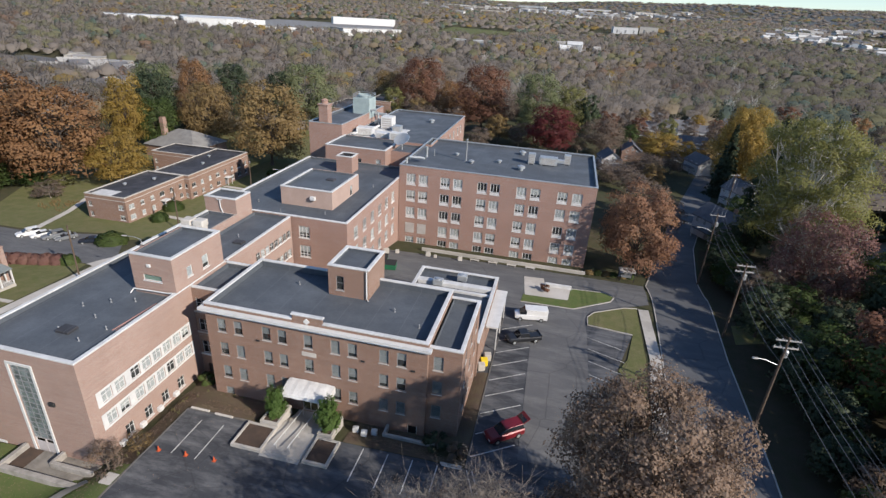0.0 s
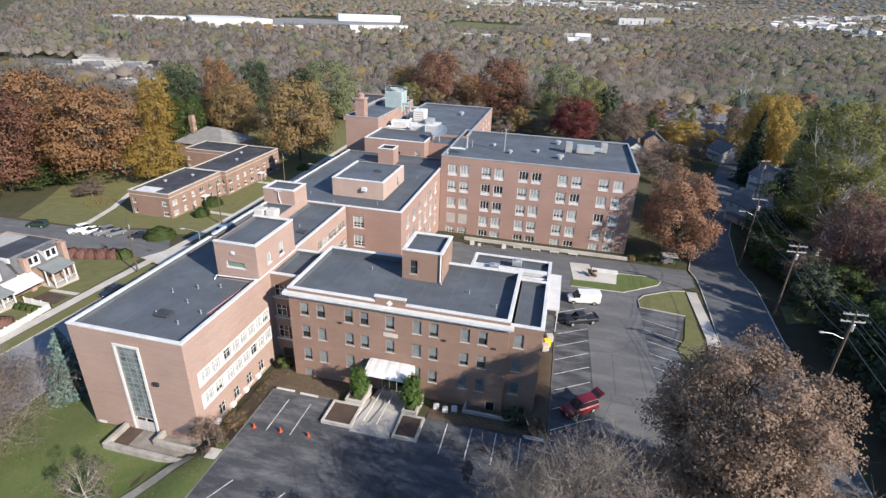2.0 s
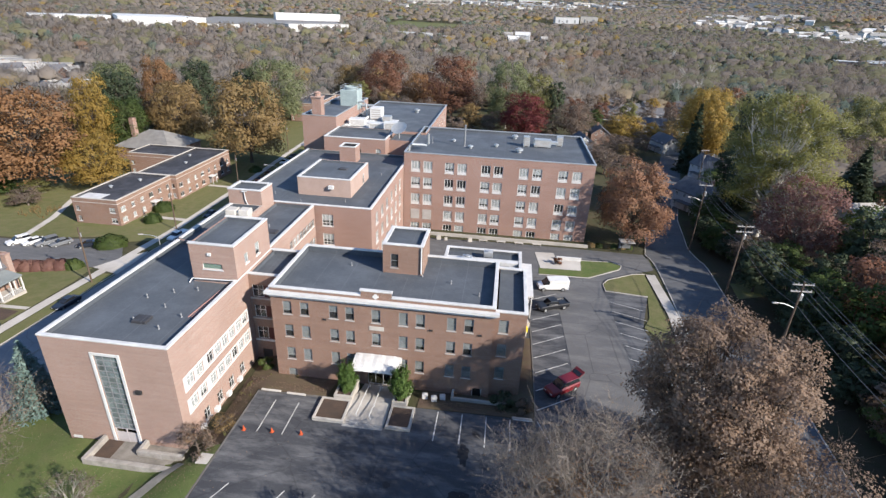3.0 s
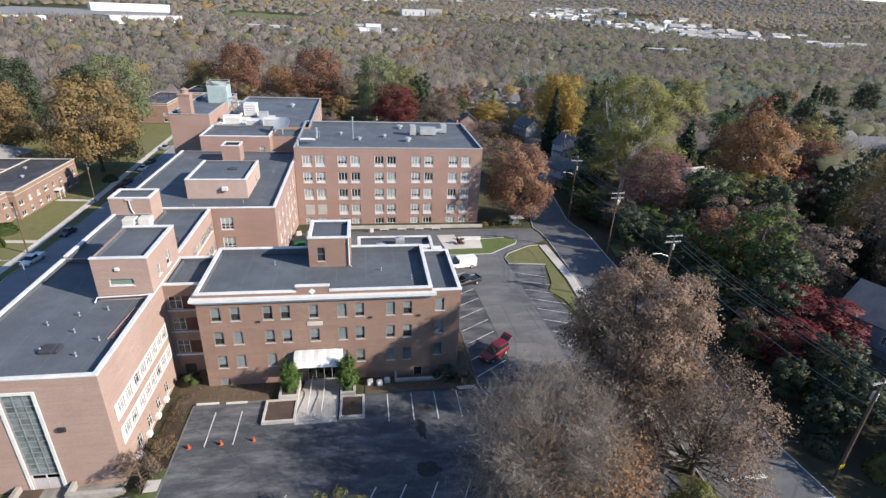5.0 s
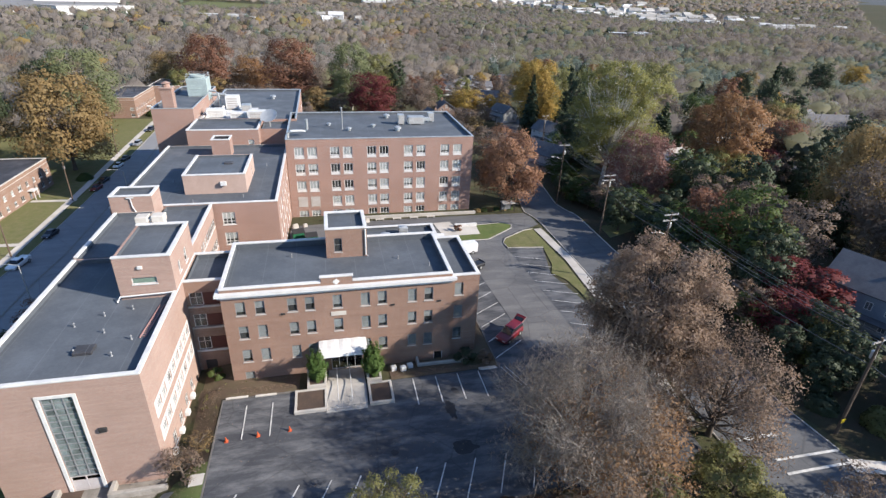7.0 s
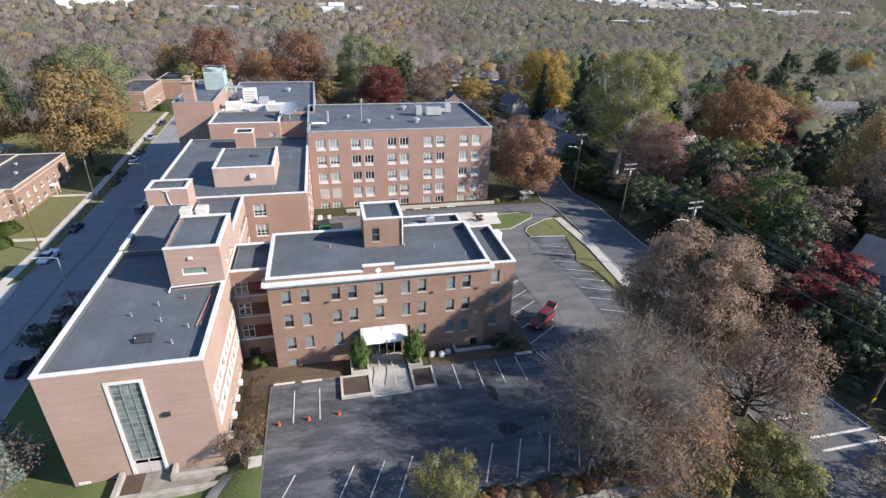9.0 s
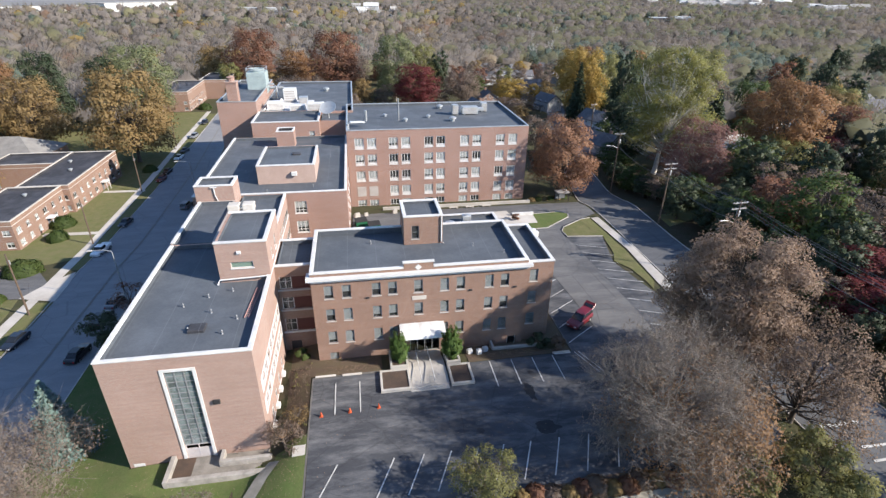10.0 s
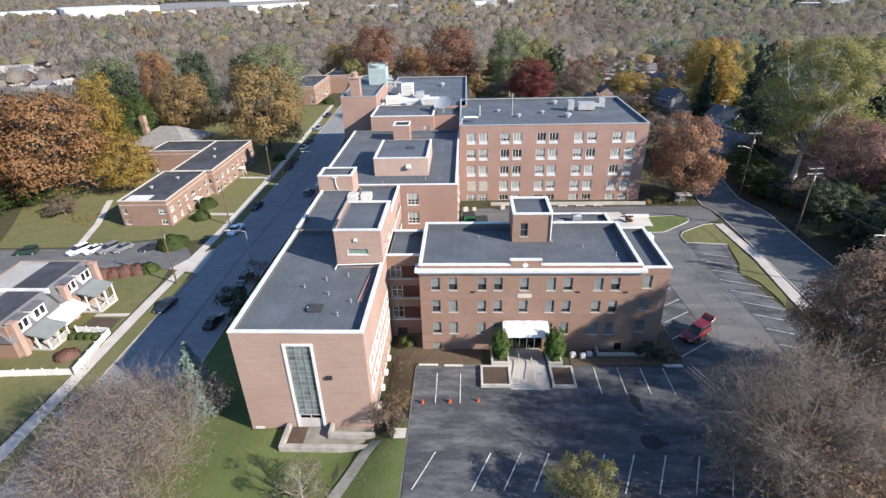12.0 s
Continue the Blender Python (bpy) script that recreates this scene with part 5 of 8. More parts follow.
def leaf_tris(rng, centres, normals, size, long=1.0, jitter=0.55, soft=0.7):
    """Small bent leaves that face outward, lit as part of the crown they sit on."""
    n = len(centres)
    nn = normals + rng.normal(0, jitter, (n, 3))
    nn /= np.linalg.norm(nn, axis=1)[:, None] + 1e-9
    nn *= np.where((nn * normals).sum(1) < 0, -1.0, 1.0)[:, None]
    a = np.cross(nn, rng.normal(0, 1, (n, 3)))
    a /= np.linalg.norm(a, axis=1)[:, None] + 1e-9
    b = np.cross(nn, a)
    s = size * rng.uniform(0.5, 1.25, (n, 1))
    a, b = a * s * 0.5 * long, b * s * 0.5
    v = np.stack([centres - a * 1.1 - b * 0.8, centres + a * 1.1 - b * 0.5, centres + b * 1.2 + nn * s * 0.12], 1).reshape(-1, 3)
    f = np.arange(3 * n).reshape(n, 3)
    vn = normals * soft + nn * (1 - soft)
    vn /= np.linalg.norm(vn, axis=1)[:, None] + 1e-9
    return v, f, np.repeat(vn, 3, axis=0)


def crown_lobes(rng, h, r, n, low=0.32, top=1.0, narrow=0.35):
    """Clumps that fill an uneven egg; each is a centre and a radius."""
    out = []
    for i in range(n):
        u = (i + 0.5) / n
        z = h * (low + (top - low) * (0.06 + 0.86 * u))
        k = (z / h - low) / (top - low)
        rad = r * math.sqrt(max(0.05, 1 - (abs(k - 0.42) / 0.62) ** 2.2))
        a = i * 2.39996 + rng.uniform(-0.5, 0.5)
        q = rad * math.sqrt(rng.uniform(0.15, 1.0)) * 0.74
        lr = r * rng.uniform(0.26, 0.44) * (1 - narrow * k)
        out.append((np.array((q * math.cos(a), q * math.sin(a), z)), lr))
    return out


def tree_meshes(name, h, r, leaf_mat, bark_mat, seed, leaves=6000, leaf=0.5, lobes=18, low=0.32, twigs=6, bareness=0.0, trunk=None, long=1.0, soft=0.55, lob=1.0):
    """Trunk and limbs in one mesh, leaves in another."""
    rng = np.random.default_rng(seed)
    lo = [(c, q * lob) for c, q in crown_lobes(rng, h, r, lobes, low)]
    tv, tf = [], []
    tr = trunk or max(0.16, h * 0.019)
    fork = h * low * 0.95
    lean = rng.normal(0, 0.25, 3) * (1, 1, 0)
    spine = bent(rng, np.array((0, 0, -0.5)), np.array((lean[0], lean[1], h * 0.8)), 9, h * 0.012)
    limb(tv, tf, spine, [tr * (1.35 if i == 0 else 1) * (1 - 0.88 * i / 8) for i in range(9)], 8)
    for c, lr in lo:
        zf = np.clip(fork * rng.uniform(0.85, 1.0) + max(0, c[2] - fork) * rng.uniform(0.15, 0.5), 0.5, h * 0.75)
        k = np.interp(zf, spine[:, 2], np.arange(9))
        i0 = int(min(7, k))
        start = spine[i0] + (spine[i0 + 1] - spine[i0]) * (k - i0)
        br = tr * 0.42 * (1 - 0.55 * zf / h)
        pts = bent(rng, start, c, 5, lr * 0.22)
        limb(tv, tf, pts, [br, br * 0.75, br * 0.55, br * 0.4, br * 0.28], 5)
        for _ in range(twigs):
            d = rng.normal(0, 1, 3) + (0, 0, 0.35)
            d /= np.linalg.norm(d)
            end = c + d * lr * rng.uniform(0.75, 1.1)
            s0 = pts[rng.integers(2, 5)]
            p2 = bent(rng, s0, end, 4, lr * 0.12)
            limb(tv, tf, p2, [br * 0.3, br * 0.22, br * 0.14, br * 0.05], 3)
            if bareness > 0:
                for _ in range(int(5 * bareness)):
                    e2 = p2[rng.integers(1, 4)]
                    d2 = d * 0.5 + rng.normal(0, 0.7, 3) + (0, 0, 0.2)
                    limb(tv, tf, bent(rng, e2, e2 + d2 * lr * 0.4, 3, lr * 0.05), [br * 0.13, br * 0.09, br * 0.03], 3)
    wood = soup("trunk", np.array(tv), np.array(tf), bark_mat)
    w = np.array([lr ** 2 for _, lr in lo])
    cnt = (leaves * w / w.sum()).astype(int)
    cs, ns = [], []
    for (c, lr), k in zip(lo, cnt):
        d = rng.normal(0, 1, (k, 3))
        d /= np.linalg.norm(d, axis=1)[:, None]
        d[:, 2] = np.where(d[:, 2] < -0.35, -d[:, 2] * 0.5, d[:, 2])
        wob = 1 + 0.22 * np.sin(d[:, 0] * 5 + seed) * np.cos(d[:, 1] * 6 + c[2]) + 0.12 * np.sin(d[:, 2] * 9 + c[0])
        rad = lr * wob * rng.uniform(0.45, 1.08, k) ** 0.55
        cs.append(c + d * rad[:, None] * (1, 1, 0.85))
        ns.append(d)
    cs, ns = np.concatenate(cs), np.concatenate(ns)
    whole = (cs - (0, 0, h * (low + 0.3 * (1 - low)))) / (r, r, h * 0.5 * (1 - low))
    ns = ns + whole * 0.6
    ns /= np.linalg.norm(ns, axis=1)[:, None] + 1e-9
    v, f, vn = leaf_tris(rng, cs, ns, leaf, long, soft=soft)
    return wood, soup("crown", v, f, leaf_mat, vn)


def conifer_meshes(h, r, leaf_mat, seed, tiers=15, per=26, leaf=0.5):
    rng = np.random.default_rng(seed)
    tv, tf = [], []
    limb(tv, tf, np.array([(0, 0, -0.5), (0, 0, h * 0.5), (0, 0, h)]), [h * 0.018, h * 0.011, 0.02], 7)
    cs, ns = [], []
    for i in range(tiers):
        k = i / (tiers - 1)
        z = h * (0.08 + 0.9 * k)
        rad = r * (1 - k) ** 0.85 + 0.12
        boughs = max(5, int(11 * (1 - k * 0.5)))
        for j in range(boughs):
            a = 2 * math.pi * (j + rng.uniform(-0.3, 0.3)) / boughs + i
            L = rad * rng.uniform(0.75, 1.12)
            end = np.array((L * math.cos(a), L * math.sin(a), z - 0.22 * L))
            limb(tv, tf, np.array([(0, 0, z + 0.1), end * (0.6, 0.6, 1) + (0, 0, 0), end]), [0.06, 0.04, 0.015], 3)
            m = max(4, int(per * (1 - k * 0.75)))
            t = rng.uniform(0.15, 1.0, m) ** 0.7
            side = rng.normal(0, 0.16 * L + 0.05, m)
            px = t * L * math.cos(a) - side * math.sin(a)
            py = t * L * math.sin(a) + side * math.cos(a)
            pz = z - 0.24 * L * t + rng.normal(0, 0.1, m)
            cs.append(np.stack([px, py, pz], 1))
            ns.append(np.tile((0.25 * math.cos(a), 0.25 * math.sin(a), 0.9), (m, 1)))
    v, f, vn = leaf_tris(rng, np.concatenate(cs), np.concatenate(ns), leaf, 1.5, soft=0.4)
    return soup("trunk", np.array(tv), np.array(tf), BARK), soup("crown", v, f, leaf_mat, vn)


def plant(name, label, x, y, meshes, scale=1.0, turn=0.0, group="", category="tree", tall=1.0, sink=0.0):
    t = thing(name, label, category, (0, 0, 0), 0, group)
    t.matrix_basis = Matrix.Translation((x, y, ground_z(x, y) - sink)) @ Matrix.Rotation(radians(turn), 4, "Z") @ Matrix.Diagonal((scale, scale, scale * tall, 1))
    share("trunk", meshes[0], t)
    share("crown", meshes[1], t)
    return t


# trees close to the camera, each its own growth
plant("oak_tree", "large oak with dry tan-brown autumn leaves", 10.6, 34.0, tree_meshes("oak", 20.2, 9.5, OAK_L, BARK, 11, 74000, 0.215, 84, 0.16, 7, 0.6, soft=0.3, lob=0.72))
plant("oak_tree", "spreading oak with thin tan leaves and dark open limbs", 14.6, 25.6, tree_meshes("oak", 13.0, 9.4, OAK_L, BARK, 9, 15000, 0.21, 40, 0.1, 9, 1.4, trunk=0.34, soft=0.3, lob=0.8))
big_bare = plant("bare_tree", "big half-bare tree with grey-brown twigs and last leaves", -3.2, 23.0, tree_meshes("bare", 14.6, 9.9, BARE_L, TWIG, 12, 9000, 0.15, 46, 0.14, 16, 4.0, long=1.6, soft=0.3))
part("last_leaves", tree_meshes("bare", 10.0, 9.0, RUST_TAN_L, TWIG, 112, 12000, 0.25, 40, 0.1, 0, 0, soft=0.3)[1], None, big_bare, "rust and tan leaves left on the lower boughs").matrix_basis = pose(2.6, -1.6, 0.6)
plant("small_tree", "small round tree with thin olive-yellow leaves", -22.2, 20.9, tree_meshes("small", 6.0, 3.9, OLIVE_L, BARK, 13, 9000, 0.15, 16, 0.2, 10, 1.2))
plant("bare_tree", "spreading half-bare street tree with pinkish-brown twigs", -67.0, 23.8, tree_meshes("bare", 12.4, 10.6, BARE_L, TWIG, 14, 22000, 0.14, 42, 0.14, 13, 3.0, long=1.6, soft=0.4))
plant("sapling", "thin leafless sapling on the lawn", -48.6, 22.0, tree_meshes("bare", 5.4, 3.0, BARE_L, BARK_PALE, 15, 1500, 0.14, 10, 0.2, 10, 1.2))
plant("shrub", "sprawling bare shrub against the brick wall", -41.6, 31.2, tree_meshes("shrub", 3.6, 2.6, BARE_L, BARK, 16, 1700, 0.15, 11, 0.12, 9, 1.0), category="shrub")
plant("shrub", "low olive and rust shrub beside the bed", -40.4, 34.4, tree_meshes("shrub", 1.5, 1.7, TAN_L, BARK, 17, 900, 0.11, 10, 0.1, 9, 0.8), category="shrub")
plant("shrub", "yellow-green shrub tree beside the car park", 10.6, 17.4, tree_meshes("shrub", 6.0, 4.6, OLIVE_L, BARK, 18, 7000, 0.24, 16, 0.12, 8, 0.5), category="shrub")
plant("shrub", "yellow-green shrub tree beside the car park", 2.6, 17.2, tree_meshes("shrub", 5.4, 3.0, OLIVE_L, BARK, 19, 4500, 0.24, 12, 0.12, 8, 0.5), category="shrub")
plant("shrub", "thin bare shrub beside the street", 21.0, 12.6, tree_meshes("shrub", 5.6, 5.0, BARE_L, BARK, 20, 3600, 0.2, 14, 0.12, 9, 1.0), category="shrub")
plant("spruce", "young blue-green spruce on the shaded lawn", -66.0, 36.6, conifer_meshes(10.4, 3.3, BLUE_L, 21, 22, 48, 0.27))

def upright_shrub(h, r, leaf_mat, seed):
    """Ascending leafy branches from a short stem."""
    rng = np.random.default_rng(seed)
    tv, tf, cs, ns = [], [], [], []
    limb(tv, tf, np.array([(0, 0, -0.3), (0, 0, h * 0.4), (0.05, 0, h * 0.85)]), [0.12, 0.08, 0.02], 6)
    for i in range(44):
        a, z0 = i * 2.39996, h * (0.05 + 0.6 * i / 44)
        q = r * rng.uniform(0.55, 1.1) * (1 - 0.6 * (i / 44) ** 1.5)
        end = np.array((q * math.cos(a), q * math.sin(a), min(h * 1.05, z0 + h * rng.uniform(0.18, 0.4))))
        p = np.array([(0, 0, z0), (end[0] * 0.65, end[1] * 0.65, z0 + (end[2] - z0) * 0.35), end])
        limb(tv, tf, p, [0.04, 0.028, 0.01], 3)
        t = rng.uniform(0.25, 1.05, 150)[:, None]
        c = np.where(t < 0.5, p[0] + (p[1] - p[0]) * t * 2, p[1] + (p[2] - p[1]) * (t * 2 - 1)) + rng.normal(0, 0.13, (150, 3))
        cs.append(c)
        ns.append(np.tile((0.6 * math.cos(a), 0.6 * math.sin(a), 0.55), (150, 1)))
    v, f, vn = leaf_tris(rng, np.concatenate(cs), np.concatenate(ns), 0.12, 2.1, soft=0.5)
    return soup("trunk", np.array(tv), np.array(tf), BARK), soup("crown", v, f, leaf_mat, vn)


for x, y, s in ((-28.4, 42.2, 1.0), (-21.6, 42.0, 1.05)):
    plant("shrub", "tall green evergreen shrub in the entrance planter", x, y, upright_shrub(5.0, 1.5, VIVID_L, 60 + int(x)), s, category="shrub", group="entrance shrubs")
for x, y, h, r, m in ((-9.2, 43.6, 2.4, 1.8, DARK_L), (-6.6, 42.6, 1.6, 1.2, BARE_L), (-37.6, 48.2, 1.2, 1.0, GREEN_L), (-41.0, 46.4, 1.5, 1.3, GREEN_L)):
    plant("shrub", "low dark evergreen shrub against the brick wall", x, y, tree_meshes("shrub", h, r, m, BARK, int(90 - x), 1300, 0.2, 8, 0.1, 4), category="shrub")

# kinds for the middle distance: young ones of 16 m by 7 m, and old ones of 28 m by 14 m
KINDS, OLD = {}, {}
for nm, lm, bk, sd, bare in (("orange", ORANGE_L, BARK, 41, 0), ("rust", RUST_L, BARK, 42, 0), ("yellow", YELLOW_L, BARK, 43, 0), ("red", RED_L, BARK, 44, 0), ("olive", OLIVE_L, BARK_PALE, 46, 0),
                             ("green", GREEN_L, BARK, 47, 0), ("sage", SAGE_L, BARK_PALE, 48, 0), ("tan", TAN_L, BARK, 49, 0), ("bare", BARE_L, TWIG, 50, 0.6), ("pine", DARK_L, BARK, 52, 0)):
    if bare:
        KINDS[nm] = tree_meshes(nm, 16.0, 7.0, lm, bk, sd, 4200, 0.32, 24, 0.16, 2, bare, long=1.8)
        OLD[nm] = tree_meshes(nm, 28.0, 14.0, lm, bk, sd + 20, 9000, 0.44, 40, 0.16, 2, bare, long=1.8)
    else:
        KINDS[nm] = tree_meshes(nm, 16.0, 5.6 if nm == "pine" else 7.0, lm, bk, sd, 5200, 0.48, 34, 0.14, 0, soft=0.78, lob=0.9)
        OLD[nm] = tree_meshes(nm, 28.0, 11.2 if nm == "pine" else 14.0, lm, bk, sd + 20, 16500, 0.56, 70, 0.12, 0, soft=0.78, lob=0.9)
KINDS["conifer"] = OLD["conifer"] = conifer_meshes(16.0, 5.0, DARK_L, 51, 18, 34, 0.7)
WORDS = {"orange": "broad tree in orange autumn leaf", "rust": "tree with rust-brown autumn leaves", "yellow": "tree in bright yellow autumn leaf", "red": "round maple with deep crimson leaves",
         "olive": "tall tree with thinning olive-yellow leaves", "green": "leafy tree still in dull green", "sage": "soft sage-green rounded tree", "tan": "tree with pale tan autumn leaves", "bare": "leafless tree with grey twigs",
         "conifer": "dark green pointed conifer", "pine": "dark green dense evergreen"}
SPIN = random.Random(3)


def grove(kind, x, y, h=16.0, w=7.0):
    old = w > 8.8 and kind != "conifer"
    s = w / (14.0 if old else 7.0)
    return plant({"conifer": "conifer", "pine": "evergreen_tree"}.get(kind, "tree"), WORDS[kind], x, y, (OLD if old else KINDS)[kind], s, SPIN.uniform(0, 360), "park trees", tall=(h / (28.0 if old else 16.0)) / s)


plant("sycamore", "towering sycamore with pale limbs and thin olive leaves", 53, 122, tree_meshes("sycamore", 36, 14.2, SYCAMORE_L, BARK_WHITE, 61, 42000, 0.38, 60, 0.2, 6, 0.5, lob=0.85))
plant("maple_tree", "broad tree with pinkish-brown thinning leaves beside the wing", 18.5, 108.5, tree_meshes("maple", 20.0, 9.2, PINK_L, BARK, 62, 19000, 0.36, 36, 0.14, 8, 1.0))
plant("maple_tree", "round tree with dusky red leaves by the street", 50.0, 99.5, tree_meshes("maple", 19.5, 9.6, PURPLE_L, BARK_PALE, 63, 16000, 0.36, 34, 0.16, 8, 1.2))
for row in (("pine", 36.5, 84.0, 9.5, 5.4), ("pine", 39.5, 91.0, 8.0, 5.0), ("green", 48, 61.5, 16.5, 8.5), ("pine", 46, 54, 13, 7), ("pine", 40, 48, 11, 6), ("green", 40, 69, 11, 5.5), ("red", 44.5, 46.0, 9.0, 8.2), ("red", 38.5, 42.0, 7.0, 5.5),
            ("orange", 90, 119, 27, 13), ("olive", 83, 110, 13, 9.5), ("tan", 92, 78, 24, 11), ("conifer", 101, 107, 14, 6.5), ("orange", 118, 80, 17, 9), ("pine", 108, 104, 18, 7.5),
            ("bare", 62, 74, 13, 7), ("tan", 122, 100, 16, 9), ("pine", 70, 150, 20, 7), ("conifer", 56, 189, 24.5, 7), ("pine", 68, 176, 31, 8.5), ("pine", 74, 184, 29, 8), ("yellow", 62, 200, 29, 11), ("olive", 76, 214, 26, 12),
            ("yellow", 77, 248, 25, 11), ("yellow", 41, 236, 12, 11), ("bare", 18, 233, 16, 11.5), ("bare", 32, 205, 9, 9), ("bare", 26, 150, 12, 8), ("bare", 30, 138, 10, 6), ("bare", 20, 190, 8, 9), ("bare", 6, 195, 7, 9), ("bare", -12, 198, 7, 9),
            ("red", -4.6, 227, 20, 12), ("pine", 11.4, 258, 23, 7), ("sage", -12, 248, 31, 12.5), ("olive", 2, 262, 25, 11), ("rust", -40, 262, 31, 16), ("rust", -88, 316, 34, 17), ("orange", -62, 292, 24, 12), ("tan", -112, 330, 24, 14), ("bare", -58, 215, 20, 10),
            ("tan", -104.2, 171, 30.5, 15.5), ("tan", -140, 186, 26, 12), ("bare", -150, 200, 22, 12), ("orange", -161, 207, 33, 9.5), ("pine", -151, 222, 31, 12), ("pine", -134, 232, 28, 11), ("sage", -123, 238, 32, 17),
            ("orange", -149, 125, 30, 18), ("orange", -172, 128, 33, 16), ("rust", -164, 108, 28, 13), ("orange", -186, 112, 30, 15), ("yellow", -133, 130.5, 16.5, 11), ("yellow", -160, 165, 29, 9.5),
            ("pine", -167, 188, 29, 13), ("green", -152, 172, 21, 9), ("sage", -180, 205, 30, 13), ("olive", -164, 98, 9, 8), ("green", -160, 118, 8, 8), ("green", -180, 96, 11, 8), ("bare", -140, 112, 5, 5),
            ("orange", 120, 165, 17, 10), ("bare", 104, 186, 16, 9), ("rust", 132, 140, 15, 9), ("pine", 130, 120, 17, 7), ("olive", 132, 223, 27, 12.5), ("green", 128, 182, 18, 9), ("tan", 146, 160, 17, 10), ("pine", 150, 128, 17, 7), ("pine", 168, 190, 24, 9), ("red", 116, 128, 8, 5),
            # dark pines at (38, 30), (42.5, 23.5) stand in for shaded leafy trees
            # six tall ones at x 47-74, y 0-26 stand unseen, added for shade
            ("bare", -50, 238, 15, 8), ("tan", -28, 236, 13, 7), ("bare", -18, 232, 11, 6), ("rust", 22, 268, 14, 7), ("bare", -30, 284, 18, 9), ("bare", 34, 292, 14, 7), ("bare", -4, 292, 16, 8), ("tan", -74, 268, 17, 8), ("bare", -84, 290, 16, 8), ("rust", -16, 300, 17, 8), ("yellow", -52, 300, 16, 7), ("bare", -70, 304, 17, 8), ("green", 14, 300, 13, 7), ("bare", 50, 300, 12, 6), ("olive", -98, 296, 18, 8), ("bare", 8, 232, 9, 5), ("bare", -34, 222, 9, 6), ("pine", 38, 30, 8, 4.5), ("pine", 42.5, 23.5, 9, 5), ("pine", 33.8, 36, 6, 3.6), ("pine", 36.5, 58, 8, 4.6), ("pine", 34.5, 51, 6, 4), ("olive", 40, 36, 6, 3.8), ("bare", 36, 45, 7, 4), ("pine", 54, 13, 19, 7), ("pine", 62, 21, 20, 7), ("green", 68, 8, 20, 9), ("pine", 47, 5, 17, 6), ("pine", 74, 26, 21, 8), ("green", 59, 0, 18, 8), ("pine", 40, 36, 9, 5), ("pine", 36.5, 32, 6, 4), ("bare", 39, 17, 8, 4), ("pine", 57, 158, 17, 6.5), ("pine", 62, 151, 20, 7), ("green", 50, 150, 10, 5), ("yellow", 366, 320, 24, 11), ("pine", 38, 76, 8, 5), ("green", 42, 79, 7, 5), ("pine", 37, 68, 9, 5.5), ("green", 44, 91, 8, 5), ("pine", 47, 82, 10, 6), ("bare", 41, 97, 8, 5), ("pine", 38.5, 102, 6, 4), ("green", 40, 109, 7, 5), ("pine", 38, 116, 6, 4.5), ("green", 41, 122, 7, 5), ("pine", 58, 90, 17, 8), ("green", 63, 99, 15, 8), ("pine", 66, 82, 18, 8), ("bare", 56, 80, 13, 7), ("pine", 46, 128, 12, 5), ("pine", 51, 133, 15, 6), ("green", 43, 130, 8, 4.5), ("pine", 57, 146, 15, 6), ("pine", 64, 166, 16, 6), ("pine", 318, 304, 28, 13), ("pine", 296, 312, 24, 11), ("conifer", 186, 207, 30, 9), ("pine", 198, 240, 24, 9), ("olive", 150, 163, 18, 9.5), ("red", 226, 226, 9, 6), ("pine", 172, 148, 16, 7), ("bare", 215, 172, 15, 9), ("orange", 178, 128, 17, 10), ("green", -154, 119.5, 5, 5), ("olive", -146, 121, 4.5, 4.6), ("green", -160, 112, 5, 6)):
    grove(row[0], *row[1:])


# eastern trees: the tall and out-of-view ones are added to cast shade
EAST_MIX = random.Random(8)
for row in range(13):
    for col in range(7):
        x, y = 36 + 10.5 * col + EAST_MIX.uniform(-3, 3), -24 + 13.5 * row + EAST_MIX.uniform(-4, 4)
        edge = 30.5 + 0.03 * max(0, y)
        if x < edge + 6 or (34 < x < 68 and 24 < y < 60) or (66 < x < 84 and 68 < y < 90) or (28 < x < 50 and 12 < y < 32) or (34 < x < 64 and 76 < y < 116) or (60 < x < 90 and 88 < y < 118) or (78 < x < 96 and 128 < y < 146):
            continue
        if x > 75 + 2.2 * (y + 10):
            continue
        if y > 105 and (x < 56 or EAST_MIX.random() < 0.45):
            continue
        kind = EAST_MIX.choice(("pine", "olive", "green", "bare", "tan", "bare", "green", "conifer", "rust", "pine"))
        h = EAST_MIX.uniform(9, 14) if x < 60 else EAST_MIX.uniform(15, 22) if y < 66 else EAST_MIX.uniform(9, 14)
        grove(kind, x, y, h, h * EAST_MIX.uniform(0.4, 0.55))
ROADSIDE = [tree_meshes("roadside", 4.6, 2.7, m, BARK, 71 + k, 1500, 0.3, 14, 0.1, 3) for k, m in enumerate((DARK_L, GREEN_L, BARE_L))]
for i in range(26):
    y = 30 + 3.6 * i
    x = 33.0 + 0.04 * y + EAST_MIX.uniform(0, 4)
    if 76 < y < 92:
        continue
    plant("roadside_shrub", "small dark shrub at the edge of the street", x, y, ROADSIDE[i % 3], EAST_MIX.uniform(0.7, 1.3), 40 * i, "roadside shrubs", "shrub")


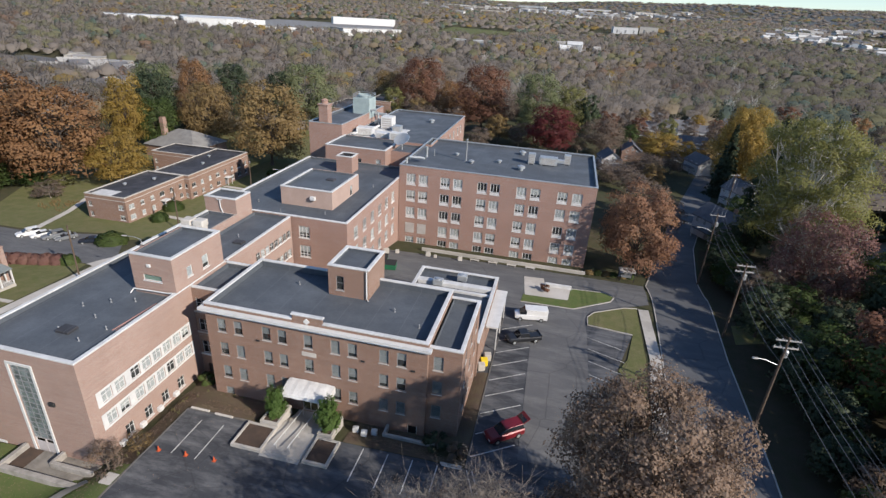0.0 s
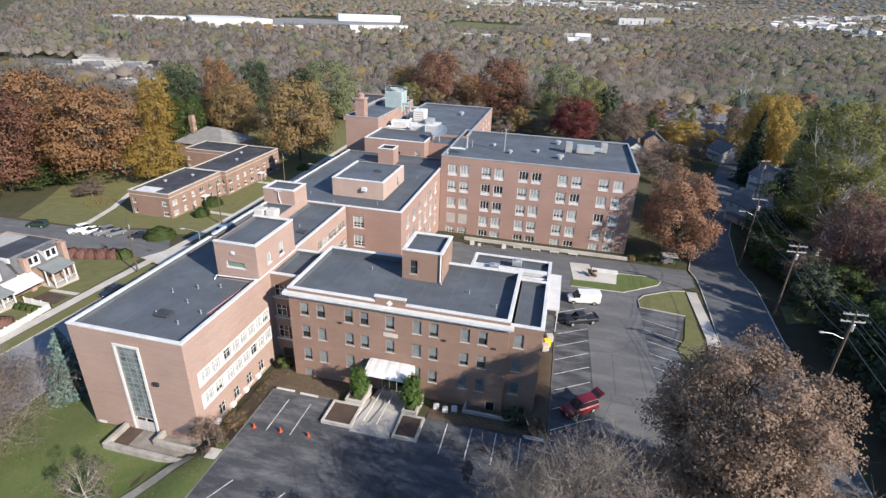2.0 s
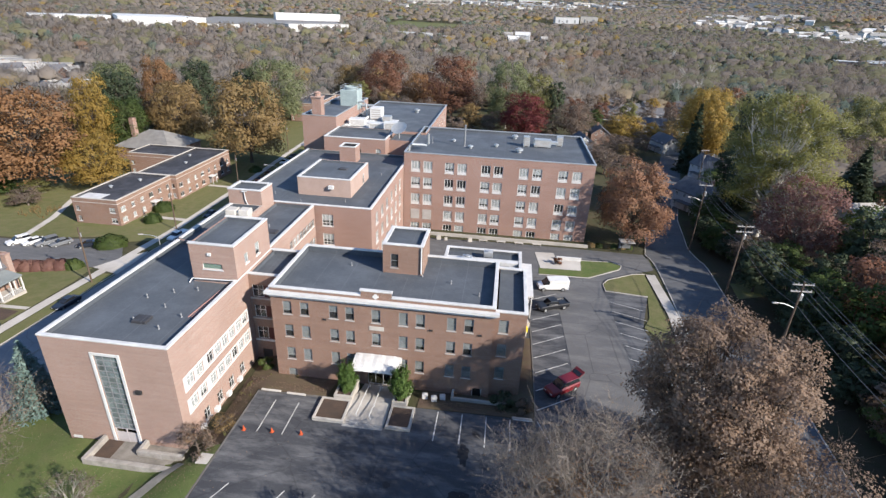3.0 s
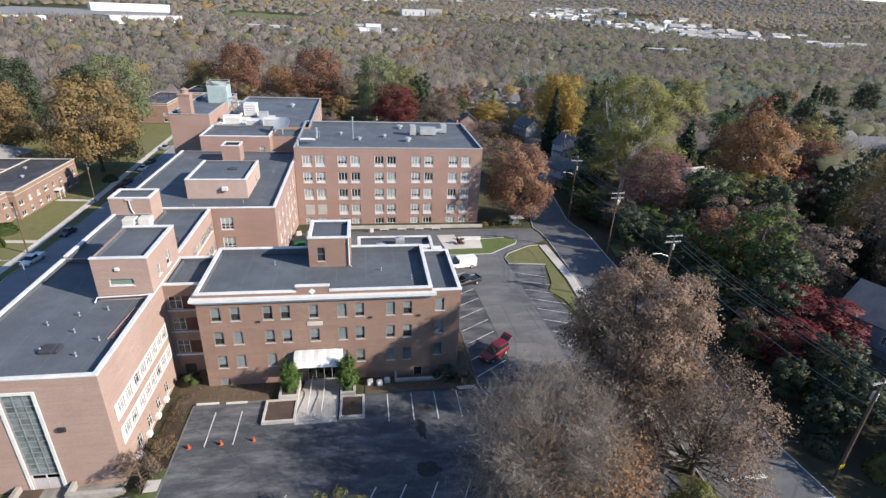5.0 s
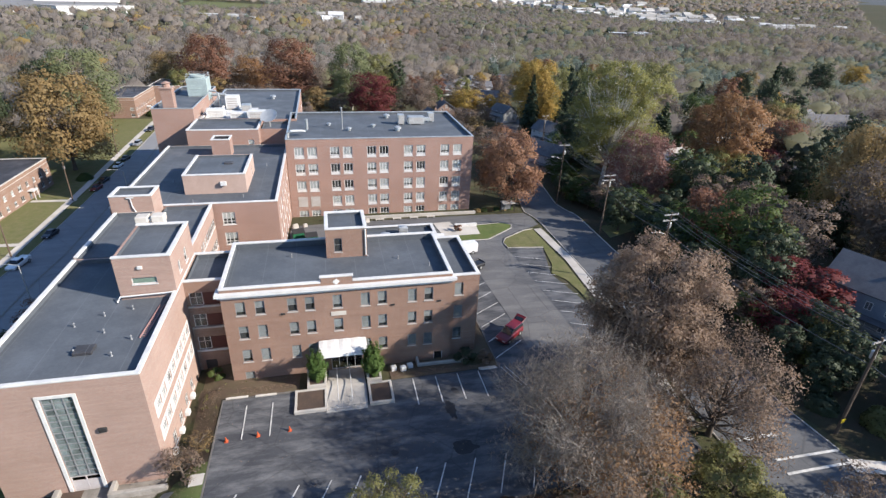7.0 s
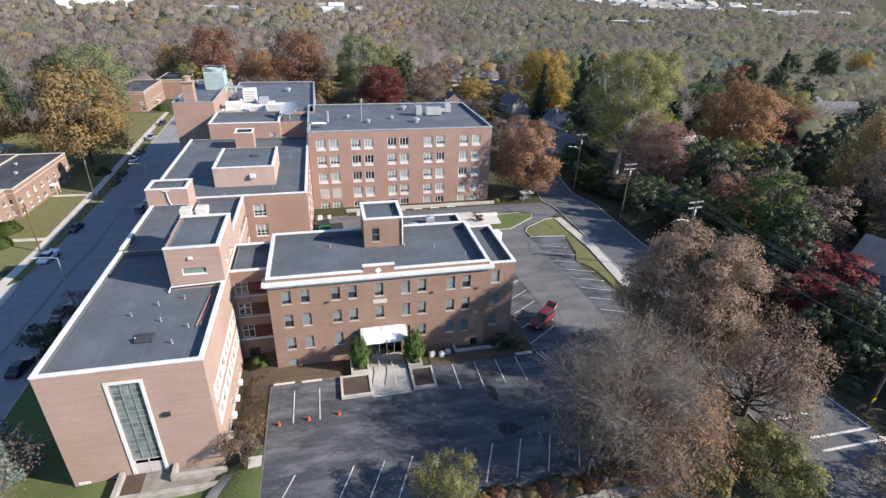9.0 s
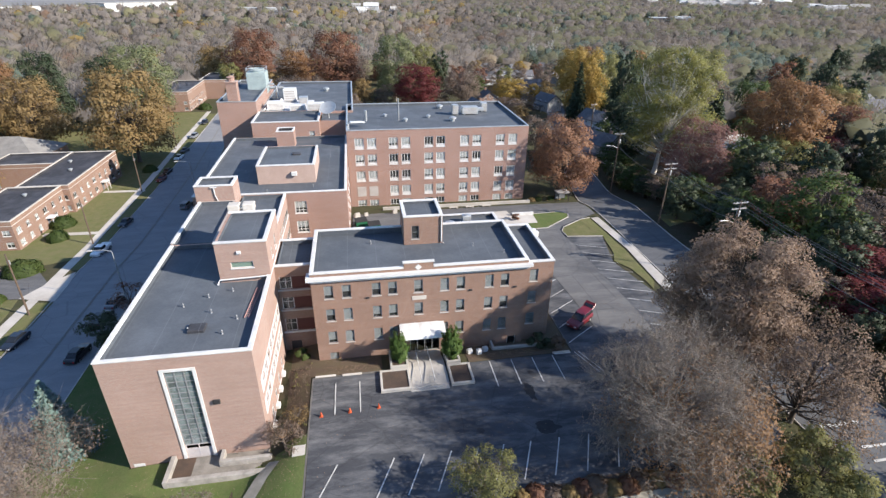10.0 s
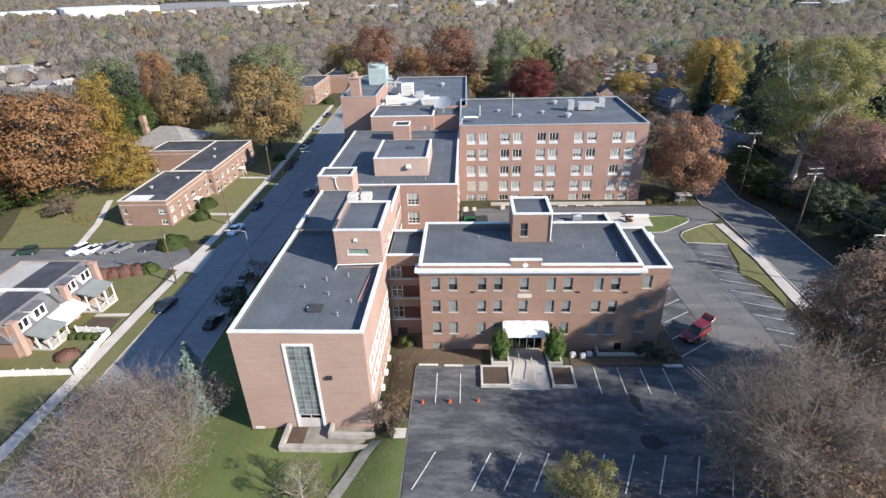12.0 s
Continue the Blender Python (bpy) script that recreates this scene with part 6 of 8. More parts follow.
def bush(x, y, r, h, material, label, seed):
    rng = np.random.default_rng(seed)
    n = int(1300 * max(1, r))
    d = rng.normal(0, 1, (n, 3))
    d /= np.linalg.norm(d, axis=1)[:, None]
    d[:, 2] = np.abs(d[:, 2])
    wob = 1 + 0.1 * np.sin(d[:, 0] * 7 + seed) * np.cos(d[:, 1] * 6)
    c = d * (r, r, h) * (rng.uniform(0.8, 1.02, n) * wob)[:, None]
    v, f, vn = leaf_tris(rng, c, d, 0.3)
    ob = tagged(new("bush", soup("bush", v, f, material, vn)), label, "bush")
    ob.location = (x, y, ground_z(x, y))
    return ob


bush(-99.0, 90.5, 3.6, 2.4, GREEN_L, "clipped round green bush by the driveway", 1)
bush(-101.0, 108.5, 2.3, 2.2, GREEN_L, "clipped green bush beside the apartment door", 2)
bush(-103.5, 117.0, 2.8, 2.4, GREEN_L, "clipped green bush beside the apartment door", 3)
bush(-104.5, 262.0, 3.0, 2.8, GREEN_L, "clipped round green bush before the far apartments", 14)
bush(-97.5, 160.0, 2.2, 2.0, GREEN_L, "clipped green bush on the lawn", 4)
for i in range(8):
    bush(-97.0 - 1.9 * i, 77.4 - 0.7 * i, 2.0 - 0.03 * i, 1.7 + 0.12 * (i % 3), PURPLE_L if i else GREEN_L, "dark red hedge shrub along the car park" if i else "green hedge shrub along the car park", 5 + i)
for i in range(11):
    bush(-18.6 + 1.55 * i, 20.5 + 0.35 * math.sin(i * 1.7), 0.95 + 0.15 * (i % 3), 0.75 + 0.12 * (i % 2), (TAN_L, RUST_L, BARE_L)[i % 3], "low brown autumn shrub on the bank", 60 + i)
bush(35.5, 22.8, 2.0, 2.8, OLIVE_L, "bright yellow-green garden shrub", 12)
for x, y in ((31.5, 27.0), (33.5, 30.0)):
    bush(x, y, 1.9, 1.6, DARK_L, "dark rounded garden shrub", int(y))
for i in range(6):
    bush(10.0 + 1.7 * i, 104.2 + 0.2 * i, 1.0, 0.9, GREEN_L if i % 2 else TAN_L, "low shrub on the bank beside the wing", 20 + i)

# mixed garden trees between the houses east of the street
GARDEN = random.Random(17)
for i in range(34):
    y = GARDEN.uniform(140, 350)
    x = GARDEN.uniform(70, 120 + 0.9 * (y - 120))
    h = GARDEN.uniform(11, 22)
    grove(GARDEN.choice(("olive", "bare", "tan", "pine", "yellow", "bare", "orange", "sage", "conifer", "rust", "pine", "green")), x, y, h, min(8.7, h * GARDEN.uniform(0.38, 0.55)))

for kind, x, y, h, w in (("yellow", 52, 232, 10, 5), ("bare", 40, 252, 11, 6), ("tan", 64, 246, 9, 5), ("olive", 52, 282, 12, 6), ("bare", 76, 286, 13, 7), ("rust", 38, 284, 11, 6), ("bare", 58, 346, 13, 7), ("yellow", 78, 340, 11, 6),
                         ("pine", 92, 352, 14, 6), ("tan", 46, 330, 12, 6), ("bare", 100, 330, 13, 7), ("green", 33, 268, 9, 5), ("bare", 66, 300, 11, 6), ("rust", 84, 322, 11, 6), ("bare", 24, 176, 9, 6), ("tan", 34, 192, 8, 5), ("bare", 44, 215, 9, 5)):
    grove(kind, x, y, h, w)

# pale leafless trees standing out of the woods
PALE = [tree_meshes("pale", 22.0, 7.5, BARE_L, BARK_WHITE, 81 + k, 300, 0.4, 16, 0.25, 6, 0.6, trunk=0.55) for k in range(2)]
for i, (x, y, s) in enumerate(((150, 533, 1.0), (196, 590, 0.9), (185, 700, 1.1), (-100, 640, 1.0), (-165, 520, 0.9), (122, 441, 0.9), (142, 456, 0.9), (-42, 467, 0.8), (-5, 420, 0.8), (40, 560, 0.9))):
    plant("pale_tree", "leafless tree with whitish trunk and limbs", x, y, PALE[i % 2], s, 70 * i, "pale bare trees", sink=2.0)

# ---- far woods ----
WOODS = (("evergreen_woods", DARK_HAZED, 0.09), ("olive_woods", OLIVE_HAZED, 0.19), ("bare_woods", BARE_HAZED, 0.46), ("tan_woods", TAN_HAZED, 0.14), ("rust_woods", RUST_HAZED, 0.10), ("yellow_woods", YELLOW_HAZED, 0.02))
# kept open: yards, roofs, streets and fields
HOMES = ((150, 232, 10), (176, 262, -20), (215, 212, 30), (236, 300, 5), (120, 262, -30), (285, 262, 15), (150, 300, 40), (300, 350, -12), (205, 345, 20), (98, 235, -8))
CLEAR = tuple((x - 11, x + 11, y - 24, y + 8) for x, y, _ in HOMES) + ((232, 278, 236, 266), (180, 218, 168, 200), (-200, -110, 855, 885), (-24, 42, 822, 870), (90, 215, 1500, 1540), (370, 440, 690, 730), (-290, -120, 1000, 1330), (-110, 62, 60, 310), (-215, -70, 20, 215), (36, 80, 130, 215), (-118, -76, 20, 330), (-75, 60, -20, 135), (20, 130, 20, 160), (36, 96, 200, 345), (48, 120, 352, 392), (-500, -340, 340, 420), (-330, -255, 285, 340))
HALLS = {"a": [(-712, 734), (-640, 808), (-683, 850), (-755, 776)], "b": [(-585, 750), (-529, 776), (-490, 822), (-590, 892), (-660, 838)],
         "c": [(-527, 779), (-440, 848), (-322, 965), (-430, 1290), (-660, 1160), (-588, 894), (-488, 824)], "d": [(-506, 1120), (-392, 1195), (-410, 1225), (-524, 1150)],
         "e": [(-364, 842), (-297, 940), (-322, 962), (-395, 860)]}


def within(poly, x, y):
    inside = False
    for (x0, y0), (x1, y1) in zip(poly, poly[1:] + poly[:1]):
        if (y0 > y) != (y1 > y) and x < (x1 - x0) * (y - y0) / (y1 - y0) + x0:
            inside = not inside
    return inside


TOWNS = ((760, 1180, 200, 260, 110, 0.35), (600, 1500, 150, 200, 26, 0.7), (820, 930, 110, 90, 16, 0.6), (510, 1500, 70, 60, 9, 0.7), (-160, 2700, 420, 520, 90, 0.55), (320, 2750, 300, 380, 46, 0.6), (690, 1760, 160, 120, 24, 0.75))


def round_mass(levels):
    bm = bmesh.new()
    bmesh.ops.create_icosphere(bm, subdivisions=levels, radius=1.0)
    bm.verts.index_update()
    out = np.array([v.co[:] for v in bm.verts]), np.array([[v.index for v in f.verts] for f in bm.faces])
    bm.free()
    return out


CORE = round_mass(1)


def in_town(x, y):
    """How open the woods are at a place: the share of trees left standing."""
    keep = 1.0
    for cx, cy, rx, ry, _, left in TOWNS:
        q = ((x - cx) / rx) ** 2 + ((y - cy) / ry) ** 2
        if q < 1.0:
            keep = min(keep, left + (1 - left) * q * q)
    return keep


def twig_tris(rng, base, way, length, width, normals):
    """Long thin slivers, each a spray of bare twigs."""
    n = len(base)
    side = np.cross(way, rng.normal(0, 1, (n, 3)))
    side /= np.linalg.norm(side, axis=1)[:, None] + 1e-9
    ln = length * rng.uniform(0.5, 1.3, (n, 1))
    wd = width * rng.uniform(0.5, 1.2, (n, 1))
    v = np.stack([base - side * wd * 0.5, base + side * wd * 0.5, base + way * ln], 1).reshape(-1, 3)
    return v, np.arange(3 * n).reshape(n, 3), np.repeat(normals, 3, axis=0)


def wooded(rng, lo, hi, step, quads, size, seed, twig):
    spots = {w[0]: [] for w in WOODS}
    for yy in np.arange(lo[1], hi[1], step):
        for xx in np.arange(lo[0], hi[0], step):
            x, y = xx + rng.uniform(-0.5, 0.5) * step, yy + rng.uniform(-0.5, 0.5) * step
            if abs(x + 20) > 1.02 * y + 150 or any(a < x < b and c < y < d for a, b, c, d in CLEAR):
                continue
            if rng.uniform() > in_town(x, y) or any(within(h, x + u, y + w) for h in HALLS.values() for u, w in ((0, 0), (-7, 10), (-14, 20))):
                continue
            if noise.noise((x * 0.006, y * 0.006, 1.7)) < -0.45 and y > 1250:
                continue
            p = 0.5 + 0.55 * noise.noise((x * 0.012, y * 0.012, seed)) + rng.normal(0, 0.2)
            # more evergreens in the east, partly to stand in for dimmer light
            if x > 60 + 0.1 * y and y < 1300:
                p = p * 0.62 - 0.15 if y < 460 else p * 0.78 - 0.06
            acc = 0.0
            for nm, _, share_of in WOODS:
                acc += share_of
                if p < acc or nm == WOODS[-1][0]:
                    spots[nm].append((x, y))
                    break
    for nm, lm, _ in WOODS:
        s = np.array(spots[nm])
        if not len(s):
            continue
        n = len(s)
        bare = nm in ("bare_woods", "tan_woods", "rust_woods")
        hh = rng.triangular(9, 14, 20, n)
        rr = np.maximum(rng.uniform(0.45, 0.68, n) * hh, step * rng.uniform(0.42, 0.6, n)) * (0.66 if nm == "evergreen_woods" else 1.0)
        zz = np.array([ground_z(x, y) for x, y in s])
        broad = np.array([noise.noise((x * 0.004, y * 0.004, 8.0)) for x, y in s])
        # eastern tones lowered: the weaker light there is put into the colour
        tone = np.clip(rng.normal(0.5, 0.08, n) + 0.35 * broad - 0.6 * ((s[:, 0] > 90) & (s[:, 1] < 1300)), -0.25, 1)
        mid = np.stack([s[:, 0], s[:, 1], zz + hh * 0.46], 1)
        span = np.stack([rr, rr, hh * 0.42], 1)
        # a lumpy inner mass, then leaves or twigs standing off it
        cv, cf = CORE
        ph = rng.uniform(0, 6, (n, 1))
        d = np.broadcast_to(cv, (n, *cv.shape))
        lump = 1 + 0.2 * np.sin(d[..., 0] * 4 + ph) * np.cos(d[..., 1] * 5 + ph) + 0.14 * np.sin(d[..., 2] * 8 + ph * 2) + rng.normal(0, 0.07, (n, len(cv)))
        core = mid[:, None] + d * span[:, None] * (lump * (0.6 if bare else 0.66))[..., None]
        core_f = (cf[None] + np.arange(n)[:, None, None] * len(cv)).reshape(-1, 3)
        core_n = (d * 0.4 + (0.1, -0.15, 0.7) + rng.normal(0, 0.1, d.shape)).reshape(-1, 3)
        core_n /= np.linalg.norm(core_n, axis=1)[:, None]
        m = quads
        d = rng.normal(0, 1, (n, m, 3))
        d /= np.linalg.norm(d, axis=2)[..., None]
        d[..., 2] = np.where(d[..., 2] < -0.3, -d[..., 2], d[..., 2])
        lump = 1 + 0.2 * np.sin(d[..., 0] * 4 + ph) * np.cos(d[..., 1] * 5 + ph) + 0.14 * np.sin(d[..., 2] * 8 + ph * 2)
        up = (d * 0.4 + (0.1, -0.15, 0.7)).reshape(-1, 3)
        up /= np.linalg.norm(up, axis=1)[:, None]
        if bare:
            c = mid[:, None] + d * span[:, None] * (lump * rng.uniform(0.4, 0.98, (n, m)))[..., None]
            way = (d * (0.75, 0.75, 0.4) + (0, 0, 0.75) + rng.normal(0, 0.25, d.shape)).reshape(-1, 3)
            way /= np.linalg.norm(way, axis=1)[:, None]
            ln = np.repeat(hh * 0.25, m)[:, None]
            v, f, vn = twig_tris(rng, c.reshape(-1, 3), way, ln, twig, up)
        else:
            c = mid[:, None] + d * span[:, None] * (lump * rng.uniform(0.5, 1.12, (n, m)) ** 0.8)[..., None]
            v, f, vn = leaf_tris(rng, c.reshape(-1, 3), up, size, 1.2, 0.7, 0.8)
        v = np.concatenate([core.reshape(-1, 3), v])
        f = np.concatenate([core_f, f + len(core_n)])
        tn = np.concatenate([np.repeat(tone, len(cv)), np.repeat(tone, m * 3)])
        tagged(new(nm, soup(nm, v, f, lm, np.concatenate([core_n, vn]), tn)), {"bare_woods": "distant leafless woodland, grey-brown lightened for haze", "tan_woods": "distant tan autumn woodland, paled for haze", "rust_woods": "distant rust-coloured autumn woodland, paled for haze",
                                             "olive_woods": "distant olive-green woodland, greyed for haze", "evergreen_woods": "distant evergreen woodland, dark green greyed for haze", "yellow_woods": "scattered distant yellow autumn trees, paled for haze"}[nm], "woodland", kind="stuff")


RW = np.random.default_rng(5)
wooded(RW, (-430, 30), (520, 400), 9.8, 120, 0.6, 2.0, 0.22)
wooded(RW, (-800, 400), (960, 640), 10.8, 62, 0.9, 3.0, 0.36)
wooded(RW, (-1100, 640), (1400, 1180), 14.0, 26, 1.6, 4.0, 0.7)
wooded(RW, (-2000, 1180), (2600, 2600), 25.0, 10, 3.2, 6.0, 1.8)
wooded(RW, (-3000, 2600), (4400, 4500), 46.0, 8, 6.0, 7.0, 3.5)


# ---- apartment blocks across the west street ----
def apartment(x0, x1, y0, y1, zr, label, east=True):
    zb = min(ground_z(x0, y0), ground_z(x1, y1), ground_z(x1, y0), ground_z(x0, y1)) - 1.0
    g0 = ground_z(x1, (y0 + y1) / 2)
    f1, f2 = g0 + 0.9, g0 + 3.7
    he, hs = [], []
    k = int((y1 - y0) / 3.6)
    for i in range(k):
        y = y0 + (i + 0.5) * (y1 - y0) / k
        w = 1.3 if i % 3 else 1.8
        for f in (f1, f2):
            if not (f == f1 and i == k // 2):
                he.append((y - w / 2, y + w / 2, f, f + 1.35))
    for f in (f1, f2):
        hs += [(x1 - 2.4, x1 - 0.8, f, f + 1.35), (x0 + 0.7, x0 + 1.7, f, f + 1.35)]
    b = wing("apartment_block", label, x0, x1, y0, y1, zb, zr - 0.5, zr, BRICK_OLD, ROOF_DARK, {"E": he, "S": hs}, 0.35, PAVING)
    fit_windows(b, "far", {"E": he, "S": hs}, {"E": x1, "S": y0}, 0.5)
    y = y0 + (k // 2 + 0.5) * (y1 - y0) / k
    bm = bmesh.new()
    rounded_box(bm, x1 + 0.003, y - 1.1, g0 + 2.5, x1 + 1.7, y + 1.1, g0 + 2.75, 0.03)
    part("door_hood", bm, WHITE_PAINT, b, "white flat door hood")
    bm = bmesh.new()
    rounded_box(bm, x1 + 0.003, y - 0.5, g0 + 0.15, x1 + 0.1, y + 0.5, g0 + 2.3, 0.02)
    part("door", bm, GREY_FRAME, b)
    for dy in (-1.0, 1.0):
        bm = bmesh.new()
        box(bm, x1 + 1.45, y + dy - 0.06, g0 - 0.2, x1 + 1.57, y + dy + 0.06, g0 + 2.5)
        part("post", bm, WHITE_PAINT, b)
    bm = bmesh.new()
    box(bm, x0 - 0.03, y0 - 0.03, zr - 1.0, x1 + 0.03, y0 - 0.003, zr - 0.85)
    box(bm, x1 + 0.003, y0 - 0.03, zr - 1.0, x1 + 0.03, y1, zr - 0.85)
    part("string_course", bm, PAVING, b)
    return b


apartment(-118.4, -106.2, 103.6, 125.9, -2.7, "two-storey brick apartment block with a black flat roof")
apartment(-116.6, -104.6, 126.0, 156.5, -2.7, "two-storey brick apartment block set forward with black roof")
apartment(-134.0, -116.8, 146.0, 157.5, -2.9, "two-storey brick apartment block behind the front range")
apartment(-124.0, -110.0, 257.0, 290.0, -3.5, "far two-storey brick apartment block along the street")
apartment(-112.5, -98.0, 290.3, 314.0, -3.4, "far two-storey brick apartment block set forward")
bm = bmesh.new()
box(bm, -118.0, 103.95, -3.195, -112.0, 109.0, -3.15)
solid("white_roof_patch", bm, WHITE, "pale coated patch on the apartment roof", "roof", kind="structure")
for x, y in ((-112.0, 121.0), (-110.0, 140.0), (-113.5, 148.0), (-115.5, 114.0)):
    roof_fan(x, y, -3.2, 0.9, "small pale roof vent on the apartments")


def gable_house(x, y, w, d, h, turn, wall, roof, label, floors=2, chimney=True):
    """A small house with pitched roof, windows, door and porch; the ridge runs along its x."""
    z = ground_z(x, y)
    b = thing("house", label, "house", (x, y, z), turn)
    rise = d * 0.36
    bm = bmesh.new()
    v = [bm.verts.new(c) for c in ((-w / 2, -d / 2, -1), (w / 2, -d / 2, -1), (w / 2, d / 2, -1), (-w / 2, d / 2, -1), (-w / 2, -d / 2, h), (w / 2, -d / 2, h), (w / 2, d / 2, h), (-w / 2, d / 2, h), (-w / 2, 0, h + rise), (w / 2, 0, h + rise))]
    for f in ((0, 1, 5, 4), (2, 3, 7, 6), (1, 2, 6, 9, 5), (3, 0, 4, 8, 7), (3, 2, 1, 0)):
        bm.faces.new([v[i] for i in f])
    part("wall", bm, wall, b)
    bm = bmesh.new()
    o = 0.45
    for s in (-1, 1):
        a = [(-w / 2 - o, s * (d / 2 + o), h - o * 0.72), (w / 2 + o, s * (d / 2 + o), h - o * 0.72), (w / 2 + o, 0, h + rise), (-w / 2 - o, 0, h + rise)]
        lo = [bm.verts.new((p[0], p[1], p[2] + 0.02)) for p in a]
        hi = [bm.verts.new((p[0], p[1], p[2] + 0.2)) for p in a]
        bm.faces.new(hi)
        bm.faces.new(lo[::-1])
        for i in range(4):
            bm.faces.new((lo[i], lo[(i + 1) % 4], hi[(i + 1) % 4], hi[i]))
    bmesh.ops.recalc_face_normals(bm, faces=bm.faces[:])
    part("roof", bm, roof, b)
    fr, pane, sl, back, blinds = window_kit("far", 1.0, 1.35)
    for f in range(floors):
        zz = 0.9 + 2.7 * f
        for i in range(int(w / 2.6)):
            xx = -w / 2 + (i + 0.5) * w / int(w / 2.6) - 0.5
            if f == 0 and i == 1:
                continue
            win = share("window", fr, b, pose(xx, -d / 2 - 0.06, zz))
            share("pane", pane, win).visible_shadow = False
        for i in range(2):
            for s, t in ((-w / 2 - 0.06, -90), (w / 2 + 0.06, 90)):
                yy = (-d / 4 if i == 0 else d / 4) + (0.5 if t < 0 else -0.5)
                win = share("window", fr, b, pose(s, yy, zz, 0, 0, t))
                share("pane", pane, win).visible_shadow = False
    for s, t in ((-w / 2 - 0.06, -90), (w / 2 + 0.06, 90)):
        win = share("window", fr, b, pose(s, 0.5 if t < 0 else -0.5, h + 0.3, 0, 0, t))
        share("pane", pane, win).visible_shadow = False
    bm = bmesh.new()
    rounded_box(bm, -0.55, -d / 2 - 0.08, 0.2, 0.45, -d / 2 - 0.004, 2.3, 0.02)
    part("door", bm, GREY_FRAME, b)
    bm = bmesh.new()
    box(bm, -w * 0.3, -d / 2 - 2.0, 2.5, w * 0.3, -d / 2 - 0.02, 2.7)
    part("porch_roof", bm, roof, b)
    for s in (-1, 1):
        bm = bmesh.new()
        box(bm, s * w * 0.28 - 0.08, -d / 2 - 1.9, -0.5, s * w * 0.28 + 0.08, -d / 2 - 1.74, 2.5)
        part("porch_post", bm, WHITE_PAINT, b)
    if chimney:
        bm = bmesh.new()
        rounded_box(bm, w * 0.25 - 0.4, 0.3, h, w * 0.25 + 0.4, 1.1, h + rise + 1.0, 0.03)
        part("chimney", bm, BRICK_OLD, b)
    return b


gable_house(56.5, 42.0, 13, 9.5, 6.2, -68, SIDING_BLUE, SHINGLE, "blue-grey house with dark shingle roof among trees")
gable_house(67.8, 76.6, 13, 8, 4.2, 80, SIDING_BLUE, SHINGLE, "dark blue-grey house under the trees")
gable_house(44.0, 140.0, 11, 8, 5.4, -60, SIDING, SHINGLE, "pale house behind the street trees")
gable_house(60.0, 178.0, 11, 8, 5.2, -65, SIDING, SHINGLE, "pale house with grey roof down the street")
gable_house(86.0, 136.0, 14, 9, 4.0, 15, SIDING, SHINGLE_PALE, "low pale house between autumn trees", 1)
gable_house(112.0, 112.0, 13, 9, 4.0, -10, BRICK_OLD, SHINGLE, "low brick house under trees", 1)
gable_house(118.0, 150.0, 14, 9, 4.2, 10, SIDING, SHINGLE_PALE, "low white house between trees", 1)
gable_house(200.0, 188.0, 24, 11, 5.0, -8, BRICK_OLD, SHINGLE, "long low house with grey roof and dormers", 1)
gable_house(258.0, 250.0, 22, 10, 4.2, -5, SIDING, SHINGLE, "low white house with grey roof", 1)
gable_house(140.0, 205.0, 14, 9, 4.2, 0, BRICK_OLD, SHINGLE, "brick house with a wide dark roof", 1)
for i, (x, y, w, tr, wl, rf) in enumerate(((56, 222, 12, -70, SIDING, SHINGLE), (73, 214, 13, -75, SIDING, SHINGLE), (46, 240, 12, 10, SIDING, SHINGLE), (60, 262, 14, 0, SIDING, SHINGLE), (44, 300, 16, 5, SIDING, SHINGLE), (70, 312, 18, 0, SIDING, SHINGLE),
                                       (62, 330, 15, 10, SIDING, SHINGLE), (86, 296, 13, 60, SIDING_BLUE, SHINGLE), (60, 372, 16, 0, SIDING, SHINGLE), (84, 366, 14, 20, SIDING, SHINGLE), (104, 380, 14, -20, SIDING, SHINGLE), (20, 212, 11, -80, SIDING, SHINGLE), (30, 232, 11, 90, BRICK_OLD, SHINGLE))):
    gable_house(x, y, w * 0.85, 8, 4.4, tr, wl, rf, "small pale house among the autumn trees")
for i in range(10):
    gable_house(-420 + 17 * (i % 5), 350 + 28 * (i // 5) + 3 * (i % 3), 15, 10, 4.6, 20 + 8 * i, SIDING if i % 3 else BRICK_OLD, SHINGLE_PALE if i % 2 else SHINGLE, "small house in the western valley")
for i in range(8):
    gable_house(-262 - 15 * (i % 4), 300 + 24 * (i // 4), 13, 9, 4.6, -10 + 14 * i, SIDING if i % 2 else SIDING_BLUE, SHINGLE if i % 2 else SHINGLE_PALE, "small house behind the orange trees")
for i, (x, y, tr) in enumerate(HOMES):
    gable_house(x, y, 13 + i % 3, 9, 4.4, tr, (SIDING, BRICK_OLD, SIDING_BLUE, SIDING)[i % 4], SHINGLE if i % 3 else SHINGLE_MID, "low house half hidden among garden trees", 1)
# hipped hall with chimney behind the apartments
hall = thing("hall", "grey hip-roofed hall with a tall brick chimney", "house", (-141, 172, ground_z(-141, 172)), -4)
bm = bmesh.new()
box(bm, -11, -9, -1, 11, 9, 4.6)
part("wall", bm, BRICK_OLD, hall)
bm = bmesh.new()
v = [bm.verts.new(c) for c in ((-11.6, -9.6, 4.6), (11.6, -9.6, 4.6), (11.6, 9.6, 4.6), (-11.6, 9.6, 4.6), (-3, 0, 9.6), (3, 0, 9.6))]
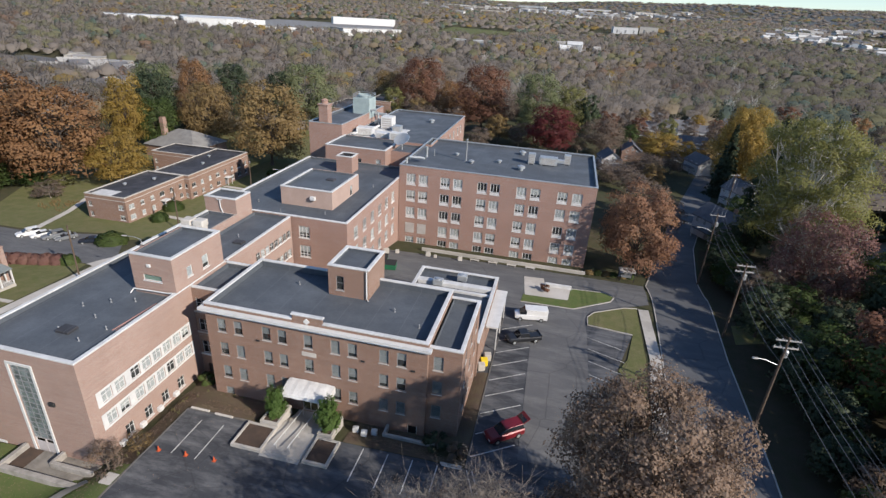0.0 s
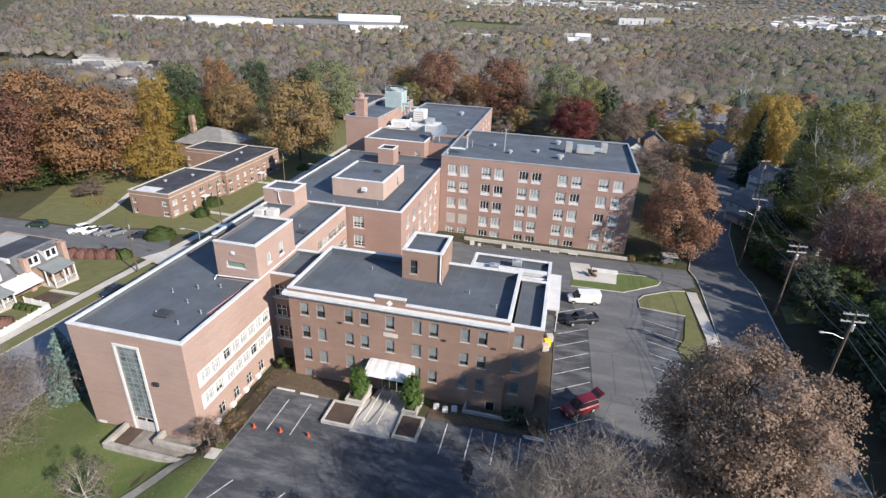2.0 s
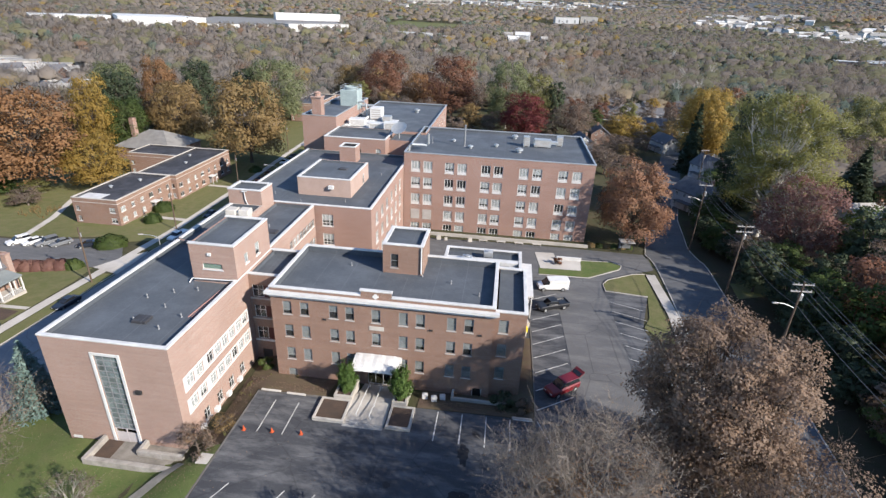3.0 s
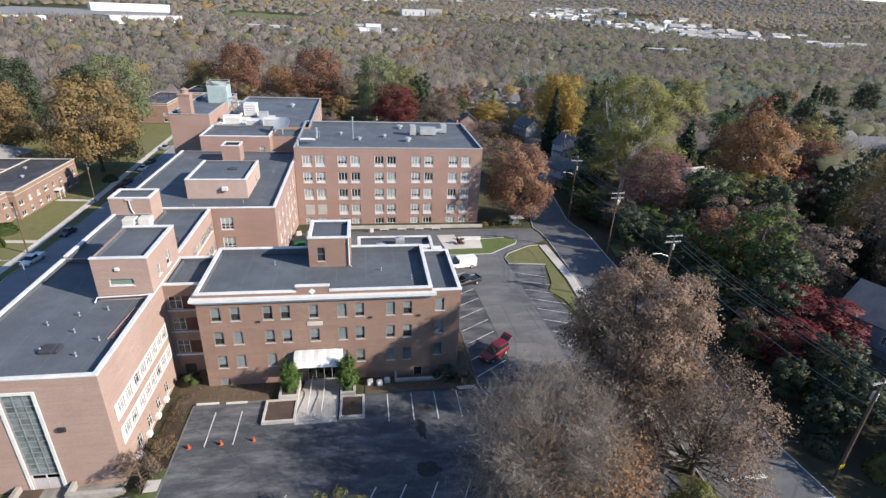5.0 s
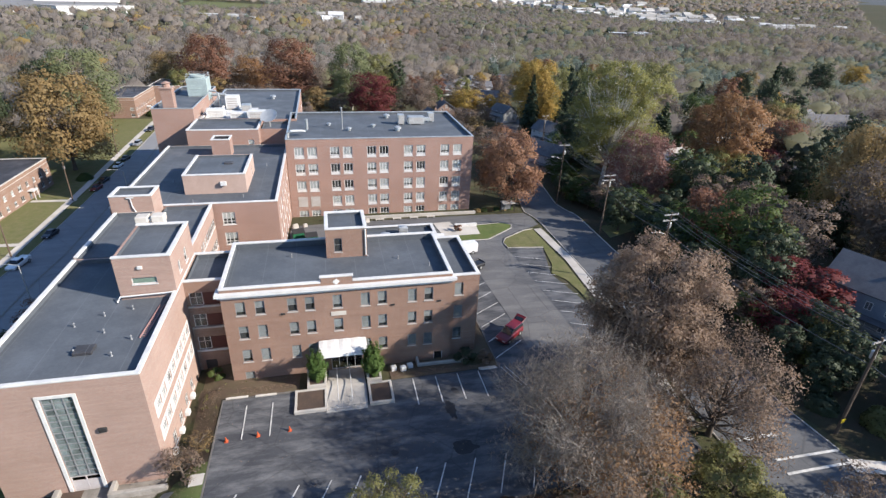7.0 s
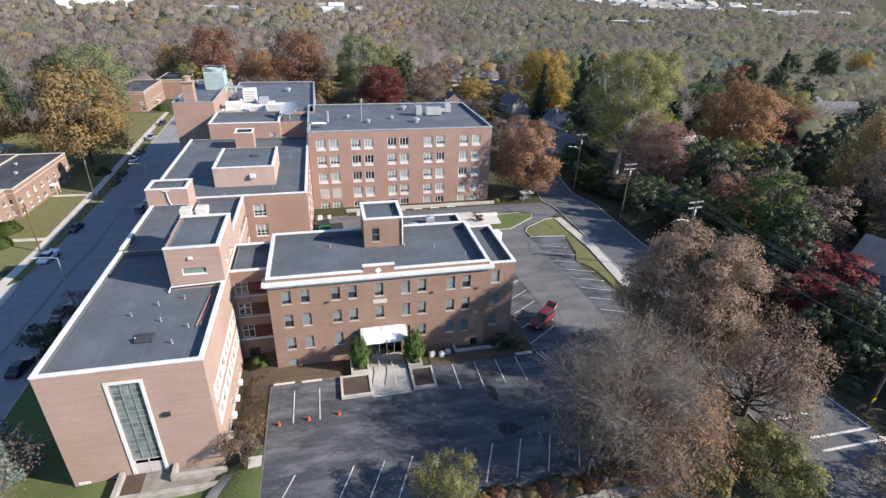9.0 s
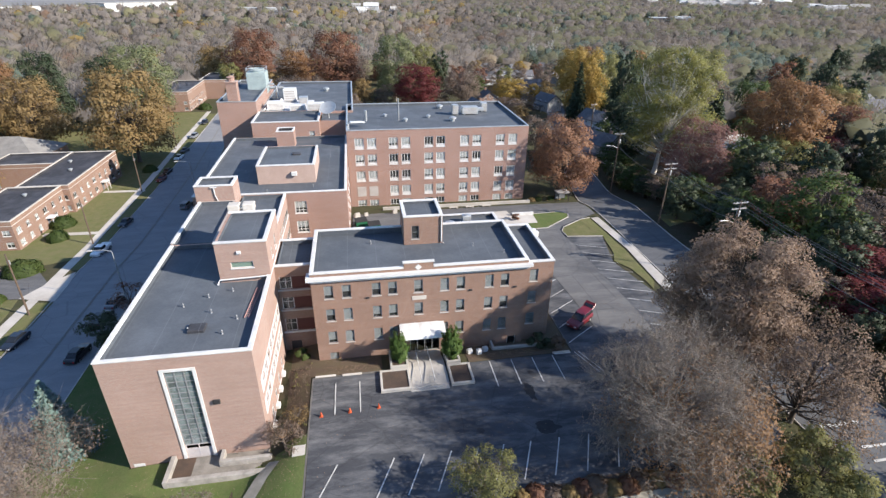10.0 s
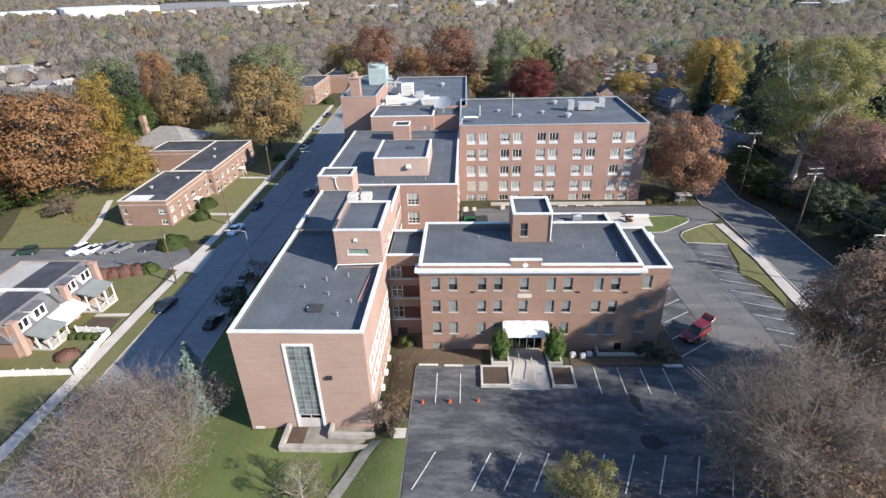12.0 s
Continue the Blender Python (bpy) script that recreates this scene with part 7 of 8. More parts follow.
for f in ((0, 1, 5, 4), (1, 2, 5), (2, 3, 4, 5), (3, 0, 4), (3, 2, 1, 0)):
    bm.faces.new([v[i] for i in f])
part("roof", bm, SHINGLE_MID, hall, "grey weathered hip roof")
bm = bmesh.new()
rounded_box(bm, -7.4, -4.2, 4.0, -5.6, -2.4, 14.2, 0.05)
part("chimney", bm, BRICK, hall)

# ---- brick row house with porches ----
rowh = thing("row_house", "brick row house with grey mansard, white dormers and porches", "house")
he = [(y, y + 1.5, -3.9, -2.4) for y in (50.2, 62.2)]
part("wall", wall_mesh("E", -99.0, 47.3, 66.5, -8.0, -1.4, he), BRICK_OLD, rowh)
for y, s in ((47.0, "S"), (66.8, "N")):
    part("wall", wall_mesh(s, y, -112.0, -99.0, -8.5, 1.2, [(-103.5, -102.2, -4.0, -2.4), (-103.5, -102.2, -1.0, 0.5)] if s == "S" else ()), BRICK_OLD, rowh)
window(rowh, "far", "S", 47.0, -103.5, -102.2, -4.0, -2.4, 0.5)
window(rowh, "far", "S", 47.0, -103.5, -102.2, -1.0, 0.5, 0.5)
part("wall", wall_mesh("W", -112.0, 47.3, 66.5, -8.5, 1.2), BRICK_OLD, rowh)
fit_windows(rowh, "far", {"E": he}, {"E": -99.0}, 0.5)
bm = bmesh.new()
for y0, y1 in ((46.6, 56.6), (57.1, 67.1)):
    v = [bm.verts.new(c) for c in ((-98.5, y0, -1.5), (-98.5, y1, -1.5), (-100.6, y1, 1.3), (-100.6, y0, 1.3), (-100.6, y0, -1.5), (-100.6, y1, -1.5))]
    for f in ((0, 1, 2, 3), (0, 3, 4), (1, 5, 2), (0, 4, 5, 1), (3, 2, 5, 4)):
        bm.faces.new([v[i] for i in f])
bmesh.ops.recalc_face_normals(bm, faces=bm.faces[:])
part("mansard", bm, SHINGLE, rowh, "grey shingled mansard slope")
for y0, y1, m in ((46.9, 56.7, ROOF_DARK), (57.0, 66.9, ROOF_DARK)):
    bm = bmesh.new()
    box(bm, -106.5 if m is ROOF_DARK else -112, y0, 0.9, -100.55, y1, 1.15)
    part("roof_deck", bm, m, rowh, "black flat roof")
    bm = bmesh.new()
    box(bm, -112.2, y0, 0.7, -106.503, y1, 1.05)
    part("roof_deck", bm, SHINGLE_PALE, rowh, "pale rear roof")
bm = bmesh.new()
rounded_box(bm, -112.2, 56.7, 0.7, -99.6, 57.0, 1.6, 0.03)
part("party_wall", bm, WHITE, rowh, "white capped party wall")
for y in (49.6, 53.0, 60.2, 63.8):
    bm = bmesh.new()
    box(bm, -100.4, y - 1.25, -1.2, -98.75, y + 1.25, 0.85)
    dm = part("dormer", bm, WHITE_PAINT, rowh, "white dormer with twin sashes")
    bm = bmesh.new()
    rounded_box(bm, -100.6, y - 1.4, 0.853, -98.5, y + 1.4, 1.0, 0.02)
    part("roof", bm, SHINGLE, dm)
    for dy in (-0.9, 0.2):
        bm = bmesh.new()
        box(bm, -98.745, y + dy, -0.7, -98.72, y + dy + 0.7, 0.55)
        part("pane", bm, CAR_GLASS, dm)
for y, top in ((48.0, 1.2), (58.6, 0.8), (66.2, 0.9)):
    bm = bmesh.new()
    rounded_box(bm, -99.3, y - 0.48, -7.0, -98.2, y + 0.48, top, 0.05)
    rounded_box(bm, -99.38, y - 0.56, top, -98.1, y + 0.56, top + 0.2, 0.03)
    part("chimney", bm, BRICK_PINK, rowh, "brown brick chimney breast")
for y0, y1 in ((49.0, 53.3), (60.4, 65.2)):
    po = new("porch")
    po.parent = rowh
    tagged(po, "open porch with a green-grey lean-to roof")
    gz = ground_z(-96.5, (y0 + y1) / 2)
    bm = bmesh.new()
    v = [bm.verts.new(c) for c in ((-98.9, y0, -1.5), (-98.9, y1, -1.5), (-95.4, y1, -2.3), (-95.4, y0, -2.3), (-98.9, y0, -1.7), (-98.9, y1, -1.7), (-95.4, y1, -2.5), (-95.4, y0, -2.5))]
    for f in ((0, 3, 2, 1), (4, 5, 6, 7), (0, 4, 7, 3), (1, 2, 6, 5), (2, 3, 7, 6), (0, 1, 5, 4)):
        bm.faces.new([v[i] for i in f])
    bmesh.ops.recalc_face_normals(bm, faces=bm.faces[:])
    part("porch_roof", bm, SHINGLE_GREEN, po)
    bm = bmesh.new()
    box(bm, -98.9, y0 + 0.1, gz - 0.5, -95.5, y1 - 0.1, gz + 0.5)
    part("porch_floor", bm, CONCRETE, po)
    for x, y in ((-95.7, y0 + 0.2), (-95.7, (y0 + y1) / 2), (-95.7, y1 - 0.2), (-97.4, y0 + 0.2), (-97.4, y1 - 0.2)):
        bm = bmesh.new()
        box(bm, x - 0.1, y - 0.1, gz + 0.5, x + 0.1, y + 0.1, -2.1 if x < -96 else -2.5)
        part("post", bm, WHITE_PAINT, po)
    bm = bmesh.new()
    box(bm, -95.76, y0 + 0.3, gz + 1.25, -95.68, y1 - 0.3, gz + 1.33)
    part("handrail", bm, WHITE_PAINT, po)
    for k in range(14):
        yy = y0 + 0.3 + (y1 - y0 - 0.6) * k / 13
        bm = bmesh.new()
        box(bm, -95.74, yy - 0.03, gz + 0.5, -95.70, yy + 0.03, gz + 1.25)
        part("baluster", bm, WHITE_PAINT, po)
bm = bmesh.new()
v = [bm.verts.new(c) for c in ((-98.9, 53.6, -1.5), (-98.9, 59.2, -1.5), (-95.2, 58.4, -2.6), (-95.2, 52.8, -2.6), (-95.2, 58.4, -2.75), (-95.2, 52.8, -2.75), (-98.9, 59.2, -1.65), (-98.9, 53.6, -1.65))]
for f in ((0, 3, 2, 1), (3, 5, 4, 2), (7, 6, 4, 5), (0, 7, 5, 3), (1, 2, 4, 6), (0, 1, 6, 7)):
    bm.faces.new([v[i] for i in f])
bmesh.ops.recalc_face_normals(bm, faces=bm.faces[:])
part("awning", bm, WHITE_PAINT, rowh, "white aluminium awning")

gable_house(-105, 34, 16, 13, 4.8, 90, BRICK_OLD, SHINGLE, "brick row house beyond the white fence")


def picket_run(x0, y0, x1, y1):
    L = math.hypot(x1 - x0, y1 - y0)
    f = thing("picket_fence", "white vinyl picket fence round a front garden", "fence", group="garden fence")
    n = int(L / 1.9)
    for i in range(n + 1):
        x, y = x0 + (x1 - x0) * i / n, y0 + (y1 - y0) * i / n
        z = ground_z(x, y)
        bm = bmesh.new()
        rounded_box(bm, x - 0.1, y - 0.1, z - 0.2, x + 0.1, y + 0.1, z + 1.35, 0.03)
        part("post", bm, WHITE_PAINT, f)
        if i < n:
            xb, yb = x0 + (x1 - x0) * (i + 1) / n, y0 + (y1 - y0) * (i + 1) / n
            zb = ground_z(xb, yb)
            bm = bmesh.new()
            for k in range(12):
                u = (k + 0.5) / 12
                px, py, pz = x + (xb - x) * u, y + (yb - y) * u, z + (zb - z) * u
                box(bm, px - 0.05, py - 0.05, pz + 0.1, px + 0.05, py + 0.05, pz + 1.15)
            for h in (0.3, 1.0):
                tube(bm, [(x, y, z + h), (xb, yb, zb + h)], 0.05, 4)
            part("panel", bm, WHITE_PAINT, f)
    return f


picket_run(-87.9, 43.2, -89.6, 54.0)
picket_run(-98.0, 42.6, -87.9, 43.2)
picket_run(-89.6, 54.0, -95.4, 54.3)
for i in range(4):
    bush(-91.0 - 1.3 * i, 52.7, 0.8, 0.8, GREEN_L, "small clipped green garden shrub", 40 + i)
bush(-92.2, 47.6, 1.7, 0.9, PURPLE_L, "low dark red garden shrub", 45)
sheet("planting_bed", [(-96, 55.2), (-90.4, 55.4), (-90.8, 58.6), (-96, 59.0)], 0.09, TERRACOTTA, "dark mulched garden bed", category="planting bed")
sheet("path", strip([(-96, 59.6), (-90.2, 59.8)], 0.5), 0.1, PAVING, "pale garden path", category="path")


# ---- vehicles ----
def loft(bm, sections):
    """Skin through closed cross-sections of equal vertex count."""
    rings = [[bm.verts.new(p) for p in s] for s in sections]
    n = len(rings[0])
    for u, w in zip(rings, rings[1:]):
        for k in range(n):
            bm.faces.new((u[k], u[(k + 1) % n], w[(k + 1) % n], w[k]))
    bm.faces.new(rings[0][::-1])
    bm.faces.new(rings[-1])
    bmesh.ops.recalc_face_normals(bm, faces=bm.faces[:])


def slab(x, w, z0, z1, r=0.12):
    h = w / 2
    return [(x, -h + r * 0.4, z0), (x, h - r * 0.4, z0), (x, h, z0 + r), (x, h, z1 - r), (x, h - r, z1), (x, -h + r, z1), (x, -h, z1 - r), (x, -h, z0 + r)]


PAINTS = {}
CARS = {}


def paint(rgb):
    if rgb not in PAINTS:
        PAINTS[rgb] = surface("car_paint", rgb, tuple(c * 0.85 for c in rgb), 0.28, 0.5, 5, 0, 0.15, 0.1, 0.6)
    return PAINTS[rgb]


SHAPES = {  # body sections (x, width, bottom, top), cabin sections, wheel x, radius
    "sedan": (((-2.3, 1.5, 0.45, 0.8), (-2.1, 1.75, 0.3, 0.98), (-1.2, 1.8, 0.25, 1.02), (0.7, 1.8, 0.25, 0.98), (1.9, 1.75, 0.28, 0.82), (2.25, 1.5, 0.4, 0.7)),
              ((-1.75, 1.45, 0.95, 1.02), (-1.05, 1.3, 0.95, 1.42), (0.1, 1.3, 0.95, 1.44), (0.95, 1.42, 0.93, 0.99)), (-1.35, 1.4), 0.33),
    "suv": (((-2.35, 1.6, 0.45, 1.05), (-2.2, 1.85, 0.35, 1.15), (-0.6, 1.9, 0.3, 1.15), (0.9, 1.9, 0.3, 1.12), (2.1, 1.85, 0.35, 1.0), (2.4, 1.6, 0.45, 0.85)),
            ((-2.25, 1.6, 1.1, 1.2), (-2.0, 1.5, 1.1, 1.72), (0.2, 1.5, 1.1, 1.76), (1.1, 1.6, 1.08, 1.14)), (-1.4, 1.45), 0.38),
    "van": (((-2.8, 1.8, 0.5, 1.2), (-2.75, 2.0, 0.4, 1.3), (0.8, 2.02, 0.35, 1.3), (1.9, 1.98, 0.4, 1.2), (2.6, 1.8, 0.45, 1.0)),
            ((-2.78, 1.85, 1.2, 2.0), (-2.7, 1.8, 1.2, 2.12), (0.6, 1.8, 1.2, 2.14), (0.9, 1.8, 1.2, 2.08), (1.85, 1.75, 1.15, 1.22)), (-1.8, 1.75), 0.37),
    "pickup": (((-2.8, 1.7, 0.5, 1.05), (-2.7, 1.9, 0.42, 1.1), (-0.6, 1.92, 0.4, 1.1), (1.0, 1.92, 0.4, 1.12), (2.4, 1.88, 0.42, 1.02), (2.75, 1.65, 0.5, 0.9)),
               ((-0.75, 1.65, 1.05, 1.15), (-0.6, 1.55, 1.05, 1.74), (0.7, 1.55, 1.05, 1.76), (1.35, 1.65, 1.08, 1.14)), (-1.75, 1.75), 0.4)}


def vehicle(shape, x, y, heading, rgb, label):
    z = ground_z(x, y) + 0.05
    key = (shape, rgb)
    if key in CARS:
        c = copy_thing(CARS[key], pose(x, y, z, 0, 0, heading))
        c["label"] = label
        return c
    body, cabin, axles, wr = SHAPES[shape]
    c = thing({"van": "van", "pickup": "pickup_truck"}.get(shape, "car"), label, {"van": "van", "pickup": "pickup truck"}.get(shape, "car"), (x, y, z), heading, "parked vehicles")
    bm = bmesh.new()
    loft(bm, [slab(*s) for s in body])
    if shape == "pickup":
        box(bm, -2.7, -0.93, 1.1, -0.8, -0.8, 1.25)
        box(bm, -2.7, 0.8, 1.1, -0.8, 0.93, 1.25)
        box(bm, -2.75, -0.93, 1.1, -2.62, 0.93, 1.25)
    part("body", bm, paint(rgb), c)
    bm = bmesh.new()
    loft(bm, [slab(s[0], s[1], s[2], s[3], 0.05) for s in cabin])
    part("cabin_glass", bm, CAR_GLASS, c, "dark tinted windows")
    bm = bmesh.new()
    mids = [s for s in cabin if s[3] > cabin[0][3] + 0.05 or s is cabin[0]] if shape == "van" else [s for s in cabin if s[3] > cabin[0][3] + 0.3]
    a, b = mids[0], mids[-1]
    rounded_box(bm, a[0] - 0.05, -a[1] / 2 + 0.02, max(m[3] for m in mids) - 0.04, b[0] + 0.08, a[1] / 2 - 0.02, max(m[3] for m in mids) + 0.05, 0.03)
    if shape == "van":
        box(bm, -2.82, -0.945, 1.25, 0.75, 0.945, 2.1)
    part("roof", bm, paint(rgb), c)
    if "tyre" not in CARS:
        bm = bmesh.new()
        n = 14
        for r0, w0 in ((1.0, 0.11),):
            rings = [[bm.verts.new((r * math.cos(2 * math.pi * k / n), yy, r * math.sin(2 * math.pi * k / n))) for k in range(n)] for r, yy in ((0.62, -w0), (0.95, -w0), (1.0, -w0 * 0.6), (1.0, w0 * 0.6), (0.95, w0), (0.62, w0))]
            for u, w in zip(rings, rings[1:]):
                for k in range(n):
                    bm.faces.new((u[k], u[(k + 1) % n], w[(k + 1) % n], w[k]))
        bmesh.ops.recalc_face_normals(bm, faces=bm.faces[:])
        CARS["tyre"] = mesh_of("tyre", bm, BLACK)
        bm = bmesh.new()
        rings = [[bm.verts.new((r * math.cos(2 * math.pi * k / n), yy, r * math.sin(2 * math.pi * k / n))) for k in range(n)] for r, yy in ((0.64, -0.08), (0.5, -0.06), (0.2, -0.09))]
        for u, w in zip(rings, rings[1:]):
            for k in range(n):
                bm.faces.new((u[k], w[k], w[(k + 1) % n], u[(k + 1) % n]))
        bm.faces.new(rings[-1][::-1])
        rings2 = [[bm.verts.new((r * math.cos(2 * math.pi * k / n), yy, r * math.sin(2 * math.pi * k / n))) for k in range(n)] for r, yy in ((0.64, 0.08), (0.2, 0.09))]
        for k in range(n):
            bm.faces.new((rings2[0][k], rings2[0][(k + 1) % n], rings2[1][(k + 1) % n], rings2[1][k]))
        bm.faces.new(rings2[-1])
        CARS["rim"] = mesh_of("rim", bm, GALV)
    for ax in axles:
        for s in (-1, 1):
            w = share("wheel", CARS["tyre"], c, pose(ax, s * (body[2][1] / 2 - 0.06), wr) @ Matrix.Diagonal((wr, 1.1, wr, 1)))
            share("rim", CARS["rim"], w)
    for s in (-1, 1):
        bm = bmesh.new()
        rounded_box(bm, body[-1][0] - 0.12, s * 0.55 - 0.2, body[-1][3] - 0.2, body[-1][0] + 0.02, s * 0.55 + 0.2, body[-1][3] - 0.02, 0.03)
        part("headlight", bm, WHITE_PAINT, c, "clear headlight")
        bm = bmesh.new()
        rounded_box(bm, body[0][0] - 0.03, s * 0.62 - 0.12, body[0][3] - 0.28, body[0][0] + 0.12, s * 0.62 + 0.12, body[0][3] - 0.02, 0.03)
        part("tail_light", bm, RED_LIGHT, c, "red tail light")
    CARS[key] = c
    return c


WHITE_C, SILVER, GREY_C, NAVY, BLACK_C, MAROON_C, RED_C, GREEN_C = (0.75, 0.75, 0.74), (0.45, 0.46, 0.47), (0.18, 0.19, 0.2), (0.016, 0.022, 0.034), (0.02, 0.021, 0.024), (0.12, 0.012, 0.015), (0.16, 0.012, 0.018), (0.02, 0.05, 0.035)
vehicle("van", -0.9, 77.0, 190, WHITE_C, "white cargo van parked by the loading canopy")
vehicle("pickup", -1.4, 69.4, 206, BLACK_C, "black pickup truck parked in a bay")
red = vehicle("suv", -1.7, 47.2, 218, RED_C, "red minivan in a bay with its tailgate raised")
bm = bmesh.new()
rounded_box(bm, -1.05, -0.78, -0.04, 0.0, 0.78, 0.04, 0.03)
gate = part("tailgate", bm, paint(MAROON_C), red, "raised dark red tailgate")
gate.matrix_basis = pose(-2.05, 0, 1.78, 0, 28, 0)
bm = bmesh.new()
box(bm, -0.62, -0.62, 0.042, -0.08, 0.62, 0.055)
part("rear_glass", bm, CAR_GLASS, gate, "dark rear window")
vehicle("sedan", -85.0, 62.2, 260, NAVY, "dark blue car at the kerb")
vehicle("pickup", -88.0, 99.0, 262, WHITE_C, "white pickup truck at the kerb")
vehicle("sedan", -89.0, 115.5, 262, NAVY, "dark blue car at the kerb")
vehicle("sedan", -91.0, 149.5, 262, MAROON_C, "dark red car at the kerb")
vehicle("sedan", -91.5, 157.0, 262, BLACK_C, "black car at the kerb")
vehicle("sedan", -92.5, 173.0, 262, WHITE_C, "white car at the kerb")
vehicle("sedan", -93.0, 182.0, 262, BLACK_C, "black car at the kerb")
vehicle("suv", -95.0, 203.0, 262, GREY_C, "grey car at the kerb")
vehicle("suv", -97.0, 228.0, 262, BLACK_C, "black car at the kerb")
vehicle("suv", -77.6, 125.6, 84, GREY_C, "grey car at the building side kerb")
vehicle("suv", -74.8, 67.0, 84, NAVY, "dark blue car at the building side kerb")
vehicle("sedan", -75.3, 73.4, 84, GREY_C, "grey car at the building side kerb")
vehicle("sedan", -74.0, 57.0, 84, BLACK_C, "black car at the building side kerb")
vehicle("sedan", -82.6, 36.2, 255, GREY_C, "dark grey car half hidden by the street tree")
for x, y, h, sh, c, w in ((-129.7, 86.2, 195, "suv", GREEN_C, "dark green car on the car park"), (-118.3, 86.8, 242, "suv", WHITE_C, "white estate car on the car park"), (-115.2, 87.4, 242, "sedan", WHITE_C, "white car on the car park"),
                          (-112.1, 87.7, 242, "suv", GREY_C, "dark grey car on the car park"), (-109.2, 88.2, 242, "sedan", GREY_C, "grey car on the car park"), (-102.9, 88.6, 215, "sedan", NAVY, "navy car on the car park"),
                          (-113.5, 73.0, 210, "sedan", SILVER, "silver car by the hedge")):
    vehicle(sh, x, y, h, c, w)


# ---- poles, wires and lamps ----
def utility_pole(x, y, h, turn, arms=1, lamp=0.0, label="tall wooden utility pole with crossarms and insulators"):
    z = ground_z(x, y)
    p = thing("utility_pole", label, "utility pole", (x, y, z), turn, "utility poles")
    bm = bmesh.new()
    tube(bm, [(0, 0, -0.5), (0, 0, h)], [0.19, 0.13], 10)
    part("pole", bm, POLE_WOOD, p)
    for k in range(arms):
        bm = bmesh.new()
        box(bm, -1.4, -0.08, h - 0.5 - 1.0 * k, 1.4, 0.08, h - 0.35 - 1.0 * k)
        part("crossarm", bm, STONE, p, "pale weathered crossarm")
        for u in (-1.3, -0.7, 0.7, 1.3):
            bm = bmesh.new()
            disc_stack(bm, ((0.04, 0), (0.065, 0.05), (0.04, 0.1), (0.065, 0.14), (0.025, 0.2)), 8, (u, 0, h - 0.35 - 1.0 * k))
            part("insulator", bm, STONE, p)
    bm = bmesh.new()
    disc_stack(bm, ((0.2, 0), (0.28, 0.05), (0.28, 0.9), (0.2, 1.0), (0.08, 1.05)), 12, (0.35, 0.25, h - 2.9))
    part("transformer", bm, GALV, p, "grey transformer drum")
    if lamp:
        bm = bmesh.new()
        tube(bm, [(0, 0, h - 4.0), (-lamp * 0.6, 0, h - 3.4), (-lamp, 0, h - 3.3)], 0.05, 6)
        arm = part("lamp_arm", bm, GALV, p)
        bm = bmesh.new()
        rounded_box(bm, -lamp - 0.6, -0.16, h - 3.42, -lamp + 0.05, 0.16, h - 3.24, 0.05)
        part("lamp_head", bm, STONE, arm, "street lamp head")
    return p


EAST_POLES = ((32.8, 108.0, 16.3, 0), (31.0, 82.0, 13.8, 5), (28.9, 58.4, 13.6, 5), (29.4, 23.0, 13.4, 10))
for i, (x, y, h, tn) in enumerate(EAST_POLES):
    utility_pole(x, y, h, tn, 2 if i in (1, 2) else 1, 2.6 if i in (0, 2) else 0)
utility_pole(52.0, 165.0, 13.0, 20)
utility_pole(56.0, 200.0, 13.0, 20)
WEST_POLES = ((-88.1, 71.6, 11.5, 85), (-92.0, 104.5, 11.0, 85), (-93.5, 140.0, 11.0, 85), (-98.0, 190.0, 11.0, 85))
for x, y, h, tn in WEST_POLES:
    z = ground_z(x, y)
    p = thing("wooden_pole", "plain leaning wooden pole beside the footway", "utility pole", (x, y, z), 0, "street poles")
    bm = bmesh.new()
    tube(bm, [(0, 0, -0.5), (0.1, 0.1, h)], [0.17, 0.12], 8)
    part("pole", bm, POLE_WOOD, p)
    bm = bmesh.new()
    rounded_box(bm, -0.2, 0.14, h - 2.0, 0.2, 0.5, h - 1.2, 0.05)
    part("junction_box", bm, GALV, p)


def street_lamp(x, y, h, turn):
    p = thing("street_lamp", "grey steel street lamp with a long curved arm", "street lamp", (x, y, ground_z(x, y)), turn, "street lamps")
    bm = bmesh.new()
    tube(bm, [(0, 0, -0.3), (0, 0, h - 0.6), (0, 0, h)], [0.13, 0.08, 0.07], 8)
    part("column", bm, GALV, p)
    bm = bmesh.new()
    tube(bm, [(0, 0, h - 0.05), (-1.2, 0, h + 0.35), (-2.8, 0, h + 0.45)], 0.05, 6)
    arm = part("arm", bm, GALV, p)
    bm = bmesh.new()
    rounded_box(bm, -3.6, -0.18, h + 0.36, -2.7, 0.18, h + 0.54, 0.06)
    part("lamp_head", bm, STONE, arm)
    return p


street_lamp(-73.2, 73.0, 10.5, 8)
street_lamp(-76.6, 132.0, 10.5, 8)


def cable(a, b, sag, r=0.028):
    a, b = Vector(a), Vector(b)
    bm = bmesh.new()
    tube(bm, [a.lerp(b, k / 10) - Vector((0, 0, sag * 4 * (k / 10) * (1 - k / 10))) for k in range(11)], r, 5)
    return solid("overhead_wire", bm, WIRE, "thin grey overhead wire between poles", "wire", "overhead wires")


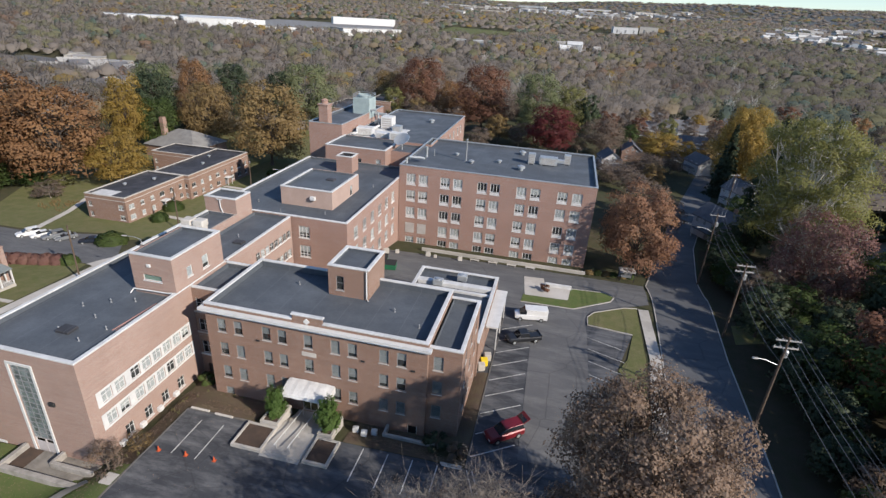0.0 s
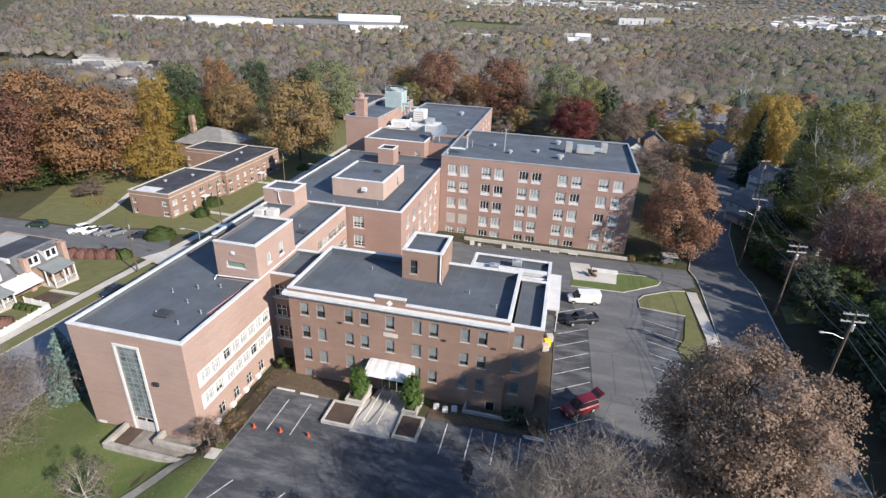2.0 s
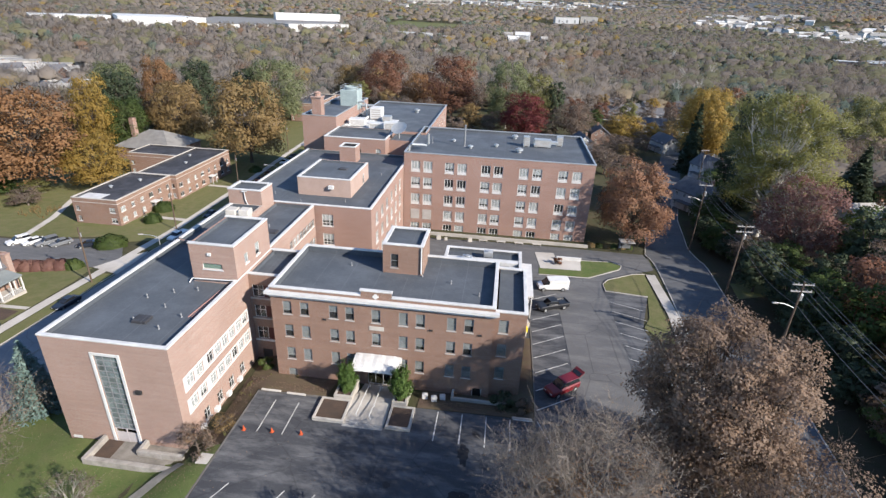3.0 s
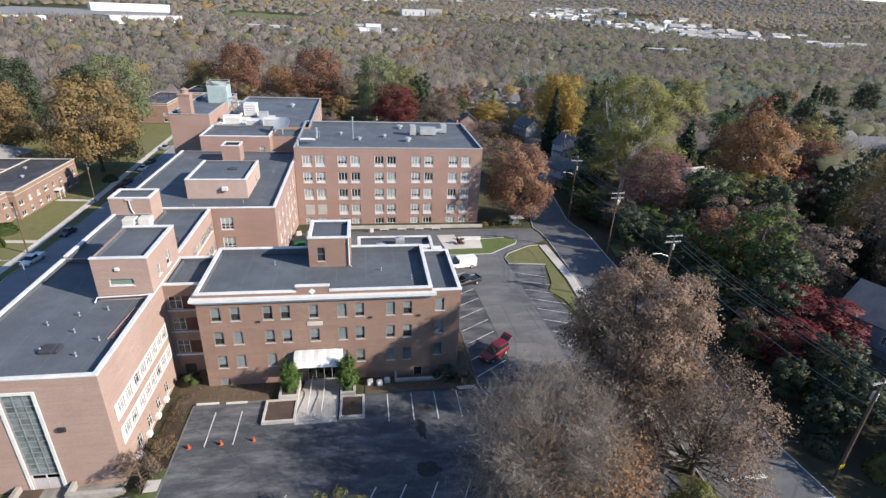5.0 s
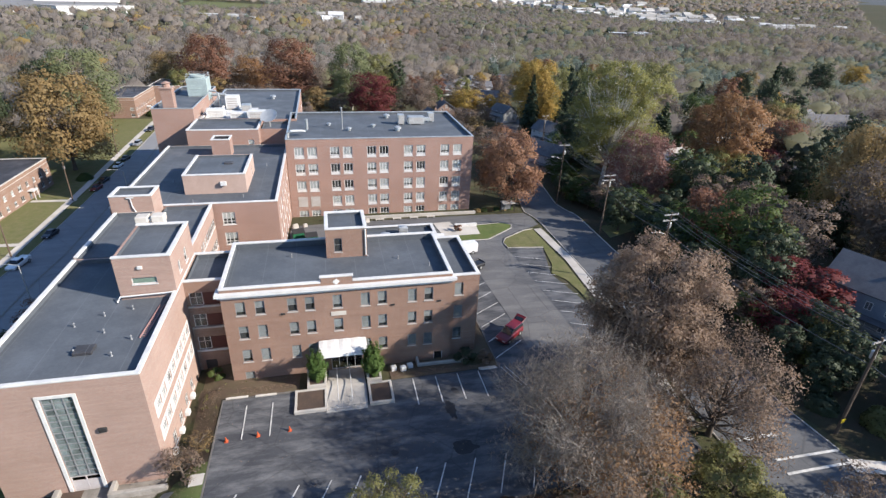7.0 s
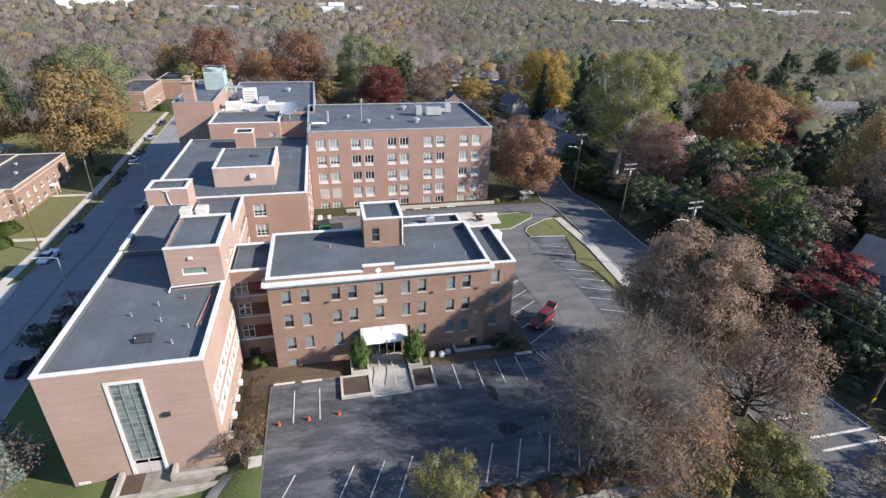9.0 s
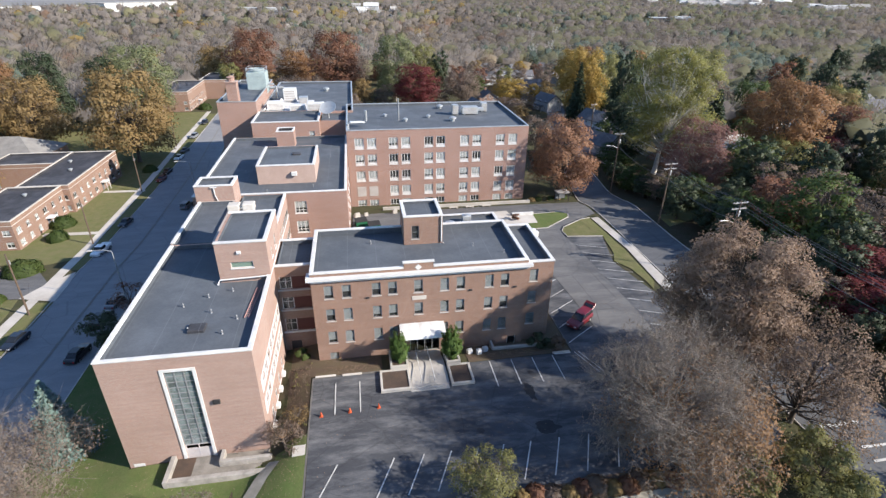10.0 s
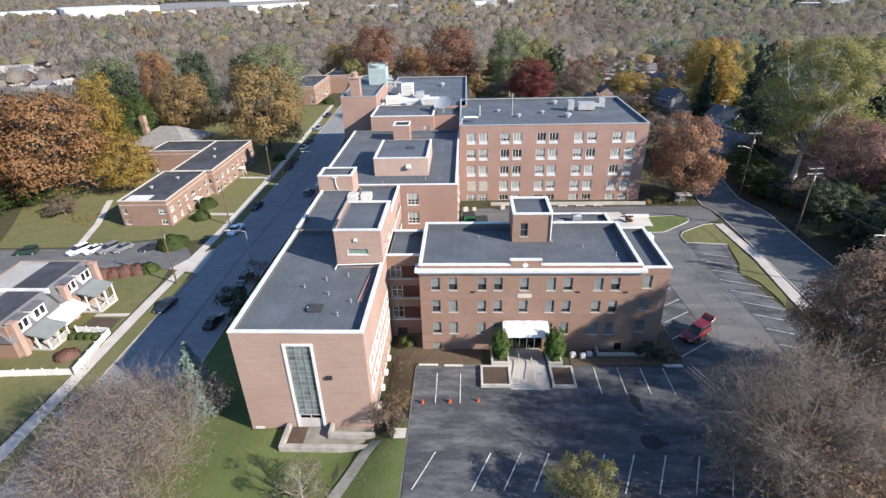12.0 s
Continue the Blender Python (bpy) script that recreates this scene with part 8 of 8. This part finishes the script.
tops = [(x, y, ground_z(x, y) + h - 0.25) for x, y, h, _ in EAST_POLES]
tops = [(52.0, 165.0, ground_z(52, 165) + 12.7)] + tops + [(31.5, -12.0, 13.0)]
for a, b in zip(tops, tops[1:]):
    for u in (-1.3, -0.5, 0.7, 1.3):
        cable((a[0] + u, a[1], a[2]), (b[0] + u, b[1], b[2]), 0.9)
    cable((a[0], a[1], a[2] - 3.2), (b[0], b[1], b[2] - 3.2), 1.1, 0.035)
bm = bmesh.new()
box(bm, -0.35, -0.01, -0.28, 0.35, 0.01, 0.28)
s = solid("warning_sign", bm, YELLOW, "small blank yellow sign on a pole", "sign")
s.matrix_basis = pose(29.3, 22.78, 2.2, 0, 0, 10)

# ---- small things ----
def stain(x, y, rx, ry, turn, seed):
    """An uneven dark patch lying on the asphalt."""
    rng = random.Random(seed)
    bm = bmesh.new()
    ring = []
    for k in range(22):
        a = 2 * math.pi * k / 22
        q = rng.uniform(0.72, 1.12)
        ring.append(bm.verts.new((rx * q * math.cos(a), ry * q * math.sin(a), 0)))
    bm.faces.new(ring)
    ob = solid("dark_patch", bm, PATCH_DARK, "uneven dark patch on the asphalt", "stain", "oil stains", kind="structure")
    ob.matrix_basis = pose(x, y, ground_z(x, y) + 0.046, 0, 0, turn)


for row in ((-13.2, 34.7, 0.65, 1.6, 5, 1), (-13.0, 28.9, 1.5, 1.0, -15, 2), (-12.0, 37.8, 0.4, 0.7, 30, 3), (-20.5, 29.5, 0.5, 0.4, 0, 4)):
    stain(*row)


def litter(name, label, spots, size, material, seed, lift):
    """Leaves strewn flat over given stretches of ground: x0, x1, y0, y1, count, height over the land."""
    rng = np.random.default_rng(seed)
    c = []
    for x0, x1, y0, y1, n in spots:
        u = rng.uniform(0, 1, (n, 2))
        for a, b in u:
            x, y = x0 + (x1 - x0) * a, y0 + (y1 - y0) * b
            c.append((x, y, ground_z(x, y) + lift))
    c = np.array(c)
    up = np.tile((0.0, 0.0, 1.0), (len(c), 1))
    v, f, vn = leaf_tris(rng, c, up, size, 1.2, 0.3, 0.5)
    tagged(new(name, soup(name, v, f, material)), label, "leaves", kind="stuff")


litter("fallen_leaves", "dry brown leaves strewn over lawn and bed", ((-57, -40, 12, 31, 2600), (-43, -39.6, 32, 45, 600), (-38, -31, 41.5, 45, 900), (-19, -6, 41.6, 45, 1300), (-70, -58, 20, 60, 900)), 0.09, OAK_L, 4, 0.13)
litter("fallen_leaves", "tan leaves blown over the dark asphalt", ((-38, 8, 20, 41, 500), (4, 13, 24, 54, 700), (14.5, 17, 56, 84, 300)), 0.09, OAK_L, 5, 0.11)


def tufts(name, label, area, n, high, material, seed):
    """Clumps of thin upright blades."""
    rng = np.random.default_rng(seed)
    v = []
    for _ in range(n):
        x, y = rng.uniform(area[0], area[1]), rng.uniform(area[2], area[3])
        if noise.noise((x * 0.4, y * 0.4, seed)) < -0.1:
            continue
        z, h = ground_z(x, y) + 0.05, high * rng.uniform(0.4, 1.2)
        for _ in range(14):
            a, q = rng.uniform(0, 6.28), rng.uniform(0.1, 0.55) * h
            bx, by = x + rng.normal(0, 0.12), y + rng.normal(0, 0.12)
            wx, wy = 0.03 * math.cos(a + 1.57), 0.03 * math.sin(a + 1.57)
            v += [(bx - wx, by - wy, z), (bx + wx, by + wy, z), (bx + q * math.cos(a), by + q * math.sin(a), z + h * rng.uniform(0.6, 1.0))]
    tagged(new(name, soup(name, np.array(v), np.arange(len(v)).reshape(-1, 3), material)), label, "weeds", kind="stuff")


tufts("weeds", "dry weeds and low growth in the bed", (-43.0, -39.5, 31.5, 46.0), 34, 0.4, BARE_L, 3)
tufts("weeds", "green and yellow weeds in the bed", (-43.0, -39.5, 32.0, 47.0), 16, 0.35, OLIVE_L, 4)
tufts("weeds", "dry weeds at the foot of the wall", (-38.0, -31.0, 43.0, 45.2), 20, 0.35, OLIVE_L, 6)
tufts("weeds", "pale dry grass clump on the lawn", (-137, -128, 104, 112), 70, 1.3, TAN_L, 7)
for x, y in ((-37.9, 34.2), (-34.7, 34.4), (-31.4, 34.6)):
    c = thing("traffic_cone", "orange plastic traffic cone on the asphalt", "traffic cone", (x, y, 0.06), 0, "traffic cones")
    bm = bmesh.new()
    disc_stack(bm, ((0.17, 0.04), (0.035, 0.64)), 12)
    part("cone", bm, ORANGE, c)
    bm = bmesh.new()
    rounded_box(bm, -0.2, -0.2, 0, 0.2, 0.2, 0.045, 0.015)
    part("base", bm, ORANGE, c)


def dumpster(x, y, turn, material, label):
    d = thing("dumpster", label, "dumpster", (x, y, ground_z(x, y) + 0.08), turn, "dumpsters")
    bm = bmesh.new()
    loft(bm, [[(-1.2, -0.8, 0.1), (-1.2, 0.8, 0.1), (-1.2, 0.9, 1.5), (-1.2, -0.9, 1.2)], [(1.2, -0.8, 0.1), (1.2, 0.8, 0.1), (1.2, 0.9, 1.5), (1.2, -0.9, 1.2)]])
    part("bin", bm, material, d)
    bm = bmesh.new()
    loft(bm, [[(-1.25, -0.95, 1.22), (-1.25, 0.95, 1.52), (-1.25, 0.95, 1.58), (-1.25, -0.95, 1.28)], [(1.25, -0.95, 1.22), (1.25, 0.95, 1.52), (1.25, 0.95, 1.58), (1.25, -0.95, 1.28)]])
    part("lid", bm, BLACK, d)
    return d


dumpster(-29.6, 88.0, 8, GREEN_STEEL, "green steel dumpster in the rear yard")
dumpster(-32.2, 90.5, 12, GREEN_STEEL, "green steel dumpster in the rear yard")
for x, y, s in ((-33.0, 95.5, 1.0), (-31.0, 97.0, 0.7), (-24.5, 98.6, 0.9), (-22.8, 98.2, 0.6), (-17.5, 99.0, 0.8)):
    bm = bmesh.new()
    rounded_box(bm, -0.6 * s, -0.4 * s, 0, 0.6 * s, 0.4 * s, 1.0 * s, 0.06)
    rounded_box(bm, -0.5 * s, -0.45 * s, 1.0 * s, 0.5 * s, -0.1 * s, 1.3 * s, 0.04)
    ob = solid("yard_crate", bm, CONCRETE, "pale crate among scrap in the rear yard", "crate", "yard clutter")
    ob.matrix_basis = pose(x, y, ground_z(x, y) + 0.08, 0, 0, 20 * s)
for i, x in enumerate((-14.5, -10.5, -6.5, -2.5)):
    b = thing("bench", "weathered slatted bench along the wing foot", "bench", (x, 100.3 + 0.1 * i, ground_z(x, 100.3)), 0, "yard benches")
    for k in range(4):
        bm = bmesh.new()
        rounded_box(bm, -1.0, -0.3 + 0.15 * k, 0.42, 1.0, -0.18 + 0.15 * k, 0.47, 0.01)
        part("slat", bm, PAVING, b)
    for s in (-0.8, 0.8):
        bm = bmesh.new()
        box(bm, s - 0.05, -0.28, 0, s + 0.05, 0.28, 0.418)
        part("leg", bm, CONCRETE, b)
bm = bmesh.new()
rounded_box(bm, -27, 102.6, -6, 9.0, 103.0, -3.3, 0.03)
solid("retaining_wall", bm, CONCRETE, "low dark retaining wall before the tall wing", "wall", kind="structure")
shed = thing("bus_shelter", "small open shelter with a grey flat roof", "shelter", (17.4, 103.2, ground_z(17.4, 103.2)), 5)
bm = bmesh.new()
rounded_box(bm, -1.6, -1.2, 2.3, 1.6, 1.2, 2.5, 0.04)
part("roof", bm, STONE, shed)
for x in (-1.4, 1.4):
    for y in (-1.0, 1.0):
        bm = bmesh.new()
        box(bm, x - 0.06, y - 0.06, -0.3, x + 0.06, y + 0.06, 2.3)
        part("post", bm, BLACK, shed)
bm = bmesh.new()
box(bm, -1.35, 0.98, 0.2, 1.35, 1.02, 2.2)
part("back_panel", bm, GREY_FRAME, shed)
for x0, y0, x1, y1 in ((-38.9, 40.75, -36.4, 41.0), (-35.6, 40.65, -33.2, 40.9), (-8.0, 41.0, -5.6, 41.25)):
    bm = bmesh.new()
    rounded_box(bm, x0, y0, 0.03, x1, y1, 0.26, 0.04)
    solid("wheel_stop", bm, PAVING, "pale concrete wheel stop at a bay head", "wheel stop", "wheel stops")
for x, y in ((-18.8, 43.4), (-17.6, 43.0), (-16.6, 43.7)):
    bm = bmesh.new()
    rounded_box(bm, -0.35, -0.3, 0, 0.35, 0.3, 0.8, 0.05)
    disc_stack(bm, ((0.22, 0.8), (0.22, 0.86), (0.05, 0.88)), 10)
    ob = solid("outdoor_unit", bm, WHITE_PAINT, "small pale condenser unit beside the wall", "condenser", "condensers")
    ob.matrix_basis = pose(x, y, ground_z(x, y), 0, 0, 10)
for x, y, c in ((-6.3, 61.0, YELLOW), (-6.0, 62.4, PAVING), (-6.5, 59.8, PAVING)):
    bm = bmesh.new()
    rounded_box(bm, -0.5, -0.5, 0, 0.5, 0.5, 1.0, 0.06)
    ob = solid("scrap_crate", bm, c, "small weathered crate beside the loading canopy", "crate", "yard clutter")
    ob.matrix_basis = pose(x, y, ground_z(x, y) + 0.05, 0, 0, 15)
w = thing("patio_wall", "low cream wall bench on the paved patio", "wall")
bm = bmesh.new()
rounded_box(bm, 1.0, 91.2, -2.7, 6.0, 91.7, -1.5, 0.04)
part("wall", bm, WHITE, w)
plant("shrub", "small rust shrub on the patio", 1.0, 88.6, tree_meshes("shrub", 1.6, 1.2, RUST_L, BARK, 77, 500, 0.25, 6, 0.1, 4), category="shrub")
plant("small_tree", "leafless small tree by the street kerb", -70.8, 69.0, tree_meshes("bare", 6.0, 3.2, RUST_L, BARK, 78, 1200, 0.2, 10, 0.2, 9, 1.0))
plant("small_tree", "leafless small tree by the street kerb", -70.4, 58.0, tree_meshes("bare", 6.5, 3.4, DARK_L, BARK, 79, 3000, 0.26, 10, 0.15, 9, 0.6))

# ---- far town ----
def shed_block(x, y, w, d, h, turn, wall, label, roof=None):
    b = thing("warehouse", label, "warehouse", (x, y, ground_z(x, y)), turn, "far buildings")
    bm = bmesh.new()
    box(bm, -w / 2, -d / 2, -6, w / 2, d / 2, h)
    part("wall", bm, wall, b)
    bm = bmesh.new()
    box(bm, -w / 2 - 0.4, -d / 2 - 0.4, h + 0.01, w / 2 + 0.4, d / 2 + 0.4, h + 0.8)
    part("roof", bm, roof or SHINGLE_PALE, b)
    k = max(2, int(w / 16))
    for i in range(k):
        bm = bmesh.new()
        u = -w / 2 + (i + 0.5) * w / k
        box(bm, u - 2.2, -d / 2 - 0.15, h * 0.15, u + 2.2, -d / 2 - 0.01, h * 0.6)
        part("window", bm, GREY_FRAME, b)
    return b


def works_hall(poly, high, wall, roof, label, bays=0):
    """A flat-roofed works hall on a plan of corners, with dock doors along its first side."""
    z = min(ground_z(x, y) for x, y in poly)
    b = thing("works_hall", label, "warehouse", group="far buildings")
    for name, dz0, dz1, m, grow in (("wall", -6, high, wall, 0.0), ("roof", high + 0.02, high + 0.8, roof, 0.4)):
        cx, cy = sum(p[0] for p in poly) / len(poly), sum(p[1] for p in poly) / len(poly)
        bm = bmesh.new()
        rings = [[bm.verts.new((x + grow * math.copysign(1, x - cx), y + grow * math.copysign(1, y - cy), z + k)) for x, y in poly] for k in (dz0, dz1)]
        n = len(poly)
        for k in range(n):
            bm.faces.new((rings[0][k], rings[0][(k + 1) % n], rings[1][(k + 1) % n], rings[1][k]))
        bm.faces.new(rings[1])
        bm.faces.new(rings[0][::-1])
        bmesh.ops.recalc_face_normals(bm, faces=bm.faces[:])
        part(name, bm, m, b)
    (x0, y0), (x1, y1) = poly[:2]
    L = math.hypot(x1 - x0, y1 - y0)
    turn = math.degrees(math.atan2(y1 - y0, x1 - x0))
    for i in range(bays):
        u = (i + 0.5) / bays
        bm = bmesh.new()
        box(bm, -1.8, -0.2, 0.6, 1.8, -0.02, high * 0.5)
        part("dock_door", bm, GREY_FRAME, b).matrix_basis = pose(x0 + (x1 - x0) * u, y0 + (y1 - y0) * u, z, 0, 0, turn)
    return b


works_hall(HALLS["a"], 10, WHITE_PAINT, WHITE, "long cream works hall across the valley", 6)
works_hall(HALLS["b"], 14, WHITE_PAINT, WHITE, "high white works hall with a pale roof", 3)
works_hall(HALLS["c"], 7, WHITE_PAINT, SHINGLE_MID, "vast works hall under a grey flat roof", 14)
works_hall(HALLS["d"], 16, WHITE_PAINT, WHITE, "raised white bay on the works roof")
works_hall(HALLS["e"], 11, WHITE_PAINT, SHINGLE_PALE, "white loading hall before the works", 8)
shed_block(-158, 868, 62, 18, 7, 2, WHITE_PAINT, "white store building across the valley", WHITE)
shed_block(-196, 880, 36, 16, 6, 10, SIDING, "white store building across the valley", SHINGLE_PALE)
shed_block(-128, 862, 26, 12, 5, -4, WHITE_PAINT, "white store building across the valley", WHITE)
for x, y, w, d, h, tr in ((-12, 830, 16, 12, 9, 12), (2, 862, 22, 12, 12, -6), (14, 828, 9, 8, 6, 0), (34, 850, 10, 9, 9, 15), (-20, 915, 14, 9, 8, 0)):
    gable_house(x, y, w, d, h, tr, SIDING, WHITE if w > 14 else SHINGLE_PALE, "white gabled house at the edge of the far woods", 2, False)
shed_block(122, 1512, 62, 22, 15, 8, SIDING, "pale apartment building beyond the woods", SHINGLE_PALE)
shed_block(182, 1522, 44, 22, 17, -8, PAVING, "pale apartment building beyond the woods", SHINGLE_PALE)
shed_block(395, 700, 46, 16, 8, -20, BRICK_PINK, "low brick school beyond the woods", WHITE)
shed_block(428, 712, 24, 14, 7, -20, WHITE_PAINT, "white wing of the school beyond the woods", WHITE)
for i, (x, y, w) in enumerate(((640, 1060, 60), (700, 1020, 46), (575, 1290, 90), (640, 1330, 60), (740, 1110, 50), (820, 1180, 60), (880, 1050, 44), (700, 1240, 40), (735, 820, 40), (780, 870, 30), (500, 1510, 70),
                               (-420, 2500, 120), (-560, 2700, 160), (60, 2450, 110), (180, 2420, 90), (-100, 2800, 150), (80, 3150, 170), (330, 3000, 120), (-250, 3150, 140), (560, 3300, 90), (-330, 2250, 100), (20, 2250, 60))):
    shed_block(x, y, w, w * 0.32, 8 if y < 2000 else 12, (i * 37) % 30 - 15, (WHITE_PAINT, SIDING, PAVING)[i % 3], "long pale building in the valley town", (WHITE, SHINGLE_PALE, SHINGLE_MID)[i % 3])
sheet("field", [(-285, 1000), (-125, 1010), (-110, 1320), (-290, 1330)], 2.0, FIELD, "pale green playing field in the valley", 30.0, category="field")
sheet("field", [(560, 1090), (690, 1080), (700, 1160), (570, 1170)], 2.0, FIELD, "green playing field before the town", 30.0, category="field")
sheet("parking_lot", [(690, 1000), (830, 1010), (850, 1130), (700, 1140)], 2.2, DRIVE, "grey car park in the valley town", 30.0)
sheet("parking_lot", [(-500, 345), (-395, 350), (-385, 415), (-500, 415)], 0.3, DRIVE, "pale grey car park in the western valley", 10.0)
for x, y, w, d in ((-432, 418, 30, 14), (-395, 408, 26, 12), (-372, 392, 20, 12), (-455, 432, 26, 12), (-410, 440, 34, 12)):
    shed_block(x, y, w, d, 5, 14, PAVING, "low flat-roofed workshop in the western valley")
TOWN = random.Random(21)
town_kinds = []
for w, d, h, wl, rf in ((14, 10, 6, SIDING, SHINGLE_PALE), (20, 11, 7, WHITE_PAINT, WHITE), (16, 10, 6, SIDING_BLUE, SHINGLE), (30, 16, 8, WHITE_PAINT, SHINGLE_PALE)):
    b = thing("far_house", "distant pale building in the valley town", "house", (900, 1500, ground_z(900, 1500)), 0, "far town")
    bm = bmesh.new()
    box(bm, -w / 2, -d / 2, -4, w / 2, d / 2, h)
    part("wall", bm, wl, b)
    bm = bmesh.new()
    v = [bm.verts.new(c) for c in ((-w / 2 - 0.5, -d / 2 - 0.5, h), (w / 2 + 0.5, -d / 2 - 0.5, h), (w / 2 + 0.5, d / 2 + 0.5, h), (-w / 2 - 0.5, d / 2 + 0.5, h), (-w / 2 - 0.5, 0, h + d * 0.3), (w / 2 + 0.5, 0, h + d * 0.3))]
    for f in ((0, 1, 5, 4), (2, 3, 4, 5), (1, 2, 5), (3, 0, 4), (3, 2, 1, 0)):
        bm.faces.new([v[i] for i in f])
    part("roof", bm, rf, b)
    town_kinds.append(b)
for cx, cy, rx, ry, n, _ in TOWNS:
    for _ in range(n):
        x, y = TOWN.gauss(cx, rx * 0.5), TOWN.gauss(cy, ry * 0.5)
        copy_thing(TOWN.choice(town_kinds), pose(x, y, ground_z(x, y) + 2, 0, 0, TOWN.uniform(-40, 40)))
